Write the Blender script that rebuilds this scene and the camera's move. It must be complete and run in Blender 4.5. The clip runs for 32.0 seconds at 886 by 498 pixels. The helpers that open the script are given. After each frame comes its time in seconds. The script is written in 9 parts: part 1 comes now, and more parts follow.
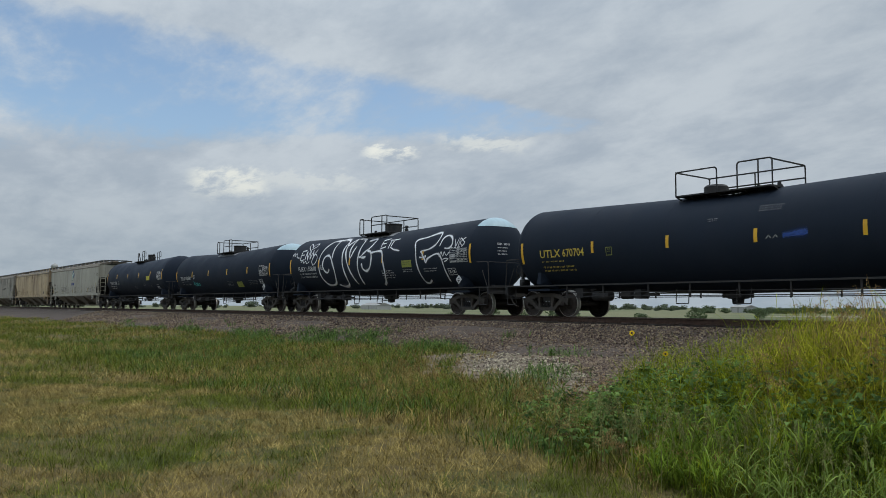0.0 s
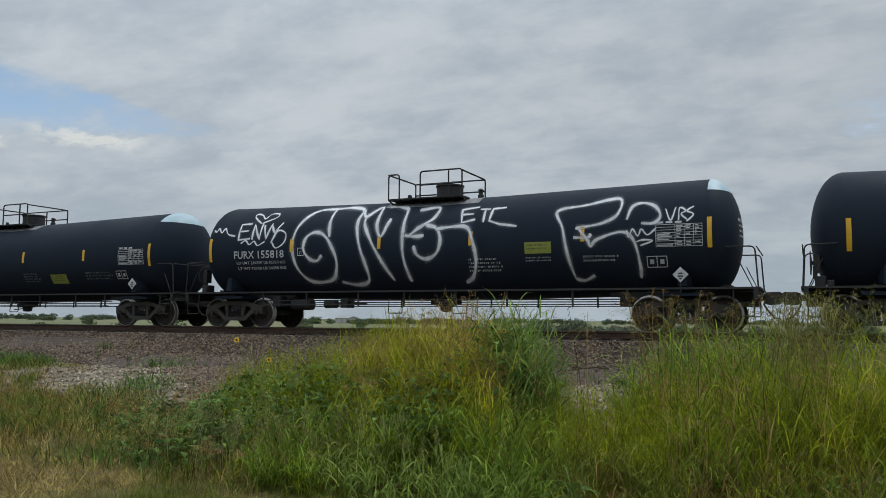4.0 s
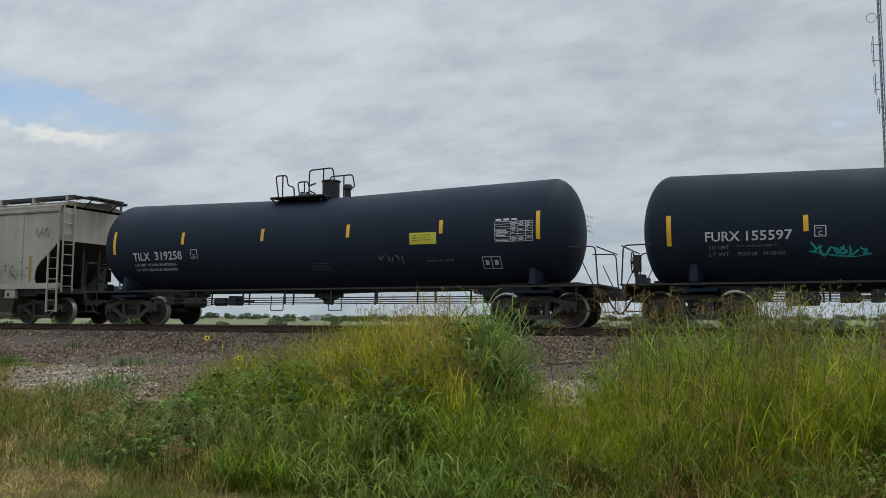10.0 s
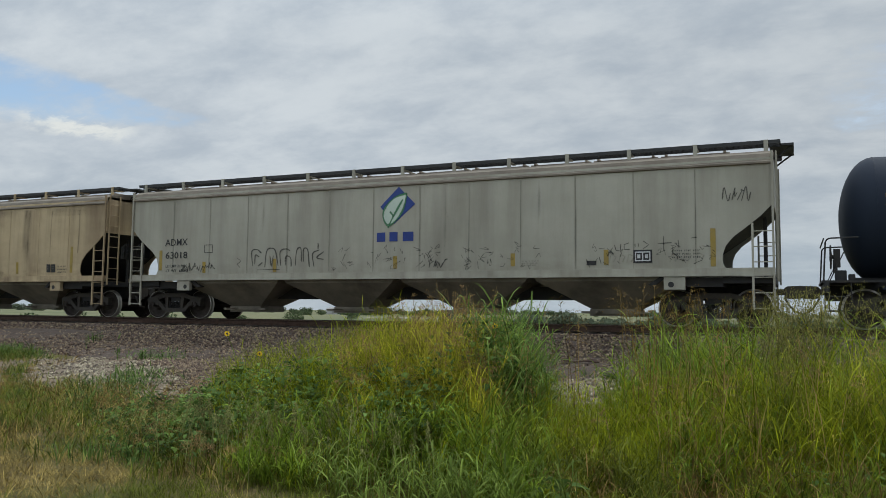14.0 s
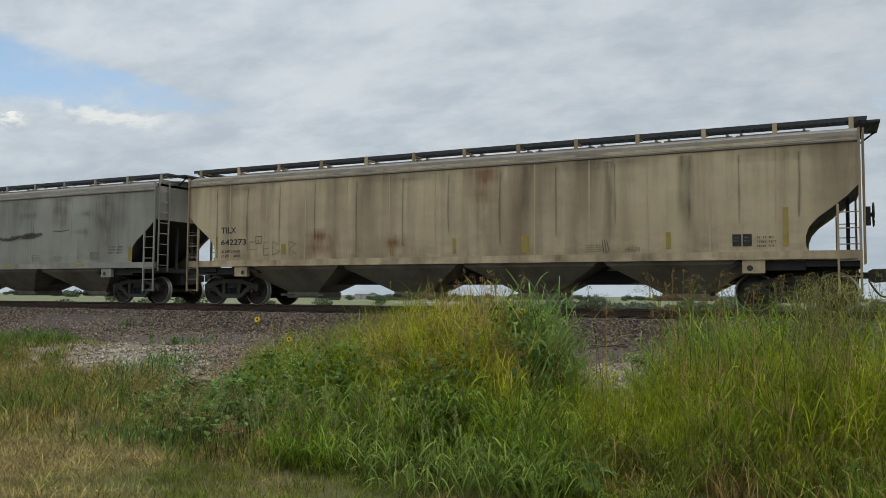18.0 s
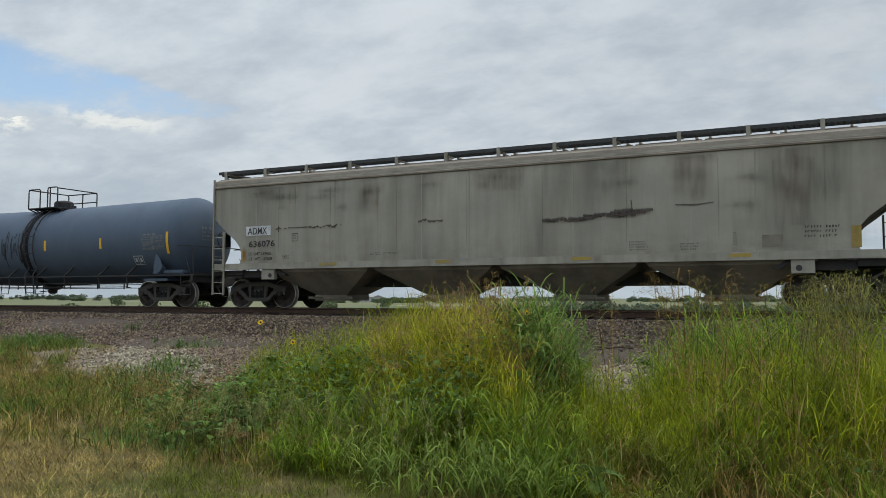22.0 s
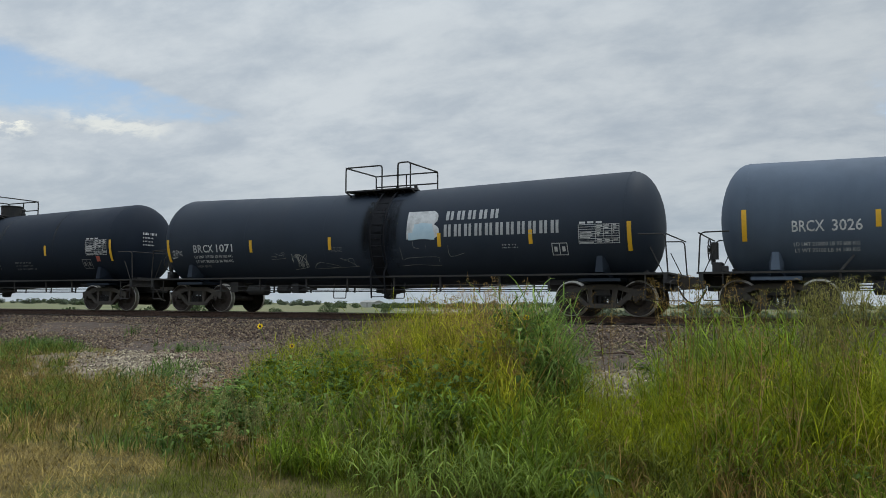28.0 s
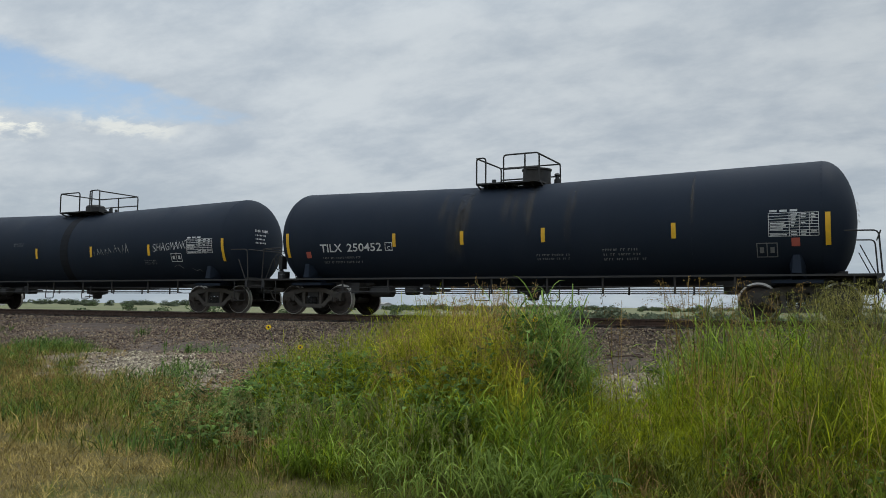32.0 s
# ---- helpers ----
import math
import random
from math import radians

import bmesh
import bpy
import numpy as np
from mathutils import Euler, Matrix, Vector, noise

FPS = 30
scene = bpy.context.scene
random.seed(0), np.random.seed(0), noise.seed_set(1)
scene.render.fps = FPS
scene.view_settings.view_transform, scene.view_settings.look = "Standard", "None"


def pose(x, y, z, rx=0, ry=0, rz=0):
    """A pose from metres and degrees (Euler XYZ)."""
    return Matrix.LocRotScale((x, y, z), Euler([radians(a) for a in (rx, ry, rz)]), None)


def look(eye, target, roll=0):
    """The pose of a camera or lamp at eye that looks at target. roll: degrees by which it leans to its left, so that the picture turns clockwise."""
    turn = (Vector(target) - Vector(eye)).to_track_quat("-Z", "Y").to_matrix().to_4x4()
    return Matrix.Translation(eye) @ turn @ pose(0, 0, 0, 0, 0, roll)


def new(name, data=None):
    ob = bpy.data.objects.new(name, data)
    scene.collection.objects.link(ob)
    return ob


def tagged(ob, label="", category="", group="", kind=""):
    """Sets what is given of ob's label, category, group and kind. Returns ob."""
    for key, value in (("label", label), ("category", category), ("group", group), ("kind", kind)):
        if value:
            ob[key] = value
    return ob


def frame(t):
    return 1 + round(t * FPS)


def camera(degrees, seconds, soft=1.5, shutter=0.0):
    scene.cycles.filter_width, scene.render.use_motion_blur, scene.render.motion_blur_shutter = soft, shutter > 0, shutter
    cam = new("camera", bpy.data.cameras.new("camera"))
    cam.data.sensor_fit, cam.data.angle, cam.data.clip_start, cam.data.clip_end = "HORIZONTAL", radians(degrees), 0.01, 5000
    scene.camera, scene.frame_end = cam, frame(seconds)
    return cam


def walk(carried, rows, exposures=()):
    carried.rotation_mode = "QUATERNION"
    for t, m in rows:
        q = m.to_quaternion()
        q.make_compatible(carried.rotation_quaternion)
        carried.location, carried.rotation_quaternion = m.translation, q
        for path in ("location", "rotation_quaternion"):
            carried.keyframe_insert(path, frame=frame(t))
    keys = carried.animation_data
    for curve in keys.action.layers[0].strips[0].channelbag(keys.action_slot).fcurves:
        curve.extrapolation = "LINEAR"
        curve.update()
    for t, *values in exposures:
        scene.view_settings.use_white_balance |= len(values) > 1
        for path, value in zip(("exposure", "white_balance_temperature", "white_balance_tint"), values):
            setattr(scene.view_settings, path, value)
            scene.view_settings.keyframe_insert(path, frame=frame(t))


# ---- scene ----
cam = camera(58.36, 32.0, soft=0.75)
# the eye stands still at 1.6 m over the verge and pans; z = 0 is the top of the rails
PATH = [
    (0.0, pose(-0.080, -0.005, 0.340, 94.14, -0.30, 52.17)),
    (0.5, pose(-0.080, -0.009, 0.328, 94.21, -0.34, 50.37)),
    (1.0, pose(-0.066, -0.001, 0.331, 94.22, -0.29, 48.54)),
    (1.5, pose(-0.054, 0.007, 0.333, 94.27, -0.33, 46.66)),
    (2.0, pose(-0.037, 0.005, 0.331, 94.43, -0.53, 43.63)),
    (2.5, pose(-0.023, -0.017, 0.321, 94.60, -0.44, 38.14)),
    (3.0, pose(-0.005, -0.027, 0.311, 94.76, -0.58, 34.60)),
    (3.5, pose(0.009, -0.027, 0.299, 94.96, -0.46, 29.61)),
    (5.5, pose(-0.012, -0.065, 0.250, 95.21, -0.66, 16.84)),
    (6.0, pose(0.003, -0.068, 0.284, 94.97, -0.82, 20.43)),
    (6.5, pose(0.011, -0.081, 0.279, 95.09, -0.65, 18.29)),
    (7.0, pose(0.008, -0.077, 0.295, 94.85, -0.46, 20.76)),
    (7.5, pose(0.016, -0.064, 0.299, 94.78, -0.35, 22.23)),
    (8.0, pose(0.017, -0.058, 0.296, 94.79, -0.17, 23.17)),
    (8.5, pose(0.023, -0.050, 0.294, 94.80, -0.17, 23.28)),
    (9.0, pose(0.025, -0.041, 0.291, 94.78, -0.08, 22.15)),
    (9.5, pose(0.019, -0.013, 0.286, 94.84, -0.16, 23.64)),
    (10.0, pose(0.025, 0.009, 0.284, 94.87, -0.10, 22.81)),
    (10.5, pose(0.030, 0.009, 0.284, 94.83, -0.08, 22.71)),
    (11.0, pose(0.019, 0.020, 0.288, 94.80, -0.15, 24.24)),
    (11.5, pose(0.020, 0.012, 0.288, 94.58, -0.07, 22.42)),
    (12.0, pose(0.011, 0.016, 0.297, 94.52, -0.26, 25.00)),
    (12.5, pose(0.000, 0.005, 0.305, 94.48, -0.26, 22.72)),
    (13.0, pose(-0.001, 0.003, 0.315, 94.43, -0.47, 23.64)),
    (13.5, pose(-0.000, -0.002, 0.318, 94.53, -0.68, 24.00)),
    (14.0, pose(-0.005, -0.020, 0.327, 94.47, -0.58, 23.95)),
    (14.5, pose(-0.012, -0.027, 0.332, 94.50, -0.52, 24.10)),
    (15.0, pose(-0.015, -0.023, 0.334, 94.12, -0.55, 25.68)),
    (15.5, pose(-0.017, -0.011, 0.333, 93.17, -0.48, 26.35)),
    (17.5, pose(0.009, -0.037, 0.335, 93.34, -0.20, 25.51)),
    (18.0, pose(0.008, -0.032, 0.334, 93.36, -0.37, 25.96)),
    (18.5, pose(0.009, -0.036, 0.340, 93.39, -0.38, 26.07)),
    (19.0, pose(0.007, -0.020, 0.347, 93.36, -0.36, 26.61)),
    (19.5, pose(0.010, -0.020, 0.346, 93.35, -0.30, 26.62)),
    (20.0, pose(0.004, -0.012, 0.346, 93.36, -0.25, 26.88)),
    (20.5, pose(0.005, -0.003, 0.335, 93.44, 0.04, 26.96)),
    (21.0, pose(-0.009, 0.012, 0.332, 93.45, 0.05, 26.95)),
    (21.5, pose(-0.014, 0.020, 0.331, 93.47, -0.07, 26.59)),
    (22.0, pose(-0.007, 0.028, 0.328, 93.53, -0.08, 26.32)),
    (22.5, pose(-0.006, 0.029, 0.328, 93.54, -0.12, 26.31)),
    (23.0, pose(-0.007, 0.033, 0.320, 93.58, -0.13, 25.99)),
    (23.5, pose(-0.004, 0.033, 0.326, 93.54, -0.08, 26.27)),
    (24.0, pose(-0.005, 0.040, 0.333, 93.46, -0.07, 26.80)),
    (24.5, pose(-0.002, 0.029, 0.335, 93.42, -0.12, 24.70)),
    (25.0, pose(0.004, 0.021, 0.331, 93.47, -0.22, 25.54)),
    (25.5, pose(0.002, 0.036, 0.330, 93.57, -0.44, 26.11)),
    (27.5, pose(0.001, 0.038, 0.320, 93.83, -0.35, 25.32)),
    (28.0, pose(0.003, 0.046, 0.313, 93.93, -0.30, 26.39)),
    (28.5, pose(0.013, 0.049, 0.313, 93.92, -0.22, 27.12)),
    (29.0, pose(0.014, 0.050, 0.311, 93.96, -0.17, 27.15)),
    (29.5, pose(0.007, 0.063, 0.305, 94.02, -0.29, 27.14)),
    (30.0, pose(0.009, 0.061, 0.314, 94.01, -0.36, 27.24)),
    (30.5, pose(0.013, 0.066, 0.317, 93.98, -0.52, 27.55)),
    (31.0, pose(0.015, 0.064, 0.316, 94.00, -0.43, 27.37)),
    (31.5, pose(0.006, 0.078, 0.311, 94.04, -0.52, 27.10)),
    (32.0, pose(0.001, 0.071, 0.306, 94.09, -0.54, 27.05)),
]
walk(cam, PATH, exposures=[(0.0, -0.25, 6300, 5), (3.0, -0.29, 6400, 5), (5.5, -0.09, 6500, 5), (15.0, -0.05, 6500, 5), (18.0, 0.0, 6500, 5), (25.0, 0.03, 6500, 5), (28.5, -0.06, 6500, 5), (32.0, -0.06, 6500, 5)])
TRACK_Y = 21.4
# how far the train has gone, in metres
RUN = [(0, 0.0), (2, 10.94), (3.5, 19.21), (5.5, 30.19), (7.5, 41.07), (9, 49.21), (11, 60.21), (13, 71.25), (15.5, 85.03),
       (17.5, 96.04), (20, 109.81), (22.5, 123.67), (25.5, 140.44), (27.5, 151.6), (30, 165.69), (32, 177.07)]

# ---- sky and sun ----
SUN_ELEV, SUN_AZ = radians(58), radians(35)


def make_world():
    w = bpy.data.worlds.new("sky")
    scene.world = w
    w.use_nodes = True
    nt = w.node_tree
    nt.nodes.clear()
    N, L = nt.nodes.new, nt.links.new

    def math_(op, a, b=None, clamp=False):
        n = N("ShaderNodeMath")
        n.operation, n.use_clamp = op, clamp
        for i, v in enumerate((a, b)):
            if v is None:
                continue
            if isinstance(v, (int, float)):
                n.inputs[i].default_value = v
            else:
                L(v, n.inputs[i])
        return n.outputs[0]

    def ramp(src, lo, hi):
        n = N("ShaderNodeMapRange")
        n.interpolation_type = "SMOOTHSTEP"
        L(src, n.inputs[0])
        n.inputs[1].default_value, n.inputs[2].default_value = lo, hi
        return n.outputs[0]

    def noise_(vec, scale, detail, rough, dist=0.0):
        n = N("ShaderNodeTexNoise")
        L(vec, n.inputs["Vector"])
        n.inputs["Scale"].default_value, n.inputs["Detail"].default_value = scale, detail
        n.inputs["Roughness"].default_value, n.inputs["Distortion"].default_value = rough, dist
        return n.outputs["Fac"]

    def mix_(fac, a, b):
        n = N("ShaderNodeMix")
        n.data_type = "RGBA"
        if isinstance(fac, (int, float)):
            n.inputs[0].default_value = fac
        else:
            L(fac, n.inputs[0])
        for i, v in ((6, a), (7, b)):
            if isinstance(v, tuple):
                n.inputs[i].default_value = (*v, 1)
            else:
                L(v, n.inputs[i])
        return n.outputs[2]

    tc = N("ShaderNodeTexCoord")
    way = tc.outputs["Generated"]
    sep = N("ShaderNodeSeparateXYZ")
    L(way, sep.inputs[0])
    x, y, z = sep.outputs
    zz = math_("ADD", math_("MAXIMUM", z, 0.0), 0.26)
    com = N("ShaderNodeCombineXYZ")
    L(math_("DIVIDE", x, zz), com.inputs[0])
    L(math_("MULTIPLY", math_("DIVIDE", y, zz), 1.35), com.inputs[1])
    plane = com.outputs[0]
    big = noise_(plane, 1.25, 10, 0.56, 0.3)
    fine = noise_(plane, 4.0, 9, 0.6, 0.2)
    wisp = noise_(plane, 11.0, 7, 0.65, 0.2)

    def blob(az, el, lo, hi):
        d = N("ShaderNodeVectorMath")
        d.operation = "DOT_PRODUCT"
        L(way, d.inputs[0])
        a, e = radians(az), radians(el)
        d.inputs[1].default_value = (-math.sin(a) * math.cos(e), math.cos(a) * math.cos(e), math.sin(e))
        return ramp(d.outputs["Value"], lo, hi)

    # a long break in the cloud that widens to the west
    west = math_("SUBTRACT", math_("MULTIPLY", x, -1.0), 0.66)
    mid = math_("ADD", math_("MULTIPLY", west, 0.16), 0.222)
    off = math_("ABSOLUTE", math_("SUBTRACT", z, mid))
    half = math_("ADD", math_("MULTIPLY", math_("MAXIMUM", west, 0.0), 0.24), 0.012)
    band = math_("SUBTRACT", 1.0, ramp(math_("DIVIDE", off, half), 0.45, 1.35))
    gap = math_("MULTIPLY", math_("MULTIPLY", band, ramp(west, -0.10, 0.10)), math_("ADD", math_("MULTIPLY", math_("MAXIMUM", math_("SUBTRACT", west, 0.08), 0.0), 0.35), 0.225))
    gap3 = math_("MULTIPLY", blob(-5, 14.5, 0.9955, 1.0), 0.13)
    cover = math_("ADD", math_("ADD", math_("MULTIPLY", big, 0.42), math_("MULTIPLY", fine, 0.33)), math_("MULTIPLY", wisp, 0.25))
    cover = math_("SUBTRACT", cover, math_("ADD", gap, gap3))
    dens = ramp(cover, 0.165, 0.42)
    shade = ramp(math_("ADD", math_("MULTIPLY", fine, 0.36), math_("ADD", math_("MULTIPLY", big, 0.52), math_("MULTIPLY", wisp, 0.12))), 0.39, 0.61)
    cloud = mix_(shade, (0.440, 0.490, 0.572), (0.620, 0.655, 0.714))
    lit = ramp(math_("ADD", math_("MULTIPLY", fine, 0.5), math_("MULTIPLY", wisp, 0.5)), 0.40, 0.58)
    def thin(src, zc, w):
        o = math_("ABSOLUTE", math_("SUBTRACT", z, math_("ADD", zc, math_("MULTIPLY", math_("SUBTRACT", wisp, 0.5), 0.05))))
        return math_("MULTIPLY", src, math_("SUBTRACT", 1.0, ramp(o, w * 0.3, w)))

    spots = math_("MAXIMUM", thin(blob(67.4, 8.4, 0.9984, 0.9997), 0.146, 0.026), thin(blob(56.0, 10.9, 0.9991, 0.9998), 0.188, 0.011))
    spots = math_("MAXIMUM", spots, math_("MULTIPLY", thin(blob(62, 8.6, 0.994, 0.9995), 0.152, 0.014), 0.35))
    spots = math_("MAXIMUM", spots, math_("MULTIPLY", thin(blob(49, 11.6, 0.9975, 0.9998), 0.203, 0.012), 0.5))
    glow = mix_(math_("MULTIPLY", spots, lit), cloud, (0.92, 0.90, 0.84))
    sky = N("ShaderNodeTexSky")
    sky.sky_type, sky.sun_disc = "NISHITA", False
    sky.sun_elevation, sky.sun_rotation = SUN_ELEV, SUN_AZ
    sky.air_density, sky.dust_density = 1.0, 2.2
    gain = N("ShaderNodeVectorMath")
    gain.operation = "SCALE"
    L(sky.outputs[0], gain.inputs[0])
    gain.inputs["Scale"].default_value = 0.165
    col = mix_(dens, gain.outputs[0], glow)
    # pale haze low down
    col = mix_(math_("MULTIPLY", math_("SUBTRACT", 1.0, ramp(z, 0.0, 0.20)), 0.45), col, (0.445, 0.525, 0.605))
    # an overcast sky is brighter overhead
    lift = N("ShaderNodeVectorMath")
    lift.operation = "SCALE"
    L(col, lift.inputs[0])
    L(math_("ADD", math_("ADD", math_("SUBTRACT", 0.95, math_("MULTIPLY", x, 0.17)), math_("MULTIPLY", math_("MULTIPLY", math_("MINIMUM", x, 0.0), 0.22), math_("SUBTRACT", 1.0, ramp(z, 0.02, 0.24)))), math_("MULTIPLY", ramp(z, 0.30, 0.95), 1.9)), lift.inputs["Scale"])
    bg = N("ShaderNodeBackground")
    L(lift.outputs[0], bg.inputs[0])
    bg.inputs[1].default_value = 1.0
    out = N("ShaderNodeOutputWorld")
    L(bg.outputs[0], out.inputs[0])


make_world()
sun = new("sun", bpy.data.lights.new("sun", "SUN"))
sun.data.energy, sun.data.angle, sun.data.color = 1.1, radians(14), (1.0, 0.95, 0.87)
sun.matrix_basis = look((0, 0, 0), (-math.sin(SUN_AZ) * math.cos(SUN_ELEV), -math.cos(SUN_AZ) * math.cos(SUN_ELEV), -math.sin(SUN_ELEV)))

# ---- materials ----
def surface(name, c1, c2, rough=0.6, metal=0.0, scale=6.0, fine=60.0, bump=0.25, dirt=None, dirt_amount=0.0, streak=False, rand=0.0, island=False,
            dirt_scale=1.2, sheen=0.5):
    """A paint, earth or metal: two colours mixed by coarse and fine noise, dirt over it, fine relief."""
    m = bpy.data.materials.new(name)
    m.use_nodes = True
    nt = m.node_tree
    b = nt.nodes["Principled BSDF"]
    N, L = nt.nodes.new, nt.links.new
    tc = N("ShaderNodeTexCoord")
    vec = tc.outputs["Object"]

    def nz(s, detail=6, stretch=None):
        v = vec
        if stretch:
            mp = N("ShaderNodeMapping")
            L(vec, mp.inputs[0])
            mp.inputs["Scale"].default_value = stretch
            v = mp.outputs[0]
        n = N("ShaderNodeTexNoise")
        L(v, n.inputs["Vector"])
        n.inputs["Scale"].default_value, n.inputs["Detail"].default_value = s, detail
        n.inputs["Roughness"].default_value = 0.6
        return n.outputs["Fac"]

    def rng(src, lo, hi, a=0.0, z=1.0):
        n = N("ShaderNodeMapRange")
        L(src, n.inputs[0])
        for i, v in enumerate((lo, hi, a, z)):
            n.inputs[i + 1].default_value = v
        return n.outputs[0]

    def mix(fac, a, c, blend="MIX"):
        n = N("ShaderNodeMix")
        n.data_type, n.blend_type = "RGBA", blend
        if isinstance(fac, (int, float)):
            n.inputs[0].default_value = fac
        else:
            L(fac, n.inputs[0])
        for i, v in ((6, a), (7, c)):
            if isinstance(v, tuple):
                n.inputs[i].default_value = (*v, 1)
            else:
                L(v, n.inputs[i])
        return n.outputs[2]

    coarse, small = nz(scale), nz(fine, 4)
    col = mix(rng(coarse, 0.35, 0.65), c1, c2)
    col = mix(rng(small, 0.3, 0.7, 0.0, 0.35), col, c1)
    if dirt:
        d = nz(dirt_scale, 8, (1.0, 1.0, 0.12) if streak else None)
        col = mix(rng(d, 0.45, 0.75, 0.0, dirt_amount), col, dirt)
    if rand or island:
        if island:
            g = N("ShaderNodeNewGeometry")
            r = g.outputs["Random Per Island"]
        else:
            g = N("ShaderNodeObjectInfo")
            r = g.outputs["Random"]
        hs = N("ShaderNodeHueSaturation")
        L(rng(r, 0, 1, 1 - rand, 1 + rand), hs.inputs["Value"])
        L(rng(r, 0, 1, 0.5 - rand * 0.04, 0.5 + rand * 0.04), hs.inputs["Hue"])
        L(col, hs.inputs["Color"])
        col = hs.outputs[0]
    L(col, b.inputs["Base Color"])
    L(rng(coarse, 0.3, 0.7, rough - 0.08, min(1.0, rough + 0.1)), b.inputs["Roughness"])
    b.inputs["Metallic"].default_value = metal
    b.inputs["Specular IOR Level"].default_value = sheen
    if bump:
        bp = N("ShaderNodeBump")
        L(small, bp.inputs["Height"])
        bp.inputs["Strength"].default_value, bp.inputs["Distance"].default_value = bump, 0.01
        L(bp.outputs[0], b.inputs["Normal"])
    return m


def thin_to_edges(m, strength=1.0):
    """Lets a sprayed line thin out to its edges, broken up by fine noise."""
    nt = m.node_tree
    b = nt.nodes["Principled BSDF"]
    at = nt.nodes.new("ShaderNodeAttribute")
    at.attribute_name = "core"
    n = nt.nodes.new("ShaderNodeTexNoise")
    tc = nt.nodes.new("ShaderNodeTexCoord")
    nt.links.new(tc.outputs["Object"], n.inputs["Vector"])
    n.inputs["Scale"].default_value, n.inputs["Detail"].default_value = 22, 6
    a = nt.nodes.new("ShaderNodeMath")
    a.operation = "MULTIPLY_ADD"
    nt.links.new(n.outputs["Fac"], a.inputs[0])
    a.inputs[1].default_value, a.inputs[2].default_value = 0.5, -0.25
    c = nt.nodes.new("ShaderNodeMath")
    c.operation = "ADD"
    nt.links.new(at.outputs["Fac"], c.inputs[0])
    nt.links.new(a.outputs[0], c.inputs[1])
    r = nt.nodes.new("ShaderNodeMapRange")
    r.interpolation_type = "SMOOTHSTEP"
    nt.links.new(c.outputs[0], r.inputs[0])
    r.inputs[1].default_value, r.inputs[2].default_value, r.inputs[4].default_value = 0.05, 0.95, strength
    nt.links.new(r.outputs[0], b.inputs["Alpha"])
    return m


def leafy(name, c1, c2, rand=0.35, rough=0.55, through_light=0.35):
    """Grass and leaves: a colour for each blade, some light passing through."""
    m = bpy.data.materials.new(name)
    m.use_nodes = True
    nt = m.node_tree
    b = nt.nodes["Principled BSDF"]
    N, L = nt.nodes.new, nt.links.new
    g = N("ShaderNodeNewGeometry")
    tc = N("ShaderNodeTexCoord")
    n = N("ShaderNodeTexNoise")
    L(tc.outputs["Object"], n.inputs["Vector"])
    n.inputs["Scale"].default_value, n.inputs["Detail"].default_value = 0.9, 5
    add = N("ShaderNodeMath")
    L(g.outputs["Random Per Island"], add.inputs[0])
    L(n.outputs["Fac"], add.inputs[1])
    mr = N("ShaderNodeMapRange")
    L(add.outputs[0], mr.inputs[0])
    mr.inputs[1].default_value, mr.inputs[2].default_value = 0.45, 1.45
    mix = N("ShaderNodeMix")
    mix.data_type = "RGBA"
    L(mr.outputs[0], mix.inputs[0])
    mix.inputs[6].default_value, mix.inputs[7].default_value = (*c1, 1), (*c2, 1)
    hs = N("ShaderNodeHueSaturation")
    mv = N("ShaderNodeMapRange")
    L(g.outputs["Random Per Island"], mv.inputs[0])
    mv.inputs[3].default_value, mv.inputs[4].default_value = 1 - rand, 1 + rand
    n2 = N("ShaderNodeTexNoise")
    L(tc.outputs["Object"], n2.inputs["Vector"])
    n2.inputs["Scale"].default_value, n2.inputs["Detail"].default_value = 3.2, 4
    mc = N("ShaderNodeMapRange")
    L(n2.outputs["Fac"], mc.inputs[0])
    mc.inputs[1].default_value, mc.inputs[2].default_value, mc.inputs[3].default_value, mc.inputs[4].default_value = 0.30, 0.70, 0.50, 1.5
    mm = N("ShaderNodeMath")
    mm.operation = "MULTIPLY"
    L(mv.outputs[0], mm.inputs[0])
    L(mc.outputs[0], mm.inputs[1])
    L(mm.outputs[0], hs.inputs["Value"])
    L(mix.outputs[2], hs.inputs["Color"])
    L(hs.outputs[0], b.inputs["Base Color"])
    b.inputs["Roughness"].default_value = rough
    b.inputs["Specular IOR Level"].default_value = 0.08
    t = N("ShaderNodeBsdfTranslucent")
    L(hs.outputs[0], t.inputs[0])
    ms = N("ShaderNodeMixShader")
    ms.inputs[0].default_value = through_light
    L(b.outputs[0], ms.inputs[1])
    L(t.outputs[0], ms.inputs[2])
    L(ms.outputs[0], nt.nodes["Material Output"].inputs[0])
    return m


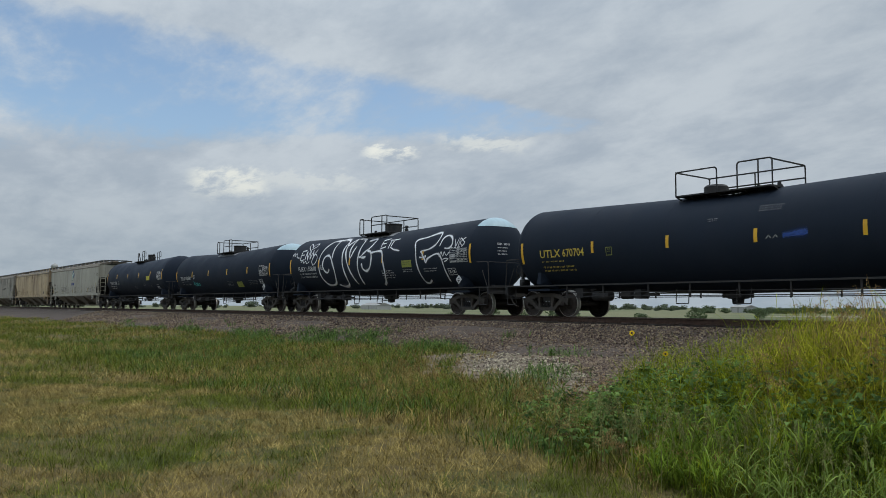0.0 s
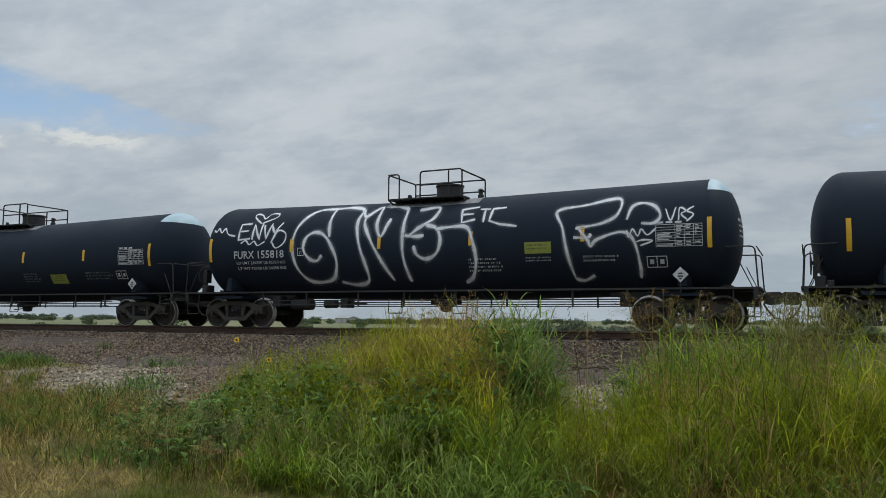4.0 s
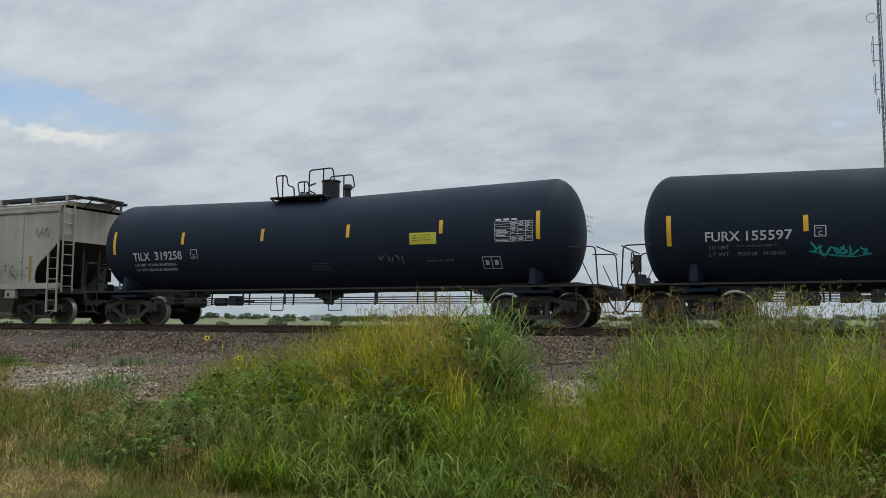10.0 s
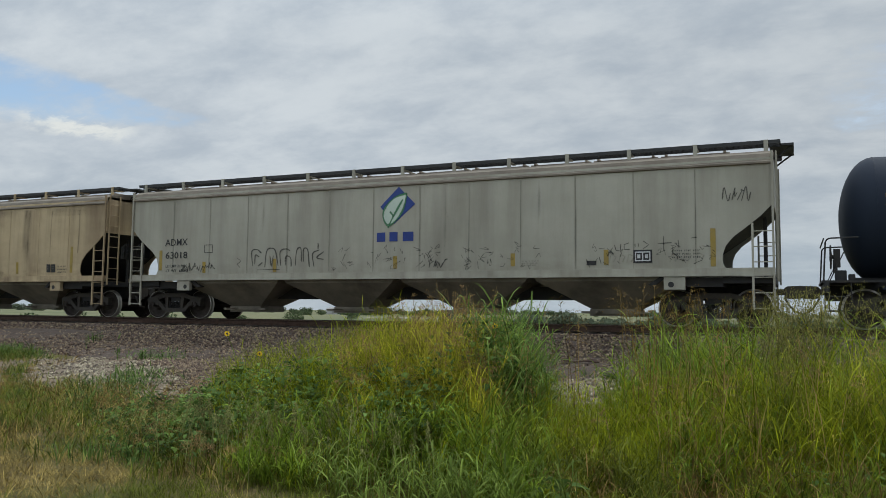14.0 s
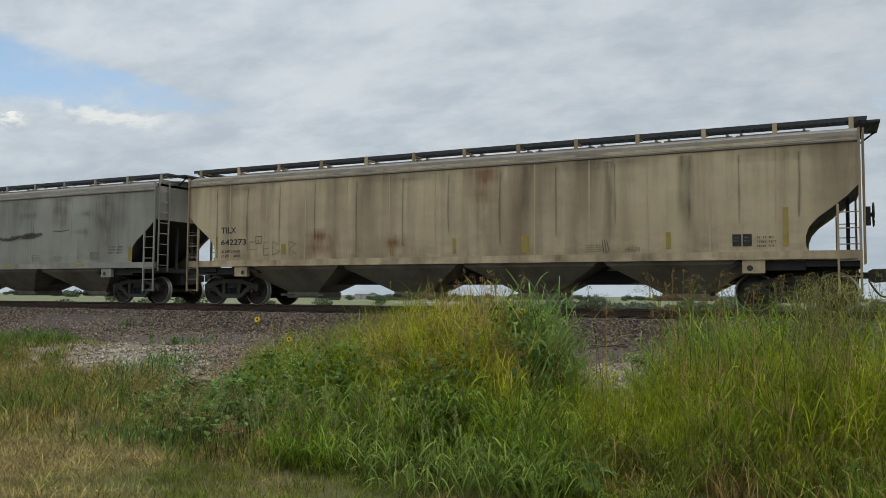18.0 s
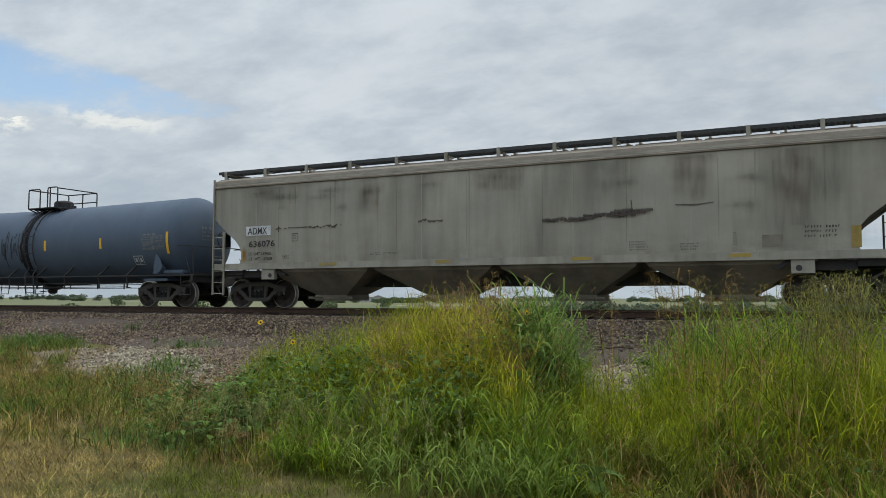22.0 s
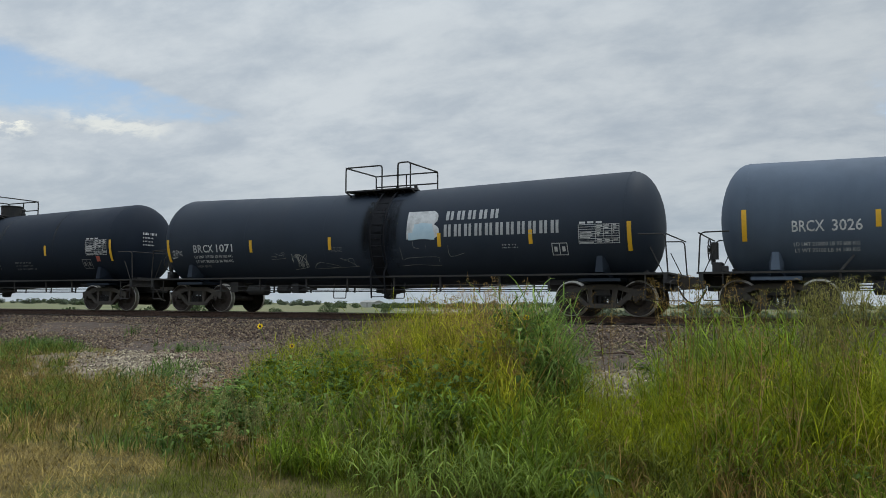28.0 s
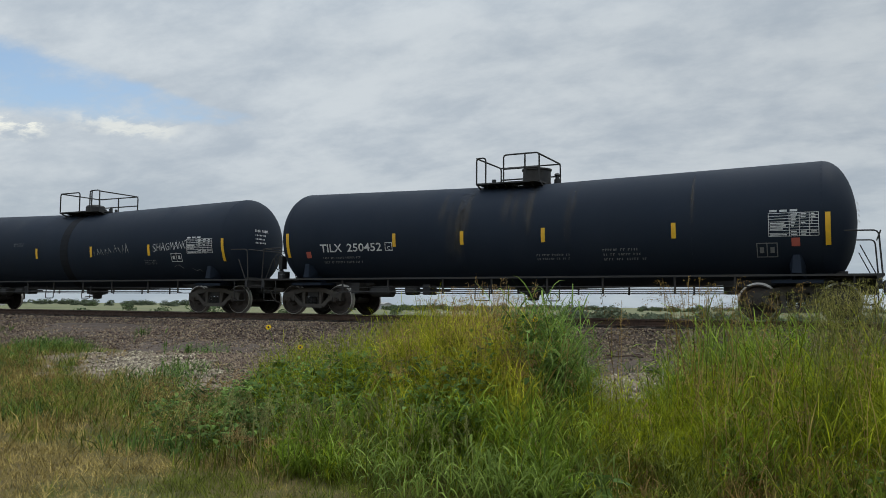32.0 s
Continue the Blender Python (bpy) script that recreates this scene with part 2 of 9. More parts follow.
M = {
    "black": surface("black_tank_paint", (0.0158, 0.0220, 0.0340), (0.0196, 0.0266, 0.0400), 0.60, sheen=0.07, scale=0.8, fine=25, bump=0.06, dirt=(0.05, 0.048, 0.046), dirt_amount=0.08, streak=True),
    "charcoal": surface("faded_black_tank_paint", (0.0265, 0.0350, 0.0500), (0.0325, 0.0420, 0.0585), 0.60, sheen=0.11, scale=0.8, fine=25, bump=0.06, dirt=(0.05, 0.048, 0.046), dirt_amount=0.12, streak=True),
    "blueblack": surface("blue_black_tank_paint", (0.0172, 0.0240, 0.0380), (0.0210, 0.0282, 0.0440), 0.56, sheen=0.08, scale=0.8, fine=25, bump=0.06, dirt=(0.05, 0.05, 0.05), dirt_amount=0.05, streak=True),
    "slate": surface("faded_slate_tank_paint", (0.080, 0.106, 0.148), (0.098, 0.126, 0.170), 0.66, sheen=0.16, scale=0.7, fine=25, bump=0.06, dirt=(0.026, 0.030, 0.038), dirt_amount=0.25, streak=True),
    "under": surface("dark_underframe", (0.030, 0.031, 0.034), (0.048, 0.047, 0.046), 0.7, sheen=0.2, scale=5, fine=50, bump=0.3, dirt=(0.07, 0.055, 0.04), dirt_amount=0.35),
    "cast": surface("weathered_cast_steel", (0.034, 0.030, 0.026), (0.060, 0.052, 0.043), 0.75, scale=8, fine=70, bump=0.4, dirt=(0.10, 0.075, 0.05), dirt_amount=0.4),
    "wheel": surface("brown_wheel_steel", (0.042, 0.031, 0.025), (0.026, 0.021, 0.018), 0.75, scale=8, fine=70, bump=0.4),
    "rust": surface("rusty_steel", (0.07, 0.035, 0.02), (0.035, 0.022, 0.016), 0.8, scale=8, fine=70, bump=0.4),
    "tread": surface("polished_tread_steel", (0.46, 0.44, 0.41), (0.34, 0.32, 0.29), 0.40, 0.6, scale=20, fine=90, bump=0.1),
    "railhead": surface("worn_rail_steel", (0.16, 0.13, 0.11), (0.09, 0.065, 0.05), 0.5, 0.3, scale=9, fine=80, bump=0.2),
    "yellow": surface("yellow_reflector", (0.80, 0.45, 0.02), (0.66, 0.38, 0.02), 0.45, scale=5, fine=60, bump=0.1, dirt=(0.20, 0.14, 0.05), dirt_amount=0.3),
    "oldyellow": surface("weathered_yellow", (0.38, 0.27, 0.05), (0.28, 0.20, 0.05), 0.7, scale=5, fine=60, bump=0.1, dirt=(0.2, 0.17, 0.12), dirt_amount=0.6),
    "white": surface("white_stencil", (0.62, 0.63, 0.64), (0.48, 0.49, 0.50), 0.6, scale=4, fine=40, bump=0.05, dirt=(0.10, 0.10, 0.10), dirt_amount=0.5, dirt_scale=6),
    "dimwhite": surface("faded_white_stencil", (0.20, 0.205, 0.21), (0.14, 0.145, 0.15), 0.6, scale=4, fine=40, bump=0.05, dirt=(0.05, 0.05, 0.05), dirt_amount=0.6, dirt_scale=6),
    "halfwhite": surface("worn_white_lettering", (0.40, 0.41, 0.42), (0.30, 0.31, 0.32), 0.6, scale=4, fine=40, bump=0.05),
    "yellowtext": surface("yellow_stencil", (0.60, 0.45, 0.06), (0.5, 0.37, 0.05), 0.6, scale=4, fine=40, bump=0.05),
    "spray": surface("white_spray_paint", (0.80, 0.81, 0.83), (0.62, 0.63, 0.66), 0.6, scale=3, fine=30, bump=0.05, dirt=(0.2, 0.2, 0.2), dirt_amount=0.5, dirt_scale=5),
    "teal": surface("teal_spray_paint", (0.04, 0.36, 0.36), (0.03, 0.26, 0.27), 0.6, scale=4, fine=40, bump=0.05),
    "bluetag": surface("blue_spray_paint", (0.03, 0.09, 0.35), (0.02, 0.06, 0.25), 0.6, scale=4, fine=40, bump=0.05),
    "cap": surface("pale_blue_head_paint", (0.42, 0.56, 0.62), (0.34, 0.47, 0.54), 0.5, scale=2, fine=30, bump=0.05, dirt=(0.2, 0.24, 0.26), dirt_amount=0.4),
    "red": surface("red_label", (0.42, 0.10, 0.07), (0.35, 0.08, 0.06), 0.6, scale=5, fine=60, bump=0.05),
    "placardyellow": surface("bright_yellow_placard", (0.60, 0.56, 0.05), (0.52, 0.48, 0.05), 0.6, scale=5, fine=60, bump=0.05),
    "lime": surface("yellow_green_placard", (0.28, 0.30, 0.05), (0.22, 0.25, 0.05), 0.6, scale=5, fine=60, bump=0.05),
    "grey_a": surface("grey_hopper_paint", (0.368, 0.358, 0.296), (0.440, 0.425, 0.355), 0.62, scale=0.7, fine=30, bump=0.1, dirt=(0.17, 0.15, 0.12), dirt_amount=0.5, streak=True),
    "soot": surface("sooty_paint", (0.010, 0.011, 0.014), (0.018, 0.019, 0.023), 0.7, sheen=0.1, scale=2, fine=30, bump=0.06),
    "tan_b": surface("tan_hopper_paint", (0.45, 0.350, 0.210), (0.56, 0.445, 0.275), 0.66, scale=0.6, fine=30, bump=0.1, dirt=(0.17, 0.11, 0.065), dirt_amount=0.75, streak=True, dirt_scale=0.9),
    "grey_c": surface("dull_grey_hopper_paint", (0.28, 0.268, 0.225), (0.37, 0.348, 0.288), 0.66, scale=0.5, fine=30, bump=0.1, dirt=(0.13, 0.12, 0.10), dirt_amount=0.65, streak=True),
    "roof": surface("dusty_roof_paint", (0.17, 0.145, 0.115), (0.25, 0.215, 0.17), 0.75, scale=1.5, fine=30, bump=0.2, dirt=(0.10, 0.07, 0.05), dirt_amount=0.6),
    "galv": surface("galvanised_grating", (0.035, 0.037, 0.04), (0.06, 0.06, 0.06), 0.7, 0.2, scale=8, fine=60, bump=0.2),
    "hop": surface("grimy_hopper_bottom", (0.195, 0.176, 0.140), (0.28, 0.25, 0.195), 0.8, scale=1.5, fine=40, bump=0.3, dirt=(0.05, 0.042, 0.034), dirt_amount=0.7),
    "ink": surface("black_stencil", (0.015, 0.015, 0.017), (0.03, 0.03, 0.03), 0.6, scale=4, fine=40, bump=0.05),
    "navy": surface("navy_logo_paint", (0.012, 0.035, 0.20), (0.018, 0.05, 0.26), 0.5, scale=4, fine=40, bump=0.05),
    "leafwhite": surface("pale_green_logo_paint", (0.55, 0.62, 0.55), (0.45, 0.55, 0.47), 0.5, scale=4, fine=40, bump=0.05),
    "logoblue": surface("pale_blue_logo_paint", (0.45, 0.58, 0.66), (0.36, 0.50, 0.60), 0.5, scale=4, fine=40, bump=0.05),
    "stone": surface("pink_grey_ballast_stone", (0.115, 0.078, 0.054), (0.230, 0.165, 0.116), 0.9, scale=9, fine=80, bump=0.5, island=True, rand=0.75),
    "bed": surface("ballast_bed", (0.055, 0.039, 0.030), (0.105, 0.076, 0.058), 0.95, scale=14, fine=45, bump=0.9, dirt=(0.040, 0.031, 0.026), dirt_amount=0.7, dirt_scale=22),
    "limestone": surface("white_crushed_limestone", (0.31, 0.262, 0.192), (0.17, 0.138, 0.100), 0.9, scale=9, fine=60, bump=0.6, island=True, rand=0.65),
    "palebed": surface("pale_stone_dust", (0.205, 0.158, 0.112), (0.125, 0.092, 0.064), 0.95, scale=2.5, fine=30, bump=0.8, dirt=(0.065, 0.045, 0.032), dirt_amount=0.8, dirt_scale=1.6),
    "lane": surface("pale_lane_gravel", (0.26, 0.25, 0.19), (0.21, 0.205, 0.15), 0.95, scale=0.3, fine=3, bump=0.1),
    "tie": surface("creosoted_tie", (0.045, 0.035, 0.028), (0.075, 0.06, 0.05), 0.9, scale=5, fine=50, bump=0.5, rand=0.3),
    "mast": surface("galvanised_mast", (0.17, 0.18, 0.19), (0.22, 0.23, 0.24), 0.55, 0.3, scale=4, fine=40, bump=0.1),
    "bark": surface("bark", (0.06, 0.045, 0.03), (0.10, 0.08, 0.06), 0.9, scale=6, fine=40, bump=0.8),
    "shed": surface("pale_metal_siding", (0.40, 0.40, 0.39), (0.33, 0.33, 0.32), 0.6, scale=2, fine=30, bump=0.1),
    "shedroof": surface("dull_metal_roof", (0.30, 0.29, 0.28), (0.22, 0.22, 0.21), 0.6, scale=2, fine=30, bump=0.1),
    "ditchgreen": leafy("short_green_grass_blades", (0.074, 0.108, 0.013), (0.152, 0.168, 0.024), rand=0.5, through_light=0.35),
    "lowlush": leafy("low_lush_grass_blades", (0.058, 0.115, 0.024), (0.110, 0.175, 0.040), rand=0.5, through_light=0.35),
    "straw": leafy("straw_thatch_blades", (0.195, 0.150, 0.045), (0.335, 0.258, 0.088), rand=0.45, through_light=0.2),
    "plumeolive": leafy("olive_plumes", (0.150, 0.150, 0.042), (0.240, 0.215, 0.075), rand=0.4, through_light=0.4),
    "lush": leafy("lush_grass_blades", (0.130, 0.205, 0.018), (0.225, 0.300, 0.034), rand=0.6, through_light=0.45),
    "yellowgrass": leafy("yellow_green_grass_blades", (0.134, 0.178, 0.007), (0.252, 0.274, 0.014), rand=0.5, through_light=0.45),
    "seed": leafy("seed_heads", (0.235, 0.155, 0.060), (0.34, 0.225, 0.100), through_light=0.3),
    "palehead": leafy("pale_green_seed_heads", (0.17, 0.18, 0.055), (0.25, 0.25, 0.10), through_light=0.25),
    "broad": leafy("broad_weed_leaves", (0.074, 0.136, 0.032), (0.142, 0.216, 0.056), rough=0.65, rand=0.45, through_light=0.35),
    "johnson": leafy("cool_green_grass_leaves", (0.104, 0.172, 0.014), (0.195, 0.262, 0.032), rand=0.45, through_light=0.42),
    "clumpgreen": leafy("dark_cool_green_grass", (0.095, 0.168, 0.030), (0.185, 0.270, 0.060), rand=0.4, through_light=0.38),
    "palegreen": leafy("pale_cool_green_grass", (0.125, 0.190, 0.030), (0.220, 0.290, 0.065), rand=0.4, through_light=0.42),
    "finegold": leafy("golden_ripe_grass", (0.262, 0.245, 0.024), (0.450, 0.385, 0.062), rand=0.45, through_light=0.52),
    "redseed": leafy("reddish_dry_stems", (0.150, 0.098, 0.030), (0.240, 0.158, 0.052), through_light=0.25),
    # distance haze is mixed into this leaf colour
    "hazeleaf": leafy("haze_tinted_leaves", (0.105, 0.130, 0.085), (0.135, 0.160, 0.105), rand=0.2),
    "tanstem": leafy("tan_straw_stalks", (0.22, 0.165, 0.050), (0.34, 0.25, 0.085), rand=0.4, through_light=0.35),
    "goldgrass": leafy("bright_yellow_green_grass", (0.228, 0.258, 0.012), (0.420, 0.392, 0.036), rand=0.6, through_light=0.54),
    "petal": leafy("yellow_petals", (0.75, 0.50, 0.02), (0.85, 0.60, 0.03), rand=0.1),
    # tree and bush green, paled a little to carry haze
    "treeleaf": leafy("far_tree_leaves", (0.072, 0.100, 0.050), (0.105, 0.138, 0.066), rand=0.3),
}


def ground_material():
    """Earth with thin turf: dry straw colour on the mown verge, greener in the ditch, fields beyond the line."""
    m = bpy.data.materials.new("turf")
    m.use_nodes = True
    nt = m.node_tree
    b = nt.nodes["Principled BSDF"]
    N, L = nt.nodes.new, nt.links.new
    g = N("ShaderNodeNewGeometry")

    def nz(s, d=7):
        n = N("ShaderNodeTexNoise")
        L(g.outputs["Position"], n.inputs["Vector"])
        n.inputs["Scale"].default_value, n.inputs["Detail"].default_value = s, d
        return n.outputs["Fac"]

    def rng(src, lo, hi):
        n = N("ShaderNodeMapRange")
        L(src, n.inputs[0])
        n.inputs[1].default_value, n.inputs[2].default_value = lo, hi
        return n.outputs[0]

    def mix(fac, a, c):
        n = N("ShaderNodeMix")
        n.data_type = "RGBA"
        L(fac, n.inputs[0])
        for i, v in ((6, a), (7, c)):
            if isinstance(v, tuple):
                n.inputs[i].default_value = (*v, 1)
            else:
                L(v, n.inputs[i])
        return n.outputs[2]

    col = mix(rng(nz(0.55), 0.42, 0.60), (0.135, 0.100, 0.040), (0.070, 0.078, 0.020))
    col = mix(rng(nz(9), 0.45, 0.75), col, (0.085, 0.068, 0.032))
    # field colours are dulled here to stand in for haze
    far = mix(rng(nz(0.02), 0.4, 0.6), (0.165, 0.160, 0.085), (0.110, 0.128, 0.064))
    sep = N("ShaderNodeSeparateXYZ")
    L(g.outputs["Position"], sep.inputs[0])
    col = mix(rng(sep.outputs[1], 27.0, 45.0), col, far)
    L(col, b.inputs["Base Color"])
    b.inputs["Roughness"].default_value = 0.95
    b.inputs["Specular IOR Level"].default_value = 0.2
    bp = N("ShaderNodeBump")
    L(nz(25, 4), bp.inputs["Height"])
    bp.inputs["Strength"].default_value, bp.inputs["Distance"].default_value = 0.7, 0.03
    L(bp.outputs[0], b.inputs["Normal"])
    return m


M["turf"] = ground_material()
for _k, _s in (("spray", 0.95), ("teal", 0.9), ("bluetag", 0.8)):
    thin_to_edges(M[_k], _s)
M["chalk"] = thin_to_edges(surface("faint_chalk", (0.20, 0.205, 0.21), (0.14, 0.145, 0.15), 0.7, scale=4, fine=40, bump=0.05), 0.8)
M["tagspray"] = thin_to_edges(surface("worn_white_spray_paint", (0.42, 0.43, 0.42), (0.30, 0.31, 0.30), 0.7, scale=4, fine=40, bump=0.05), 0.8)


def soft_stain(m, strength):
    """A stain that fades out to its edges, streaked downwards."""
    nt = m.node_tree
    at = nt.nodes.new("ShaderNodeAttribute")
    at.attribute_name = "core"
    tc = nt.nodes.new("ShaderNodeTexCoord")
    mp = nt.nodes.new("ShaderNodeMapping")
    nt.links.new(tc.outputs["Object"], mp.inputs[0])
    mp.inputs["Scale"].default_value = (9, 9, 1.2)
    n = nt.nodes.new("ShaderNodeTexNoise")
    nt.links.new(mp.outputs[0], n.inputs["Vector"])
    n.inputs["Scale"].default_value, n.inputs["Detail"].default_value = 1.0, 5
    r = nt.nodes.new("ShaderNodeMapRange")
    nt.links.new(n.outputs["Fac"], r.inputs[0])
    for q, v in enumerate((0.3, 0.7, 0.35 * strength, strength)):
        r.inputs[q + 1].default_value = v
    k = nt.nodes.new("ShaderNodeMath")
    k.operation = "MULTIPLY"
    nt.links.new(at.outputs["Fac"], k.inputs[0])
    nt.links.new(r.outputs[0], k.inputs[1])
    nt.links.new(k.outputs[0], nt.nodes["Principled BSDF"].inputs["Alpha"])
    return m


def weather(m, dirt, amount, splash):
    """Runs of dirt down from the roof's edge and splashes along the sill, over a paint."""
    nt = m.node_tree
    N, L = nt.nodes.new, nt.links.new
    b = nt.nodes["Principled BSDF"]
    base = b.inputs["Base Color"].links[0].from_socket
    tc = N("ShaderNodeTexCoord")
    sep = N("ShaderNodeSeparateXYZ")
    L(tc.outputs["Object"], sep.inputs[0])

    def nz(stretch, lo, hi, detail=6):
        mp = N("ShaderNodeMapping")
        L(tc.outputs["Object"], mp.inputs[0])
        mp.inputs["Scale"].default_value = stretch
        n = N("ShaderNodeTexNoise")
        L(mp.outputs[0], n.inputs["Vector"])
        n.inputs["Scale"].default_value, n.inputs["Detail"].default_value, n.inputs["Roughness"].default_value = 1.0, detail, 0.62
        return rng(n.outputs["Fac"], lo, hi)

    def rng(src, lo, hi, a=0.0, z=1.0):
        n = N("ShaderNodeMapRange")
        L(src, n.inputs[0])
        for i, v in enumerate((lo, hi, a, z)):
            n.inputs[i + 1].default_value = v
        return n.outputs[0]

    def op(kind, a, c):
        n = N("ShaderNodeMath")
        n.operation = kind
        for i, v in enumerate((a, c)):
            if isinstance(v, float):
                n.inputs[i].default_value = v
            else:
                L(v, n.inputs[i])
        return n.outputs[0]

    broad = nz((0.9, 0.9, 0.16), 0.47, 0.66)
    thin = nz((5.5, 5.5, 0.22), 0.48, 0.72)
    blot = nz((1.3, 1.3, 2.6), 0.40, 0.72, 8)
    runs = op("MULTIPLY", op("ADD", op("MULTIPLY", broad, 0.75), op("MULTIPLY", thin, 0.55)), rng(sep.outputs[2], 1.9, 3.9, 0.30, 1.0))
    low = op("MULTIPLY", rng(sep.outputs[2], 2.1, 1.25, 0.0, splash), op("ADD", op("MULTIPLY", blot, 0.7), op("MULTIPLY", thin, 0.5)))
    n = N("ShaderNodeMath")
    n.operation, n.use_clamp = "MULTIPLY", True
    L(op("ADD", op("ADD", runs, low), op("MULTIPLY", blot, 0.22)), n.inputs[0])
    n.inputs[1].default_value = amount
    mx = N("ShaderNodeMix")
    mx.data_type = "RGBA"
    L(n.outputs[0], mx.inputs[0])
    L(base, mx.inputs[6])
    mx.inputs[7].default_value = (*dirt, 1)
    L(mx.outputs[2], b.inputs["Base Color"])


weather(M["grey_a"], (0.15, 0.125, 0.09), 0.30, 1.3)
weather(M["tan_b"], (0.110, 0.070, 0.038), 0.60, 0.9)
weather(M["grey_c"], (0.12, 0.10, 0.078), 0.46, 0.9)
M["ruststain"] = soft_stain(surface("brown_rust_stain", (0.30, 0.145, 0.068), (0.22, 0.105, 0.052), 0.8, scale=5, fine=40, bump=0.1), 1.0)
M["sootstain"] = soft_stain(surface("dark_dirt_stain", (0.075, 0.062, 0.048), (0.05, 0.042, 0.034), 0.8, scale=5, fine=40, bump=0.1), 0.50)
M["brownstain"] = soft_stain(surface("brown_dirt_stain", (0.20, 0.145, 0.105), (0.15, 0.11, 0.08), 0.8, scale=5, fine=40, bump=0.1), 0.5)
M["redstain"] = soft_stain(surface("red_rust_bleed", (0.27, 0.115, 0.065), (0.21, 0.09, 0.05), 0.8, scale=5, fine=40, bump=0.1), 0.85)
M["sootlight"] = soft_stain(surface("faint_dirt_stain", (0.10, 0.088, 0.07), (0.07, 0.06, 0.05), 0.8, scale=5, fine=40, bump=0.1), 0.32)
M["blackrun"] = soft_stain(surface("black_oil_run", (0.006, 0.007, 0.009), (0.010, 0.011, 0.013), 0.6, sheen=0.1, scale=5, fine=40, bump=0.05), 0.6)
M["leafgreen"] = thin_to_edges(surface("green_logo_paint", (0.06, 0.22, 0.10), (0.05, 0.18, 0.08), 0.5, scale=4, fine=40, bump=0.05), 0.9)
M["darkspray"] = thin_to_edges(surface("faded_dark_spray_paint", (0.05, 0.048, 0.045), (0.08, 0.075, 0.07), 0.7, scale=4, fine=40, bump=0.05), 0.75)
M["scuffed"] = thin_to_edges(surface("bare_dark_scuff", (0.06, 0.046, 0.04), (0.09, 0.07, 0.06), 0.8, scale=4, fine=40, bump=0.05), 0.9)
M["drip"] = thin_to_edges(surface("dark_drip", (0.012, 0.013, 0.016), (0.02, 0.021, 0.025), 0.6, scale=4, fine=40, bump=0.05), 0.75)


# ---- mesh tools ----
def part(name, bm, material, parent=None, label="", smooth=None):
    """One mesh object under a thing or a part. bm: a bmesh, or mesh data to share."""
    if isinstance(bm, bpy.types.Mesh):
        me = bm
    else:
        me = bpy.data.meshes.new(name)
        bm.normal_update()
        bm.to_mesh(me)
        bm.free()
        for mt in material if isinstance(material, (list, tuple)) else (material,):
            me.materials.append(mt)
        if smooth is not None:
            me.shade_smooth()
            me.set_sharp_from_angle(angle=radians(smooth))
    ob = new(name, me)
    ob.parent = parent
    if label:
        ob["label"] = label
    return ob


def box(bm, x0, x1, y0, y1, z0, z1, mat=0):
    v = [bm.verts.new((x, y, z)) for x in (x0, x1) for y in (y0, y1) for z in (z0, z1)]
    for q in ((0, 1, 3, 2), (4, 6, 7, 5), (0, 4, 5, 1), (2, 3, 7, 6), (0, 2, 6, 4), (1, 5, 7, 3)):
        bm.faces.new([v[i] for i in q]).material_index = mat
    return v


def beam(bm, p, q, w, h, mat=0):
    """A bar from p to q, w wide across y, h deep."""
    p, q = Vector(p), Vector(q)
    d = (q - p).normalized()
    side = Vector((0, 1, 0)) if abs(d.y) < 0.9 else Vector((1, 0, 0))
    side = (side - d * side.dot(d)).normalized()
    up = side.cross(d)
    v = [bm.verts.new(e + side * (a * w / 2) + up * (c * h / 2)) for e in (p, q) for a, c in ((-1, -1), (1, -1), (1, 1), (-1, 1))]
    for f in ((3, 2, 1, 0), (4, 5, 6, 7), (0, 1, 5, 4), (1, 2, 6, 5), (2, 3, 7, 6), (3, 0, 4, 7)):
        bm.faces.new([v[i] for i in f]).material_index = mat


def tube(bm, pts, r, seg=8, closed=False, mat=0, cap=True):
    """A round bar along points."""
    pts = [Vector(p) for p in pts]
    rings, n = [], len(pts)
    for i, p in enumerate(pts):
        a = pts[i - 1] if i or closed else p
        b = pts[(i + 1) % n] if i < n - 1 or closed else p
        d = (b - a).normalized()
        ref = Vector((0, 0, 1)) if abs(d.z) < 0.95 else Vector((0, 1, 0))
        u = d.cross(ref).normalized()
        w = u.cross(d)
        rings.append([bm.verts.new(p + (u * math.cos(t) + w * math.sin(t)) * r) for t in (2 * math.pi * k / seg for k in range(seg))])
    for i in range(n if closed else n - 1):
        a, b = rings[i], rings[(i + 1) % n]
        for k in range(seg):
            bm.faces.new((a[k], a[(k + 1) % seg], b[(k + 1) % seg], b[k])).material_index = mat
    if cap and not closed:
        bm.faces.new(rings[0]).material_index = mat
        bm.faces.new(rings[-1][::-1]).material_index = mat


def bent(pts, rad=0.12, n=4):
    """Corner points rounded off, for bent pipe."""
    pts = [Vector(p) for p in pts]
    out = [pts[0]]
    for a, b, c in zip(pts, pts[1:], pts[2:]):
        u, w = (a - b), (c - b)
        r = min(rad, u.length * 0.45, w.length * 0.45)
        p, q = b + u.normalized() * r, b + w.normalized() * r
        for k in range(n + 1):
            t = k / n
            out.append(p * (1 - t) ** 2 + b * 2 * t * (1 - t) + q * t * t)
    out.append(pts[-1])
    return out


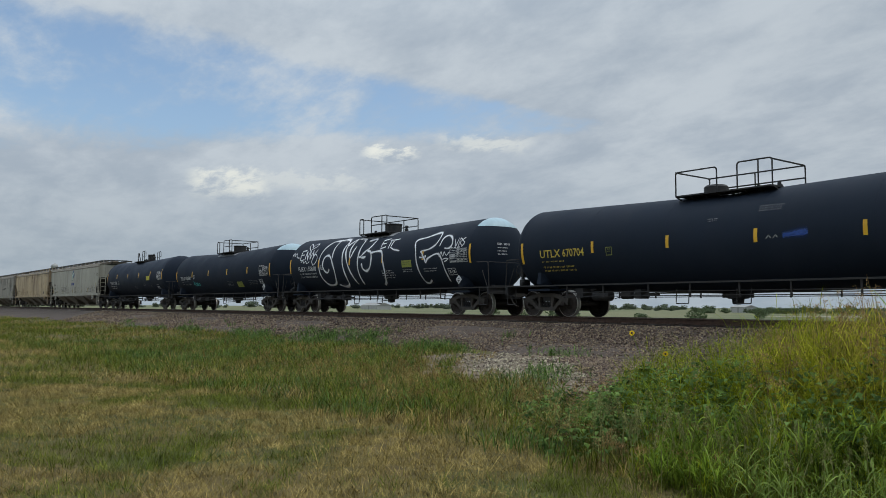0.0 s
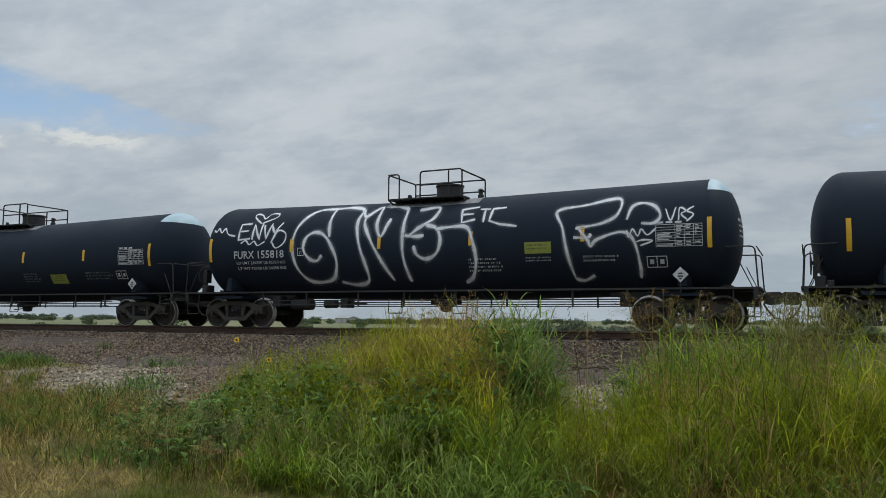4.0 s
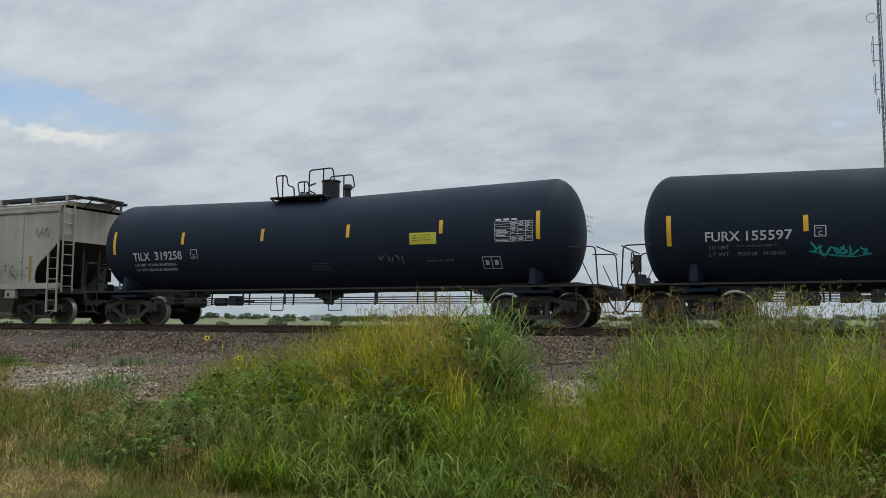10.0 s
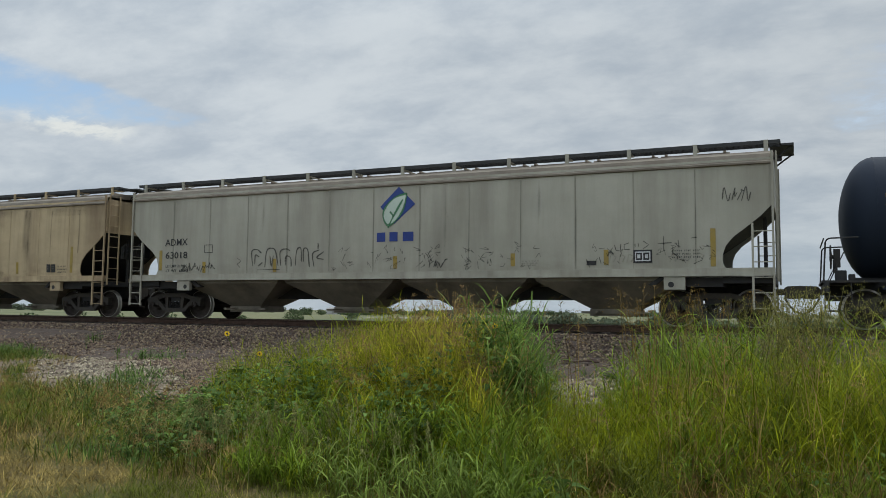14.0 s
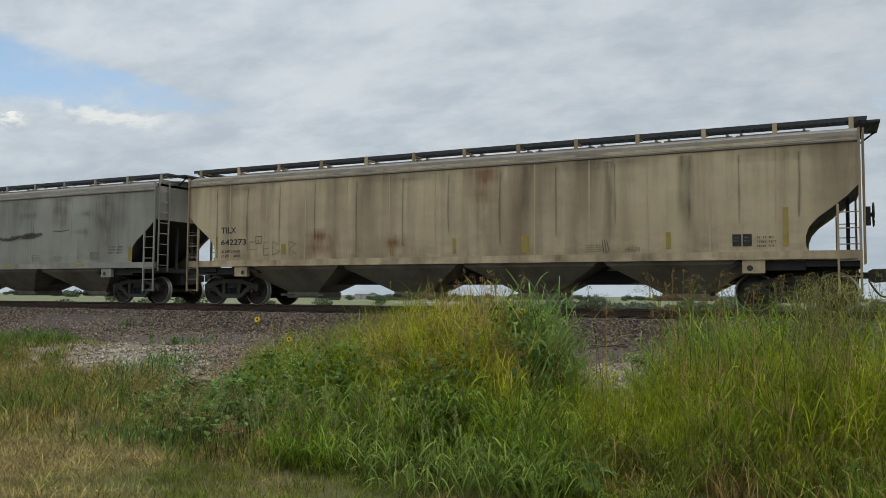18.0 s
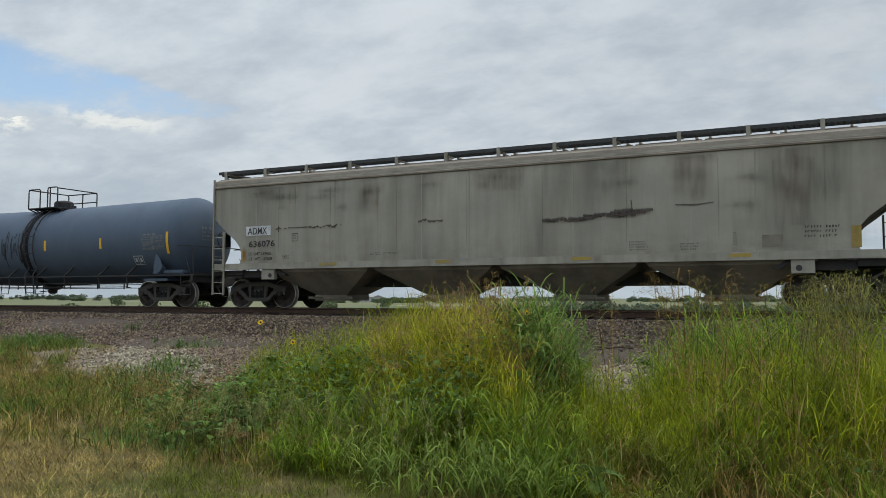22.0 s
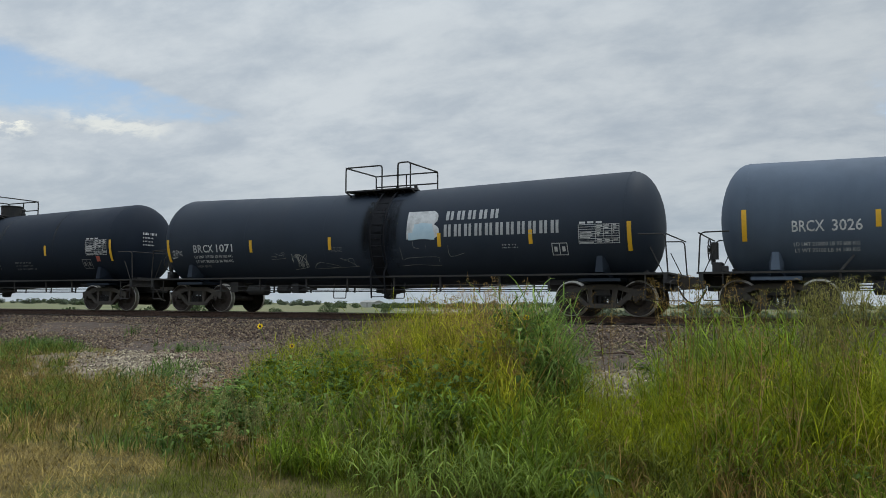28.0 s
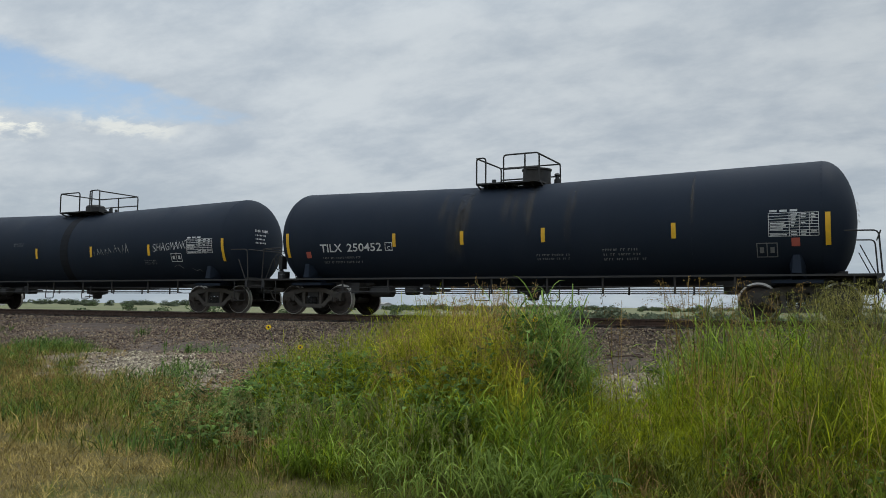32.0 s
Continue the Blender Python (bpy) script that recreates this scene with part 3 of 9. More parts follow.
def lathe(bm, prof, axis, seg=32, mats=None, centre=(0, 0, 0)):
    """Turns (along, radius) round the x, y or z axis."""
    rings = []
    for a, r in prof:
        ring = []
        for k in range(seg):
            t = 2 * math.pi * k / seg
            c, s = r * math.cos(t), r * math.sin(t)
            p = {"x": (a, c, s), "y": (s, a, c), "z": (c, s, a)}[axis]
            ring.append(bm.verts.new((p[0] + centre[0], p[1] + centre[1], p[2] + centre[2])))
        rings.append(ring)
    for i in range(len(rings) - 1):
        for k in range(seg):
            f = bm.faces.new((rings[i][k], rings[i][(k + 1) % seg], rings[i + 1][(k + 1) % seg], rings[i + 1][k]))
            if mats:
                f.material_index = mats[i]
    bm.faces.new(rings[0][::-1])
    bm.faces.new(rings[-1])


def extrude_xz(bm, pts, y0, y1, mat=0):
    """A flat outline in x and z, given thickness across y."""
    a = [bm.verts.new((x, y0, z)) for x, z in pts]
    b = [bm.verts.new((x, y1, z)) for x, z in pts]
    bm.faces.new(a).material_index = mat
    bm.faces.new(b[::-1]).material_index = mat
    n = len(pts)
    for i in range(n):
        bm.faces.new((a[i], b[i], b[(i + 1) % n], a[(i + 1) % n])).material_index = mat


def rail_pipe(name, pts, r, parent, material, rad=0.12, label="", seg=6):
    bm = bmesh.new()
    tube(bm, bent(pts, rad), r, seg)
    return part(name, bm, material, parent, label, smooth=50)


CACHE = {}


def shared(key, make):
    """Mesh data that is built once and shared by alike parts."""
    if key not in CACHE:
        ob = make()
        CACHE[key] = ob.data
        bpy.data.objects.remove(ob)
    return CACHE[key]


def text_mesh(body, height, width=None):
    """Lettering as flat mesh points and faces in x and z, its lower left at 0, 0."""
    cu = bpy.data.curves.new("text", "FONT")
    cu.body, cu.size, cu.resolution_u, cu.offset = body, 1.0, 2, 0.004 if "M" in body else 0.012
    ob = bpy.data.objects.new("text", cu)
    scene.collection.objects.link(ob)
    bpy.context.view_layer.update()
    me = bpy.data.meshes.new_from_object(ob)
    bpy.data.objects.remove(ob)
    pts = [(v.co.x, v.co.y) for v in me.vertices]
    faces = [tuple(p.vertices) for p in me.polygons]
    bpy.data.meshes.remove(me)
    x0, x1 = min(p[0] for p in pts), max(p[0] for p in pts)
    y0, y1 = min(p[1] for p in pts), max(p[1] for p in pts)
    sz = height / (y1 - y0)
    sx = width / (x1 - x0) if width else sz
    return [((x - x0) * sx, (y - y0) * sz) for x, y in pts], faces


# ---- rolling stock ----
TANK_R, TANK_L, HEAD = 1.49, 8.28, 0.74
WHEEL_R = 0.457
WHEELS = []
CARS = []


def wheelset_mesh():
    bm = bmesh.new()
    prof = [(-1.13, 0.0), (-1.13, 0.075), (-0.90, 0.08), (-0.89, 0.15), (-0.86, 0.16), (-0.81, 0.20), (-0.795, 0.36), (-0.835, 0.385), (-0.853, 0.40),
            (-0.853, 0.434), (-0.842, WHEEL_R), (-0.745, WHEEL_R), (-0.735, 0.484), (-0.715, 0.484), (-0.715, 0.39), (-0.76, 0.36), (-0.76, 0.18), (-0.70, 0.15), (-0.69, 0.085)]
    prof += [(-a, r) for a, r in prof[::-1]]
    n = len(prof) - 1
    mats = [0] * n
    for i, (a, b) in enumerate(zip(prof, prof[1:])):
        if min(a[1], b[1]) > 0.43 and abs(a[0]) > 0.73:
            mats[i] = 1
    lathe(bm, prof, "y", 40, mats)
    # bolt heads of the bearing caps
    for sy in (-1, 1):
        for k in range(3):
            t = 2 * math.pi * k / 3
            c = (0.045 * math.cos(t), sy * 1.135, 0.045 * math.sin(t))
            box(bm, c[0] - 0.014, c[0] + 0.014, c[1] - 0.014, c[1] + 0.014, c[2] - 0.014, c[2] + 0.014)
    return part("wheelset", bm, (M["wheel"], M["tread"]), smooth=35)


def side_frame_mesh():
    bm = bmesh.new()
    w = 0.15
    top = [(-1.12, 0.60), (-0.74, 0.66), (-0.40, 0.76), (0.40, 0.76), (0.74, 0.66), (1.12, 0.60)]
    low = [(-0.74, 0.58), (-0.40, 0.27), (0.40, 0.27), (0.74, 0.58)]
    for a, b in zip(top, top[1:]):
        beam(bm, (a[0], 0, a[1]), (b[0], 0, b[1]), w, 0.13)
    for a, b in zip(low, low[1:]):
        beam(bm, (a[0], 0, a[1]), (b[0], 0, b[1]), w, 0.12)
    for x in (-0.31, 0.31):
        beam(bm, (x, 0, 0.27), (x, 0, 0.76), w, 0.10)
    beam(bm, (-0.40, 0, 0.73), (-0.31, 0, 0.30), w * 0.8, 0.05)
    beam(bm, (0.40, 0, 0.73), (0.31, 0, 0.30), w * 0.8, 0.05)
    for sx in (-1, 1):
        x = sx * 0.889
        extrude_xz(bm, [(x - 0.21, 0.66), (x - 0.21, 0.42), (x - 0.14, 0.42), (x - 0.11, 0.55), (x + 0.11, 0.55), (x + 0.14, 0.42), (x + 0.21, 0.42), (x + 0.21, 0.66)], -0.09, 0.09)
        box(bm, x - 0.10, x + 0.10, -0.08, 0.08, 0.43, 0.56)
    bmesh.ops.recalc_face_normals(bm, faces=bm.faces)
    return part("side_frame", bm, M["cast"])


def coil_mesh():
    bm = bmesh.new()
    tube(bm, [(0.055 * math.cos(0.9 * k), 0.055 * math.sin(0.9 * k), 0.31 + 0.0072 * k) for k in range(35)], 0.014, 5)
    return part("coil_spring", bm, M["under"])



def bolster_mesh():
    bm = bmesh.new()
    box(bm, -0.19, 0.19, -1.02, 1.02, 0.55, 0.72)
    box(bm, -0.24, 0.24, -0.55, 0.55, 0.50, 0.78)
    lathe(bm, [(0.72, 0.20), (0.86, 0.20), (0.86, 0.05)], "z", 16)
    for sx in (-1, 1):
        beam(bm, (sx * 0.42, -0.75, 0.36), (sx * 0.42, 0.75, 0.36), 0.10, 0.08)
        beam(bm, (sx * 0.42, 0, 0.36), (sx * 0.05, 0, 0.52), 0.05, 0.05)
    bmesh.ops.recalc_face_normals(bm, faces=bm.faces)
    return part("truck", bm, M["under"])


def add_truck(car, x):
    tr = part("truck", shared("truck", bolster_mesh), None, car, "four-wheel truck of dusty dark cast steel")
    tr.matrix_basis = pose(x, 0, 0)
    for sy in (-1, 1):
        o = part("side_frame", shared("side_frame", side_frame_mesh), None, tr)
        o.matrix_basis = pose(0, sy * 1.0, 0)
        for k in range(4):
            o = part("coil_spring", shared("coil", coil_mesh), None, tr)
            o.matrix_basis = pose(-0.21 + 0.14 * k, sy * 1.0, 0)
    for sx in (-1, 1):
        o = part("wheelset", shared("wheelset", wheelset_mesh), None, tr, "rusty steel wheels with bright rims on an axle")
        o.matrix_basis = pose(sx * 0.889, 0, WHEEL_R)
        WHEELS.append((o, sx * 0.889))


def coupler_mesh():
    bm = bmesh.new()
    box(bm, -0.45, 0.32, -0.08, 0.08, 0.80, 0.95)
    extrude_xz(bm, [(0.28, 0.74), (0.42, 0.70), (0.66, 0.72), (0.72, 0.80), (0.72, 0.98), (0.66, 1.03), (0.36, 1.02), (0.28, 0.98)], -0.17, 0.02)
    box(bm, 0.42, 0.66, 0.02, 0.19, 0.76, 0.99)
    # hanging air hose
    tube(bm, bent([(0.28, -0.32, 0.74), (0.38, -0.32, 0.55), (0.52, -0.30, 0.38), (0.66, -0.24, 0.36)], 0.15), 0.025, 6)
    bmesh.ops.recalc_face_normals(bm, faces=bm.faces)
    return part("coupler", bm, M["cast"])


def brake_wheel_mesh():
    bm = bmesh.new()
    ring = [(0.0, 0.27 * math.cos(t), 0.27 * math.sin(t)) for t in (2 * math.pi * k / 20 for k in range(20))]
    tube(bm, ring, 0.016, 6, closed=True)
    for k in range(5):
        t = 2 * math.pi * k / 5
        tube(bm, [(0.03, 0, 0), (0.0, 0.27 * math.cos(t), 0.27 * math.sin(t))], 0.012, 5)
    lathe(bm, [(-0.02, 0.05), (0.06, 0.05)], "x", 10)
    box(bm, 0.06, 0.20, -0.12, 0.12, -0.24, 0.18)
    return part("brake_wheel", bm, M["under"])


def tank_cz(x, hi, sag):
    return hi - sag * max(0.0, 1 - abs(x) / (TANK_L - HEAD))


class TankSide:
    """Places on the near side of a tank, for lettering."""

    def __init__(self, hi, sag):
        self.hi, self.sag = hi, sag

    def at(self, x, z, off=0.006):
        cz = tank_cz(x, self.hi, self.sag)
        s = max(-0.97, min(0.97, (z - cz) / TANK_R))
        r = TANK_R + off
        return (x, -r * math.sqrt(1 - s * s), cz + r * s)


RIB0, RIB_GAP = -8.1, 16.2 / 11


def bulge(x, z):
    """How far a hopper's side sheet swells out between its ribs."""
    if abs(x) >= -RIB0:
        return 0.0
    u = ((x - RIB0) / RIB_GAP) % 1.0
    return 0.055 * math.sin(math.pi * u) ** 0.8 * max(0.0, math.sin(math.pi * min(1.0, max(0.0, (z - 1.38) / 2.50)))) ** 0.6


class FlatSide:
    """Places on the near side of a hopper."""

    def __init__(self, y):
        self.y = y

    def at(self, x, z, off=0.006):
        return (x, self.y - off - 0.004 - bulge(x, z), z)


def letters(name, side, body, x, z, height, width, car, material, label="", off=0.006):
    pts, faces = text_mesh(body, height, width)
    me = bpy.data.meshes.new(name)
    me.from_pydata([side.at(x + a, z + b, off) for a, b in pts], [], faces)
    me.materials.append(material)
    ob = part(name, me, None, car, label)
    return tagged(ob, label, "", "", "stuff") if name == "stencil" else ob


def plate(bm, side, x0, x1, z0, z1, off=0.006, nx=1, nz=4):
    grid = [[bm.verts.new(side.at(x0 + (x1 - x0) * i / nx, z0 + (z1 - z0) * k / nz, off)) for i in range(nx + 1)] for k in range(nz + 1)]
    for k in range(nz):
        for i in range(nx):
            bm.faces.new((grid[k][i], grid[k][i + 1], grid[k + 1][i + 1], grid[k + 1][i]))


def panel(name, side, x0, x1, z0, z1, car, material, label="", off=0.006):
    bm = bmesh.new()
    plate(bm, side, x0, x1, z0, z1, off, max(2, int((x1 - x0) / 0.07)), max(2, int((z1 - z0) / 0.12)))
    return part(name, bm, material, car, label)


def bars(name, side, x0, x1, z0, z1, rows, car, material, label="", seed=1, cols=4, off=0.006):
    """Small lettering that cannot be read: rows of short bars."""
    rnd = random.Random(seed)
    bm = bmesh.new()
    h = (z1 - z0) / rows
    em = (x1 - x0) / (cols * 6)
    for r in range(rows):
        x, zt = x0, z1 - r * h
        end = x1 - rnd.uniform(0, 0.18) * (x1 - x0)
        while x < end - em:
            for k in range(rnd.randint(2, 6)):
                if x > end - em:
                    break
                if rnd.random() < 0.5:
                    plate(bm, side, x, x + em * 0.7, zt - h * rnd.uniform(0.10, 0.16), zt, off, 1, 1)
                    plate(bm, side, x, x + em * 0.3, zt - h * 0.46, zt - h * 0.17, off, 1, 1)
                else:
                    plate(bm, side, x + em * 0.2, x + em * rnd.uniform(0.5, 0.75), zt - h * 0.46, zt, off, 1, 1)
                x += em
            x += em * 0.9
    return tagged(part(name, bm, material, car, label), label, "", "", "stuff")


def outline(name, side, x0, x1, z0, z1, car, material, t=0.02, label="", cross=False, off=0.006):
    bm = bmesh.new()
    plate(bm, side, x0, x1, z0, z0 + t, off, 1, 1)
    plate(bm, side, x0, x1, z1 - t, z1, off, 1, 1)
    plate(bm, side, x0, x0 + t, z0 + t, z1 - t, off)
    plate(bm, side, x1 - t, x1, z0 + t, z1 - t, off)
    if cross:
        m = (x0 + x1) / 2
        plate(bm, side, m - t / 2, m + t / 2, z0 + t, z1 - t, off)
        for a in (x0 + (m - x0) * 0.3, m + (x1 - m) * 0.3):
            plate(bm, side, a, a + (m - x0) * 0.4, z0 + (z1 - z0) * 0.3, z0 + (z1 - z0) * 0.7, off, 1, 2)
    return part(name, bm, material, car, label)


def table(name, side, x0, x1, z0, z1, car, material):
    """The test-date table: a ruled grid with short entries."""
    bm = bmesh.new()
    rows, t = 8, 0.012
    for r in range(rows + 1):
        z = z0 + (z1 - z0) * r / rows
        plate(bm, side, x0, x1, z - t / 2, z + t / 2, 0.006, 1, 1)
    for f in (0, 0.42, 0.62, 0.82, 1):
        x = x0 + (x1 - x0) * f
        plate(bm, side, x - t / 2, x + t / 2, z0, z1, 0.007, 1, 6)
    rnd = random.Random(4)
    for r in range(rows):
        h = (z1 - z0) / rows
        z = z0 + h * r
        for a, b in ((0.03, 0.38), (0.45, 0.59), (0.65, 0.79), (0.85, 0.97)):
            if rnd.random() < 0.8:
                plate(bm, side, x0 + (x1 - x0) * a, x0 + (x1 - x0) * (b - rnd.uniform(0, 0.1)), z + h * 0.28, z + h * 0.7, 0.006, 1, 1)
    for k in range(3):
        a = x0 + (x1 - x0) * 0.02 + k * 0.22
        plate(bm, side, a, a + 0.16, z1 + 0.03, z1 + 0.08, 0.006, 1, 1)
    return part(name, bm, material, car, "white ruled test table")


def smooth_line(pts, n=5):
    out = []
    P = [Vector((*p, 0)) for p in pts]
    P = [P[0] * 2 - P[1]] + P + [P[-1] * 2 - P[-2]]
    for i in range(1, len(P) - 2):
        a, b, c, d = P[i - 1:i + 3]
        for k in range(n):
            t = k / n
            out.append(0.5 * (2 * b + (c - a) * t + (2 * a - 5 * b + 4 * c - d) * t * t + (3 * b - a - 3 * c + d) * t ** 3))
    out.append(P[-2])
    return out


def spray(name, side, strokes, width, car, material, label="", curve=True):
    """Sprayed lines: ribbons that lie on the tank or the hopper's side, bright along the middle, thinning out to both edges."""
    rnd = random.Random(len(strokes) * 7 + 3)
    V, F, core = [], [], []
    soft = name in ("dirt_run", "smudge", "rust_stain")

    def finish():
        me = bpy.data.meshes.new(name)
        me.from_pydata(V, [], F)
        me.attributes.new("core", "FLOAT", "POINT").data.foreach_set("value", core)
        me.materials.append(material)
        ob = part(name, me, None, car, label)
        return tagged(ob, "", "", "", "stuff") if len(strokes) > 3 and name in ("tag", "scuff", "stain") else ob

    for j, st in enumerate(strokes):
        if curve and len(st) > 2:
            line = smooth_line(st)
        else:
            line = []
            for p, q in zip(st, st[1:]):
                m = max(2, int(math.hypot(q[0] - p[0], q[1] - p[1]) / 0.08))
                line += [Vector((p[0] + (q[0] - p[0]) * k / m, p[1] + (q[1] - p[1]) * k / m, 0)) for k in range(m)]
            line.append(Vector((*st[-1], 0)))
        ph = rnd.uniform(0, 6)
        off = 0.007 + 0.0012 * j
        for i, p in enumerate(line):
            d = (line[min(i + 1, len(line) - 1)] - line[max(i - 1, 0)]).normalized()
            nrm = Vector((-d.y, d.x, 0)) * width * (0.9 + 0.2 * math.sin(ph + i * 0.7))
            k = len(V)
            for f, c in ((2.2, 0.0), (0.85, 0.30), (0.22, 1.0), (-0.22, 1.0), (-0.85, 0.30), (-2.2, 0.0)) if name == "graffiti" else ((1.15, 0.0), (0.55, 0.34), (0.18, 1.0), (-0.18, 1.0), (-0.55, 0.34), (-1.15, 0.0)):
                V.append(side.at(*(p + nrm * f)[:2], off))
                core.append(c * min(1.0, i / 4, (len(line) - 1 - i) / 4) if soft else c if 0 < i < len(line) - 1 else c * 0.7)
            if i:
                F += [(k - 6 + q, k - 5 + q, k + 1 + q, k + q) for q in range(5)]
        if name == "graffiti":
            ob = finish()
            V, F, core = [], [], []
    return ob if name == "graffiti" else finish()


def tank_mesh(hi, sag, paint, longer=(0.0, 0.0)):
    bm = bmesh.new()
    seg, xs = 64, []
    for k in range(9):
        t = math.pi / 2 * k / 9
        xs.append((-TANK_L + HEAD * (1 - math.sin(t)), TANK_R * math.cos(math.pi / 2 - t) if k else 0.02))
    xs += [(x, TANK_R) for x in np.linspace(-(TANK_L - HEAD), 0, 9)]
    xs[0] = (-TANK_L, 0.02)
    xs2 = []
    for k in range(10):
        t = math.pi / 2 * k / 9
        xs2.append((-(TANK_L - HEAD) - HEAD * math.cos(t), max(0.02, TANK_R * math.sin(t))))
    prof = xs2 + [(float(x), TANK_R) for x in np.linspace(-(TANK_L - HEAD), 0, 9)[1:]]
    prof += [(-x, r) for x, r in prof[::-1][1:]]
    prof = [(x - longer[0] if x < -(TANK_L - HEAD) + 0.01 else x + longer[1] if x > TANK_L - HEAD - 0.01 else x, r) for x, r in prof]
    rings = []
    for x, r in prof:
        cz = tank_cz(x, hi, sag)
        rings.append([bm.verts.new((x, r * math.sin(2 * math.pi * k / seg), cz + r * math.cos(2 * math.pi * k / seg))) for k in range(seg)])
    for a, b in zip(rings, rings[1:]):
        for k in range(seg):
            bm.faces.new((a[k], a[(k + 1) % seg], b[(k + 1) % seg], b[k]))
    bm.faces.new(rings[0])
    bm.faces.new(rings[-1][::-1])
    bmesh.ops.recalc_face_normals(bm, faces=bm.faces)
    return part("tank", bm, paint, smooth=35)


def ring_band(x, w, hi, sag, off, a0=0, a1=360, seg=48, r=TANK_R):
    """A strap round the tank at x."""
    bm = bmesh.new()
    cz, n = tank_cz(x, hi, sag), seg
    rows = []
    for k in range(n + 1):
        t = radians(a0 + (a1 - a0) * k / n)
        s, c = math.sin(t), math.cos(t)
        rows.append([bm.verts.new((x + dx, rr * s, cz + rr * c)) for dx, rr in ((-w / 2, r - 0.02), (-w / 2, r + off), (w / 2, r + off), (w / 2, r - 0.02))])
    for a, b in zip(rows, rows[1:]):
        for i in range(3):
            bm.faces.new((a[i], a[i + 1], b[i + 1], b[i]))
    bmesh.ops.recalc_face_normals(bm, faces=bm.faces)
    return bm


def tank_car(x0, label, paint, stripes, style="round", cap=False, ladder=False, brake_left=True, hi=2.46, sag=0.14, end_rail=1.45, stripe_z=2.45, plat=(-1.5, 0.87), near=(0.15, 0.44), strap=0.0, longer=(0.0, 0.0), dome=0.40, group="tank cars of the train"):
    car = tagged(new("tank_car"), label, "tank car", group)
    CARS.append((car, x0))
    side = TankSide(hi, sag)
    part("tank", shared(("tank", hi, sag, paint.name, longer), lambda: tank_mesh(hi, sag, paint, longer)), None, car)
    # weld beads round the shell
    for x in (-7.54 - longer[0], -4.6, -1.55, 1.55, 4.6, 7.54 + longer[1]):
        part("weld_bead", ring_band(x, 0.035, hi, sag, 0.004), paint, car)
    if strap:
        part("centre_strap", ring_band(strap, 0.42, hi, sag, 0.008), M["soot"], car, "sooty dark band under the platform")
    for e in (1,) if cap else ():
        bm = bmesh.new()
        n, cz = 14, hi
        rows = []
        for j in range(9):
            t = 0.815 + (math.pi / 2 - 0.815) * j / 8
            r, x, half = TANK_R * math.sin(t) + 0.005, TANK_L - HEAD + longer[1] + HEAD * math.cos(t) + 0.005, math.acos(min(0.999, 0.725 / math.sin(t)))
            rows.append([bm.verts.new((e * x, r * math.sin(a), cz + r * math.cos(a))) for a in np.linspace(-half, half, n)])
        for a, b in zip(rows, rows[1:]):
            for k in range(n - 1):
                bm.faces.new((a[k], a[k + 1], b[k + 1], b[k]))
        bmesh.ops.recalc_face_normals(bm, faces=bm.faces)
        part("head_patch", bm, M["cap"], car, "pale blue painted patch on the head", smooth=40)
    for i, x in enumerate(stripes):
        end = i in (0, len(stripes) - 1)
        h = 0.66 if end else 0.38
        zc = stripe_z if not end else stripe_z - 0.02
        panel("reflector", side, x - 0.055, x + 0.055, zc - h / 2 * (1.25 if end else 1), zc + h / 2 * (1.0 if end else 1), car, M["yellow"], "yellow reflector strip", 0.008)
    # stub sills, saddles and end decks
    for sx in (-1, 1):
        bm = bmesh.new()
        a, b = sorted((sx * 5.2, sx * 8.62))
        box(bm, a, b, -0.32, 0.32, 0.66, 1.02)
        extrude_xz(bm, [(sx * 5.0, 0.94), (sx * 5.0, 1.06), (sx * 5.9, 1.2), (sx * 8.0, 1.2), (sx * 8.0, 0.9), (sx * 5.5, 0.84)], -0.55, 0.55)
        bmesh.ops.recalc_face_normals(bm, faces=bm.faces)
        part("draft_sill", bm, M["under"], car)
        bm = bmesh.new()
        for sy in (-1, 1):
            ys = sorted((sy * 0.30, sy * 1.38))
            v = [bm.verts.new(p) for p in ((sx * 6.85, sy * 1.40, 1.14), (sx * 7.05, sy * 1.40, 1.14), (sx * 7.02, sy * 1.34, 1.56), (sx * 6.88, sy * 1.34, 1.56),
                                           (sx * 6.75, sy * 0.2, 0.86), (sx * 7.15, sy * 0.2, 0.86), (sx * 7.15, sy * 0.9, 1.40), (sx * 6.75, sy * 0.9, 1.40))]
            for q in ((0, 1, 2, 3), (4, 5, 6, 7), (0, 1, 5, 4), (3, 2, 6, 7), (0, 3, 7, 4), (1, 2, 6, 5)):
                bm.faces.new([v[i] for i in q])
            box(bm, min(sx * 6.4, sx * 7.5), max(sx * 6.4, sx * 7.5), *ys, 0.90, 0.98)
        bmesh.ops.recalc_face_normals(bm, faces=bm.faces)
        part("saddle", bm, paint, car)
        bm = bmesh.new()
        box(bm, min(sx * 7.55, sx * 8.72), max(sx * 7.55, sx * 8.72), -1.42, 1.42, 1.06, 1.11)
        box(bm, sx * 8.62 - 0.05, sx * 8.62 + 0.05, -1.42, 1.42, 0.84, 1.06)
        part("end_deck", bm, M["under"], car)
        o = part("coupler", shared("coupler", coupler_mesh), None, car, "grimy knuckle coupler with air hose")
        o.matrix_basis = pose(sx * 8.45, 0, 0, 0, 0, 0 if sx > 0 else 180)
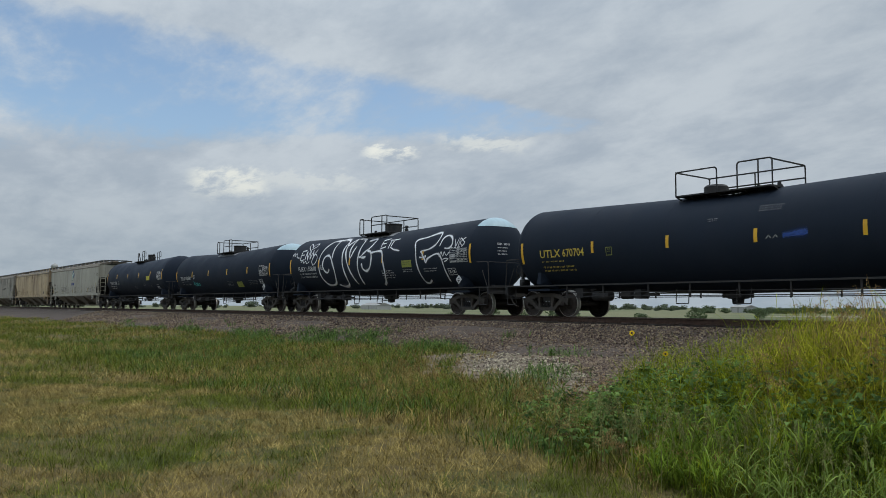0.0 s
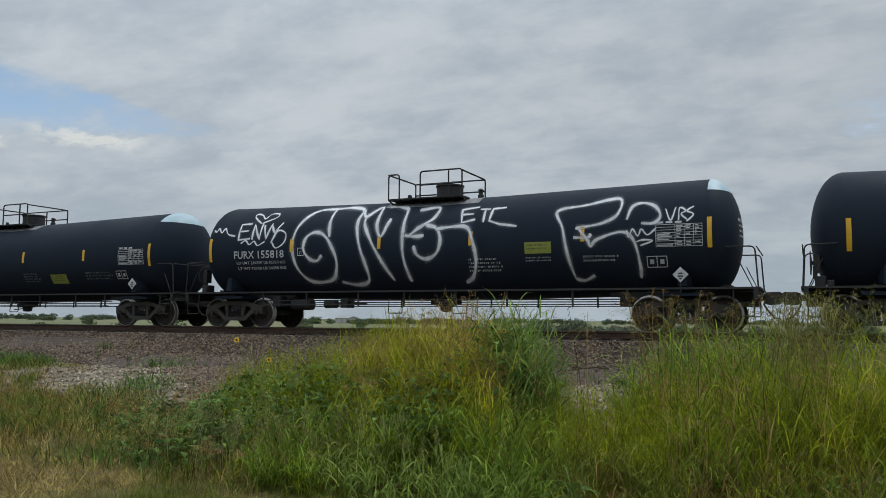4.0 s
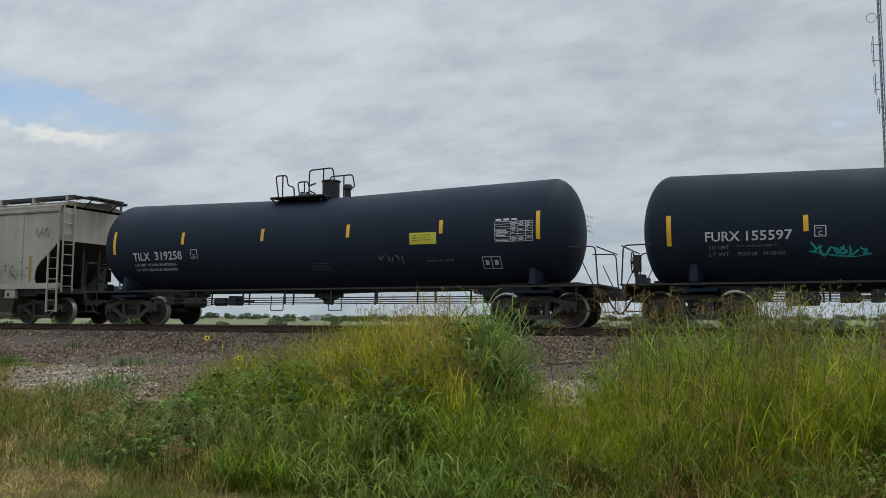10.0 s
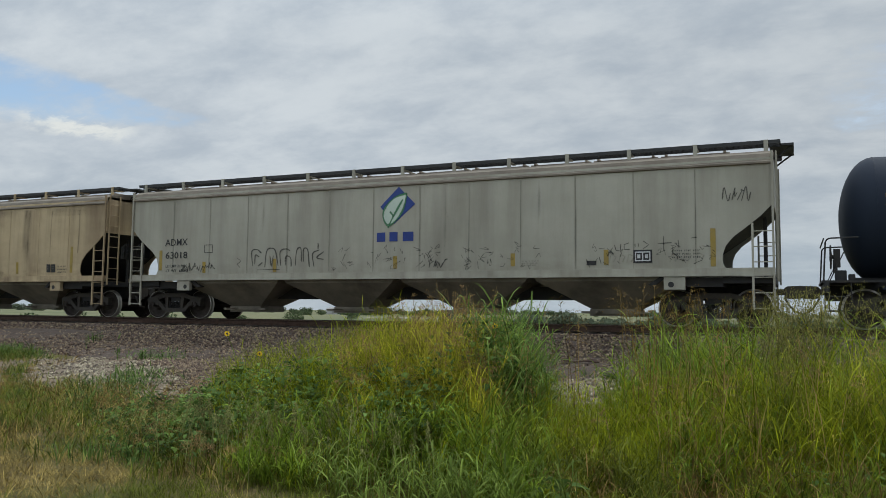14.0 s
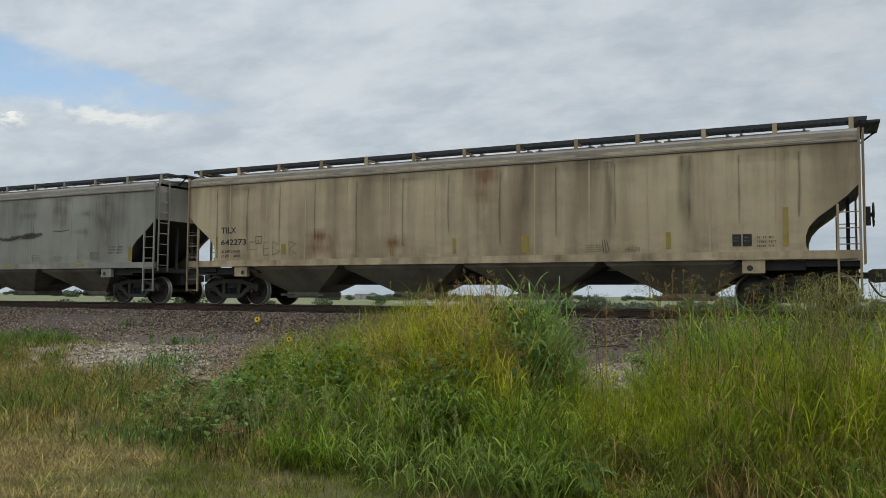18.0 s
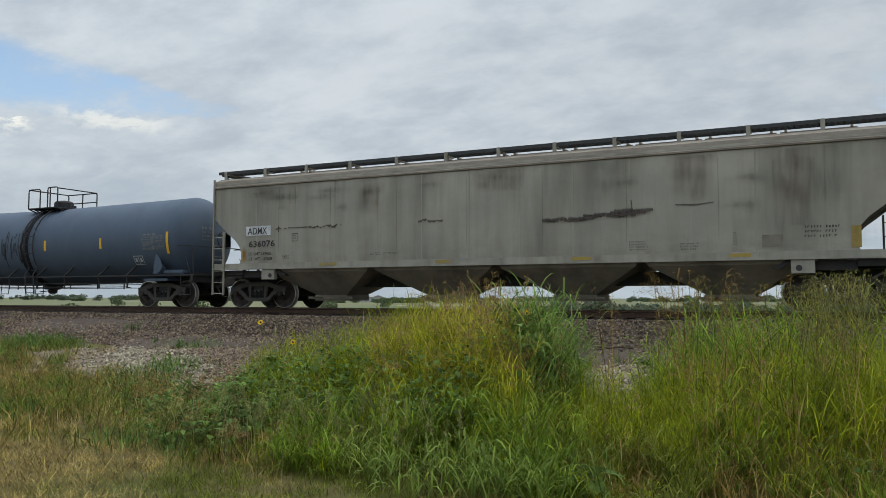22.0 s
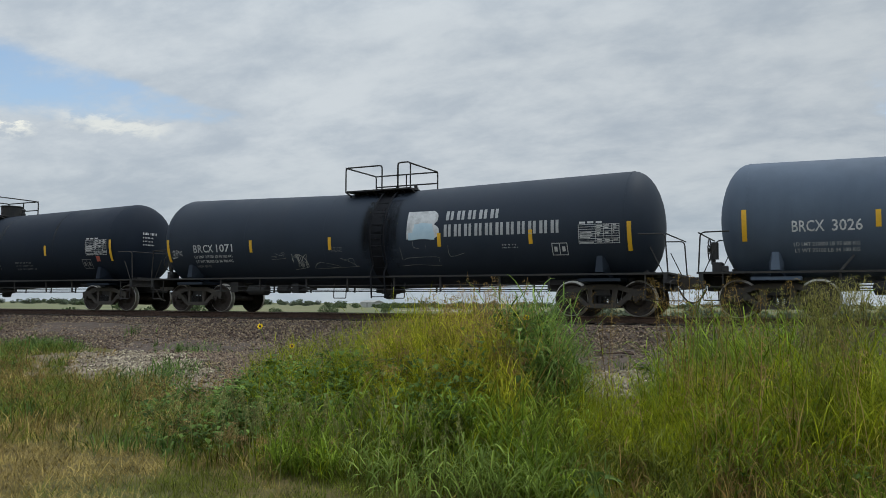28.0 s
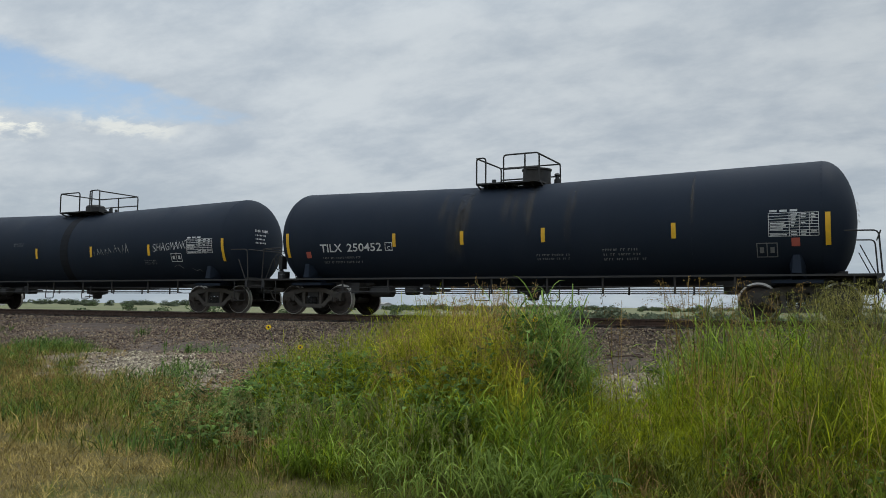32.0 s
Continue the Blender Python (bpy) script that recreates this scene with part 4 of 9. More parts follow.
        for sy in (-1, 1):
            y = sy * 1.40
            rail_pipe("end_handrail", [(sx * 7.95, y, 2.08), (sx * 8.62, y, 2.02 + 0.05), (sx * 8.68, y, 1.08)], 0.019, car, M["under"], 0.12)
            rail_pipe("end_brace", [(sx * 8.25, y * 0.98, 1.75), (sx * 8.55, y * 0.98, 1.1)], 0.014, car, M["under"])
            bm = bmesh.new()
            tube(bm, bent([(sx * 8.58, y, 1.05), (sx * 8.58, y, 0.42), (sx * 8.12, y, 0.42), (sx * 8.12, y, 1.05)], 0.05), 0.016, 6)
            tube(bm, [(sx * 8.58, y, 0.74), (sx * 8.12, y, 0.74)], 0.013, 6)
            part("step", bm, M["under"], car, smooth=50)
        rail_pipe("end_railing", [(sx * 8.66, -1.40, 2.06), (sx * 8.66, 1.40, 2.06)], 0.017, car, M["under"])
        rail_pipe("uncoupling_lever", [(sx * 8.72, -1.38, 0.72), (sx * 8.72, -1.30, 0.90), (sx * 8.80, -0.1, 0.92)], 0.012, car, M["under"])
    bx = -1 if brake_left else 1
    o = part("brake_wheel", shared("brake_wheel", brake_wheel_mesh), None, car, "dark spoked brake wheel")
    o.matrix_basis = pose(bx * 8.50, -0.75, 1.68, 0, 0, 180 if bx > 0 else 0)
    for nm, q in (("brake_housing", (8.18, 8.42, -0.95, -0.60, 1.11, 1.36)), ("brake_bracket", (8.36, 8.46, -0.82, -0.70, 1.30, 1.62)), ("chain_guard", (8.02, 8.16, -1.20, -1.02, 1.11, 1.26))):
        bm = bmesh.new()
        xa, xb = sorted((bx * q[0], bx * q[1]))
        box(bm, xa, xb, *q[2:])
        bmesh.ops.bevel(bm, geom=bm.edges[:], offset=0.02, segments=1, affect="EDGES")
        part(nm, bm, M["under"], car)
    # running rail and rods along the bottom
    for sy in (-1, 1):
        bm = bmesh.new()
        box(bm, -7.6, 7.6, min(sy * 1.36, sy * 1.44), max(sy * 1.36, sy * 1.44), 1.06, 1.11)
        part("side_rail", bm, M["under"], car)
        for j, x in enumerate((-5.6, -4.0, -2.2, -0.7, 0.9, 2.4, 4.2, 5.6)):
            bm = bmesh.new()
            if ladder is True:
                beam(bm, (x, sy * 1.40, 1.10), (x + 0.28, sy * 1.22, 1.45), 0.05, 0.05)
            beam(bm, (x, sy * 1.38, 1.06), (x, sy * 1.36, 0.66), 0.03, 0.05)
            part("hanger", bm, M["under"], car)
        rail_pipe("brake_rod", [(-5.9, sy * 1.34, 0.83), (5.9, sy * 1.34, 0.83)], 0.018, car, M["under"])
        rail_pipe("safety_pipe", [(-5.8, sy * 1.36, 0.66), (-5.6, sy * 1.36, 0.70), (5.6, sy * 1.36, 0.70), (5.8, sy * 1.36, 0.66)], 0.016, car, M["under"])
    bm = bmesh.new()
    lathe(bm, [(-4.95, 0.05), (-4.9, 0.17), (-4.2, 0.17), (-4.15, 0.05)], "x", 16, centre=(0, -0.75, 0.72))
    part("air_reservoir", bm, M["under"], car, smooth=40)
    bm = bmesh.new()
    lathe(bm, [(-3.75, 0.13), (-3.35, 0.13), (-3.3, 0.05), (-2.3, 0.035)], "x", 14, centre=(0, -0.70, 0.74))
    part("brake_cylinder", bm, M["under"], car, smooth=40)
    for nm, q in (("slack_adjuster", (-3.1, -2.85, -0.9, -0.5, 0.62, 0.92)), ("brake_valve", (-5.6, -5.3, -0.9, -0.4, 0.66, 0.98))):
        bm = bmesh.new()
        box(bm, *q)
        part(nm, bm, M["under"], car)
    bm = bmesh.new()
    cz = hi - sag - TANK_R
    lathe(bm, [(cz - 0.32, 0.06), (cz - 0.30, 0.16), (cz - 0.16, 0.18), (cz - 0.14, 0.30), (cz + 0.08, 0.34)], "z", 18)
    box(bm, -0.45, 0.45, -0.12, 0.12, cz - 0.12, cz + 0.05)
    tube(bm, [(0.1, -0.2, cz - 0.2), (0.45, -0.9, cz - 0.25)], 0.02, 6)
    part("bottom_outlet", bm, M["under"], car, smooth=40)
    for x in (-1.0, 1.0):
        rail_pipe("ladder_guard", [(x - 0.22, -1.30, 0.9), (x - 0.22, -1.34, 0.46), (x + 0.22, -1.34, 0.46), (x + 0.22, -1.30, 0.9)], 0.016, car, M["under"], 0.04)
    # top platform, railing, dome
    topz = hi - sag + TANK_R
    px0, px1 = plat
    bm = bmesh.new()
    box(bm, px0, px1, -0.92, -0.30, topz - 0.02, topz + 0.02)
    box(bm, px0, px1, 0.30, 0.92, topz - 0.02, topz + 0.02)
    for k in range(8):
        x = px0 + (px1 - px0) * k / 7
        beam(bm, (x, -0.9, topz), (x, -0.55, topz - 0.12), 0.03, 0.04)
        beam(bm, (x, 0.9, topz), (x, 0.55, topz - 0.12), 0.03, 0.04)
    part("platform", bm, M["under"], car)
    if cap:
        bm = bmesh.new()
        xs_ = np.linspace(px0 - 0.1, px1 + 0.5, 9)
        arcs = [[bm.verts.new((x, (TANK_R + 0.006) * math.sin(a), tank_cz(x, hi, sag) + (TANK_R + 0.006) * math.cos(a))) for a in np.linspace(-0.60, 0.60, 13)] for x in xs_]
        for p, q in zip(arcs, arcs[1:]):
            for k in range(12):
                bm.faces.new((p[k], q[k], q[k + 1], p[k + 1]))
        bmesh.ops.recalc_face_normals(bm, faces=bm.faces)
        part("grip_strip", bm, M["dimwhite"], car, "pale grey non-slip strip under the platform")
    rz = topz + 0.74
    wide = px1 - px0
    m0, m1 = px0 + wide * near[0], px0 + wide * near[1]
    loops = [[(px0, -0.9, topz), (px0, -0.9, rz), (m0, -0.9, rz), (m0, -0.9, topz)], [(m1, -0.9, topz), (m1, -0.9, rz + 0.04), (px1, -0.9, rz + 0.04), (px1, -0.9, topz - 0.04)],
             [(px0, -0.9, rz), (px0, 0.9, rz), (px0, 0.9, topz)], [(px1, -0.9, rz), (px1, 0.9, rz), (px1, 0.9, topz - 0.04)], [(px0, 0.9, rz), (px1, 0.9, rz)],
             [(px0 + wide * 0.5, 0.9, topz), (px0 + wide * 0.5, 0.9, rz)], [(px1 - 0.42, -0.9, topz), (px1 - 0.42, -0.9, rz + 0.04)], [(px0, 0.9, topz + 0.38), (px1, 0.9, topz + 0.38)]]
    if style == "round":
        loops.append([(m1, -0.9, topz + 0.38), (px1, -0.9, topz + 0.38)])
    if style == "hoops":
        loops = []
        for y in (-0.62, 0.62):
            loops += [[(-1.50, y, topz), (-1.62, y, rz), (-1.22, y, rz), (-1.16, y, topz + 0.40), (-0.95, y, topz + 0.36), (-0.92, y, topz)], [(-1.36, y, topz), (-1.36, y, rz)],
                      [(-0.40, y, topz), (-0.38, y, rz + 0.10), (0.44, y, rz + 0.12), (0.52, y, rz - 0.30), (0.30, y, rz - 0.32)], [(0.12, y, topz), (0.12, y, rz + 0.11)], [(-0.36, y, topz + 0.36), (-0.15, y, topz + 0.42)]]
    for lp in loops:
        rail_pipe("railing", lp, 0.024, car, M["under"], 0.10)
    bm = bmesh.new()
    if style == "round":
        lathe(bm, [(topz - 0.12, 0.40), (topz + 0.40, 0.40), (topz + 0.42, 0.43), (topz + 0.46, 0.43), (topz + 0.48, 0.10)], "z", 24, centre=(0.10, 0, 0))
    elif style == "hoops":
        lathe(bm, [(topz - 0.05, 0.27), (topz + 0.52, 0.27), (topz + 0.54, 0.30), (topz + 0.58, 0.30), (topz + 0.60, 0.08)], "z", 24, centre=(0.02, 0, 0))
    else:
        lathe(bm, [(topz - 0.12, 0.36), (topz + dome - 0.10, 0.36), (topz + dome - 0.04, 0.30), (topz + dome, 0.08)], "z", 24, centre=(px0 + 0.75, 0.1, 0))
    part("dome", bm, M["under"], car, smooth=40)
    fittings = [([(topz - 0.12, 0.26), (topz + 0.10, 0.26), (topz + 0.14, 0.20)], -0.75, 0.0), ([(topz - 0.1, 0.07), (topz + 0.22, 0.06)], -1.15, -0.2),
                ([(topz - 0.1, 0.09), (topz + 0.15, 0.09), (topz + 0.17, 0.06), (topz + 0.27, 0.06), (topz + 0.28, 0.10), (topz + 0.33, 0.05)], px1 + 0.18, 0.1)]
    if style == "hoops":
        fittings = [([(topz - 0.1, 0.34), (topz + 0.14, 0.34), (topz + 0.20, 0.26), (topz + 0.22, 0.05)], -0.84, 0.0), ([(topz - 0.1, 0.10), (topz + 0.26, 0.10), (topz + 0.28, 0.15), (topz + 0.36, 0.15), (topz + 0.42, 0.12), (topz + 0.43, 0.02)], 0.62, 0.0),
                    ([(topz + 0.1, 0.05), (topz + 0.24, 0.05)], -0.72, -0.2), ([(topz + 0.1, 0.05), (topz + 0.27, 0.05)], -0.95, -0.15)]
    elif style != "round":
        fittings = [([(topz - 0.05, 0.06), (topz + 0.14 + 0.03 * (k % 3), 0.05)], px1 - 1.0 + 0.16 * k, 0.18 * (-1) ** k) for k in range(6)]
    for prof, fx, fy in fittings:
        bm = bmesh.new()
        lathe(bm, prof, "z", 12, centre=(fx, fy, 0))
        part("valve", bm, M["under"], car, smooth=40)
    if ladder:
        lx = 0.40 if ladder is True else ladder
        dark = M["under"] if ladder is True else M["soot"]
        for x in (lx, lx + 0.46):
            bm = bmesh.new()
            pts = [side.at(x, z, 0.10) for z in np.linspace(1.5, hi - sag + TANK_R * 0.95, 14)]
            tube(bm, [(x, -1.46, 0.46), (x, -1.52, 1.2)] + pts, 0.026, 6)
            part("ladder_rail", bm, dark, car, smooth=60)
        for z in np.arange(0.5, 3.5, 0.30):
            p = side.at(lx, float(z), 0.10) if z > 1.4 else (lx, -1.49, float(z))
            bm = bmesh.new()
            tube(bm, [p, (lx + 0.46, p[1], p[2])], 0.013, 5)
            part("rung", bm, dark, car)
    for sx in (-1, 1):
        add_truck(car, sx * 6.94)
    return car, side


HOP_H = 9.86


def hopper_side_mesh(paint):
    bm = bmesh.new()
    cut = [(0.0, 2.93), (-0.30, 2.62), (-0.62, 2.36), (-0.90, 2.15), (-1.07, 1.95), (-1.14, 1.75), (-1.15, 1.55), (-1.08, 1.40)]
    for e in (-1, 1):
        extrude_xz(bm, [(e * (HOP_H + x), z) for x, z in cut] + [(-e * RIB0, 1.40), (-e * RIB0, 4.0), (e * HOP_H, 4.0)], -0.015, 0.015)
    cols = [RIB0 + RIB_GAP * k / 8 for k in range(11 * 8 + 1)]
    zs = [1.40, 1.5, 1.65, 1.95, 2.35, 2.75, 3.15, 3.5, 3.7, 3.82, 4.0]
    grid = [[bm.verts.new((x, -0.015 - bulge(x, z), z)) for z in zs] for x in cols]
    back = [[bm.verts.new((x, 0.015, z)) for z in (1.40, 4.0)] for x in (RIB0, -RIB0)]
    for p, q in zip(grid, grid[1:]):
        for k in range(len(zs) - 1):
            bm.faces.new((p[k], q[k], q[k + 1], p[k + 1]))
    bm.faces.new((back[0][0], back[0][1], back[1][1], back[1][0]))
    bmesh.ops.recalc_face_normals(bm, faces=bm.faces)
    return part("side_sheet", bm, paint, smooth=25)


def hopper_car(x0, label, paint, brake_left=True):
    car = tagged(new("hopper_car"), label, "hopper car", "hopper cars of the train")
    CARS.append((car, x0))
    H = HOP_H
    for sy in (-1, 1):
        o = part("side_sheet", shared(("side", paint.name), lambda: hopper_side_mesh(paint)), None, car)
        o.matrix_basis = pose(0, sy * 1.575, 0, 0, 0, 0 if sy < 0 else 180)
        bm = bmesh.new()
        y0, y1 = sorted((sy * 1.52, sy * 1.62))
        box(bm, -H, H, y0, y1, 1.22, 1.41)
        y0, y1 = sorted((sy * 1.50, sy * 1.66))
        box(bm, -H, H, y0, y1, 1.215, 1.25)
        part("side_sill", bm, paint, car)
        bm = bmesh.new()
        pts = [(-1.60, 3.84), (-1.635, 3.86), (-1.635, 3.90), (-1.60, 3.92), (-1.53, 4.10), (-1.30, 4.20), (-1.30, 4.16), (-1.50, 4.07), (-1.595, 3.84)]
        a = [bm.verts.new((-H, -sy * y, z)) for y, z in pts]
        b = [bm.verts.new((H, -sy * y, z)) for y, z in pts]
        for i in range(len(pts)):
            j = (i + 1) % len(pts)
            bm.faces.new((a[i], a[j], b[j], b[i]))
        bm.faces.new(a)
        bm.faces.new(b[::-1])
        bmesh.ops.recalc_face_normals(bm, faces=bm.faces)
        part("top_chord", bm, M["roof"], car)
        seam = CACHE.get(("seam", paint.name))
        for k in range(12):
            x = -8.1 + 16.2 * k / 11
            if not seam:
                bm = bmesh.new()
                box(bm, -0.02, 0.02, -0.006, 0.006, 1.42, 3.84)
                o = part("side_post", bm, paint, car)
                seam = CACHE[("seam", paint.name)] = o.data
            else:
                o = part("side_post", seam, None, car)
            o.matrix_basis = pose(x, sy * 1.593, 0)
    bm = bmesh.new()
    ys = np.linspace(-1.52, 1.52, 13)
    rows = [[bm.verts.new((x, y, 4.10 + 0.22 * (1 - (y / 1.52) ** 2))) for y in ys] for x in (-H, H)]
    low = [[bm.verts.new((x, y, 4.02)) for y in ys] for x in (-H, H)]
    for k in range(12):
        bm.faces.new((rows[0][k], rows[0][k + 1], rows[1][k + 1], rows[1][k]))
        for e in (0, 1):
            bm.faces.new((rows[e][k], rows[e][k + 1], low[e][k + 1], low[e][k]))
    part("roof", bm, M["roof"], car)
    bm = bmesh.new()
    for k in range(10):
        x = -8.9 + 17.8 * k / 10
        box(bm, x, x + 1.70, -0.32, 0.32, 4.30, 4.42)
        for e in (0.1, 1.55):
            box(bm, x + e, x + e + 0.06, -0.36, 0.36, 4.42, 4.47)
    part("hatch_cover", bm, M["roof"], car)
    for sy in (-1, 1):
        y0, y1 = sorted((sy * 0.78, sy * 1.22))
        bm = bmesh.new()
        for k in range(5):
            y = y0 + (y1 - y0) * k / 4
            box(bm, -H - 0.15, H + 0.15, y - 0.012, y + 0.012, 4.38 if k in (0, 4) else 4.42, 4.475)
        n = 150
        for k in range(n + 1):
            x = -H - 0.15 + (2 * H + 0.3) * k / n
            box(bm, x - 0.012, x + 0.012, y0 - 0.01, y1 + 0.01, 4.42, 4.465)
        part("running_board", bm, M["galv"], car, "dark metal grating walkway")
        for k in range(13):
            x = -9.7 + 19.4 * k / 12
            bm = bmesh.new()
            box(bm, x - 0.05, x + 0.05, sy * 1.24 - 0.02, sy * 1.24 + 0.02, 4.20, 4.48)
            box(bm, x - 0.05, x + 0.05, y0, y1, 4.36, 4.39)
            part("walkway_bracket", bm, paint, car)
    for sx in (-1, 1):
        # end sheet, slope sheet and end frame
        bm = bmesh.new()
        a, b = sorted((sx * (H - 0.03), sx * H))
        box(bm, a, b, -1.56, 1.56, 2.86, 4.10)
        part("end_sheet", bm, paint, car)
        bm = bmesh.new()
        extrude_xz(bm, [(sx * (H - 0.04), 2.95), (sx * (H - 0.04), 2.86), (sx * (H - 2.75), 1.0), (sx * (H - 2.9), 1.02)], -1.55, 1.55)
        bmesh.ops.recalc_face_normals(bm, faces=bm.faces)
        # slope sheet takes the dark underframe colour in place of its shade
        part("slope_sheet", bm, M["under"], car)
        bm = bmesh.new()
        for y in (-0.35, 0.35):
            beam(bm, (sx * (H - 0.25), y, 1.0), (sx * (H - 0.25), y, 2.75), 0.07, 0.07)
        box(bm, min(sx * (H - 1.15), sx * H), max(sx * (H - 1.15), sx * H), -1.52, 1.52, 1.05, 1.20)
        bmesh.ops.recalc_face_normals(bm, faces=bm.faces)
        part("end_frame", bm, M["under"], car)
        # added box that closes the slot under the sill, sized to the camera's view
        bm = bmesh.new()
        a, b = sorted((sx * 7.38, sx * (H - 1.155)))
        box(bm, a, b, -1.46, 1.46, 0.97, 1.185)
        part("body_bolster", bm, M["under"], car)
        bm = bmesh.new()
        box(bm, min(sx * (H - 0.1), sx * (H + 0.45)), max(sx * (H - 0.1), sx * (H + 0.45)), -0.75, 0.75, 4.42, 4.47)
        for y in (-0.6, 0.6):
            beam(bm, (sx * (H + 0.4), y, 4.42), (sx * H, y, 4.12), 0.03, 0.04)
        part("end_walkway", bm, M["galv"], car)
        for sy in (-1, 1):
            for dx in (0.03, 0.48):
                bm = bmesh.new()
                zt = 4.15 if dx < 0.1 else 2.45
                box(bm, sx * (H - dx) - 0.025, sx * (H - dx) + 0.025, sy * 1.63 - 0.025, sy * 1.63 + 0.025, 0.42, zt)
                part("ladder_rail", bm, paint, car)
            for z in np.arange(0.46, 2.9, 0.36):
                bm = bmesh.new()
                tube(bm, [(sx * (H - 0.03), sy * 1.64, float(z)), (sx * (H - (0.48 if z < 2.45 else 0.06)), sy * 1.64, float(z))], 0.014, 5)
                part("rung", bm, paint, car)
            for z in np.arange(1.3, 4.1, 0.36):
                bm = bmesh.new()
                tube(bm, [(sx * (H + 0.06), sy * 1.52, float(z)), (sx * (H + 0.06), sy * 1.08, float(z))], 0.014, 5)
                part("end_rung", bm, paint, car)
            bm = bmesh.new()
            for y in (1.52, 1.08):
                box(bm, sx * (H + 0.06) - 0.02, sx * (H + 0.06) + 0.02, sy * y - 0.02, sy * y + 0.02, 1.1, 4.15)
            part("end_ladder", bm, paint, car)
        o = part("coupler", shared("coupler", coupler_mesh), None, car, "grimy knuckle coupler with air hose")
        o.matrix_basis = pose(sx * (H - 0.12), 0, 0, 0, 0, 0 if sx > 0 else 180)
        add_truck(car, sx * 8.45)
        for sy in (-1, 1):
            bm = bmesh.new()
            xa, xb = sorted((sx * 7.35, sx * 7.85))
            ya, yb = sorted((sy * 1.50, sy * 1.63))
            box(bm, xa, xb, ya, yb, 0.90, 1.21)
            pad = part("jacking_pad", bm, paint, car, "grimy steel jacking pad")
            # the hole's shade is painted as a black disc; the pad stays solid
            bm = bmesh.new()
            lathe(bm, [(sy * 1.632, 0.07), (sy * 1.60, 0.06)], "y", 14, centre=(sx * 7.52, 0, 1.02))
            bmesh.ops.recalc_face_normals(bm, faces=bm.faces)
            part("hole", bm, M["ink"], pad)
    bx = -1 if brake_left else 1
    o = part("brake_wheel", shared("brake_wheel", brake_wheel_mesh), None, car, "dark spoked brake wheel")
    o.matrix_basis = pose(bx * (H + 0.26), -0.85, 2.25, 0, 0, 180 if bx > 0 else 0)
    bm = bmesh.new()
    box(bm, -H + 0.05, H - 0.05, -0.30, 0.30, 0.66, 1.02)
    part("centre_sill", bm, M["under"], car)
    for xc in (-5.9, -1.97, 1.97, 5.9):
        bm = bmesh.new()
        t = [(xc + a, b, 1.32) for a, b in ((-1.95, -1.5), (1.95, -1.5), (1.95, 1.5), (-1.95, 1.5))]
        m = [(xc + a, b, 1.12) for a, b in ((-1.80, -1.48), (1.80, -1.48), (1.80, 1.48), (-1.80, 1.48))]
        c = [(xc + a, b, 0.42) for a, b in ((-0.56, -0.60), (0.56, -0.60), (0.56, 0.60), (-0.56, 0.60))]
        loops = [[bm.verts.new(p) for p in lp] for lp in (t, m, c)]
        for a, b in zip(loops, loops[1:]):
            for k in range(4):
                bm.faces.new((a[k], a[(k + 1) % 4], b[(k + 1) % 4], b[k]))
        bm.faces.new(loops[0][::-1])
        bm.faces.new(loops[-1])
        bmesh.ops.recalc_face_normals(bm, faces=bm.faces)
        part("hopper", bm, M["hop"], car, "grimy sloping discharge hopper")
        bm = bmesh.new()
        box(bm, xc - 0.60, xc + 0.60, -0.64, 0.64, 0.24, 0.42)
        box(bm, xc - 0.82, xc + 0.82, -0.70, -0.64, 0.30, 0.36)
        tube(bm, [(xc - 0.3, -1.25, 0.34), (xc - 0.3, 1.25, 0.34)], 0.03, 6)
        part("outlet_gate", bm, M["hop"], car)
    return car, FlatSide(1.0 * -1.592)


# -- the eleven cars, from the front
STR = [-7.64, -4.52, -1.48, 1.38, 4.5, 7.62]
c1, sd = tank_car(-13.35, "black tank car with yellow lettering and reflectors", M["black"], [-7.7, -4.36, -1.4, 1.48, 4.38, 7.6], style="open", hi=2.42, sag=0.17, near=(0.45, 0.66), plat=(-1.48, 1.68), stripe_z=2.32, longer=(0.2, 0.0))
letters("car_number", sd, "UTLX", -6.8, 2.06, 0.27, 0.98, c1, M["yellowtext"])
letters("car_number", sd, "670704", -5.72, 2.06, 0.27, 0.98, c1, M["yellowtext"])
bars("stencil", sd, -6.75, -5.6, 1.86, 1.94, 1, c1, M["yellowtext"], "small yellow stencilling", 1, 3)
bars("stencil", sd, -6.75, -4.95, 1.52, 1.76, 2, c1, M["yellowtext"], "small yellow stencilling", 2, 5)
outline("stencil_box", sd, -3.79, -3.54, 2.02, 2.29, c1, M["lime"])
bars("stencil", sd, -3.74, -3.59, 2.08, 2.24, 2, c1, M["lime"], "", 43, 1)
bars("stencil", sd, 1.5, 2.3, 2.95, 3.15, 3, c1, M["dimwhite"], "", 3, 2)
bars("stencil", sd, -0.1, 0.3, 2.78, 2.90, 2, c1, M["dimwhite"], "", 3, 2)
spray("tag", sd, [[(2.25, 2.27), (2.6, 2.30), (2.95, 2.32)]], 0.17, c1, M["bluetag"], "short blue sprayed tag", curve=False)
for k in range(5):
    x = 2.28 + 0.14 * k
    spray("tag", sd, [[(x, 2.18 + 0.01 * k), (x + 0.03, 2.36 + 0.01 * k), (x + 0.08, 2.22 + 0.01 * k)]], 0.03, c1, M["bluetag"], "blue sprayed stroke", curve=False)
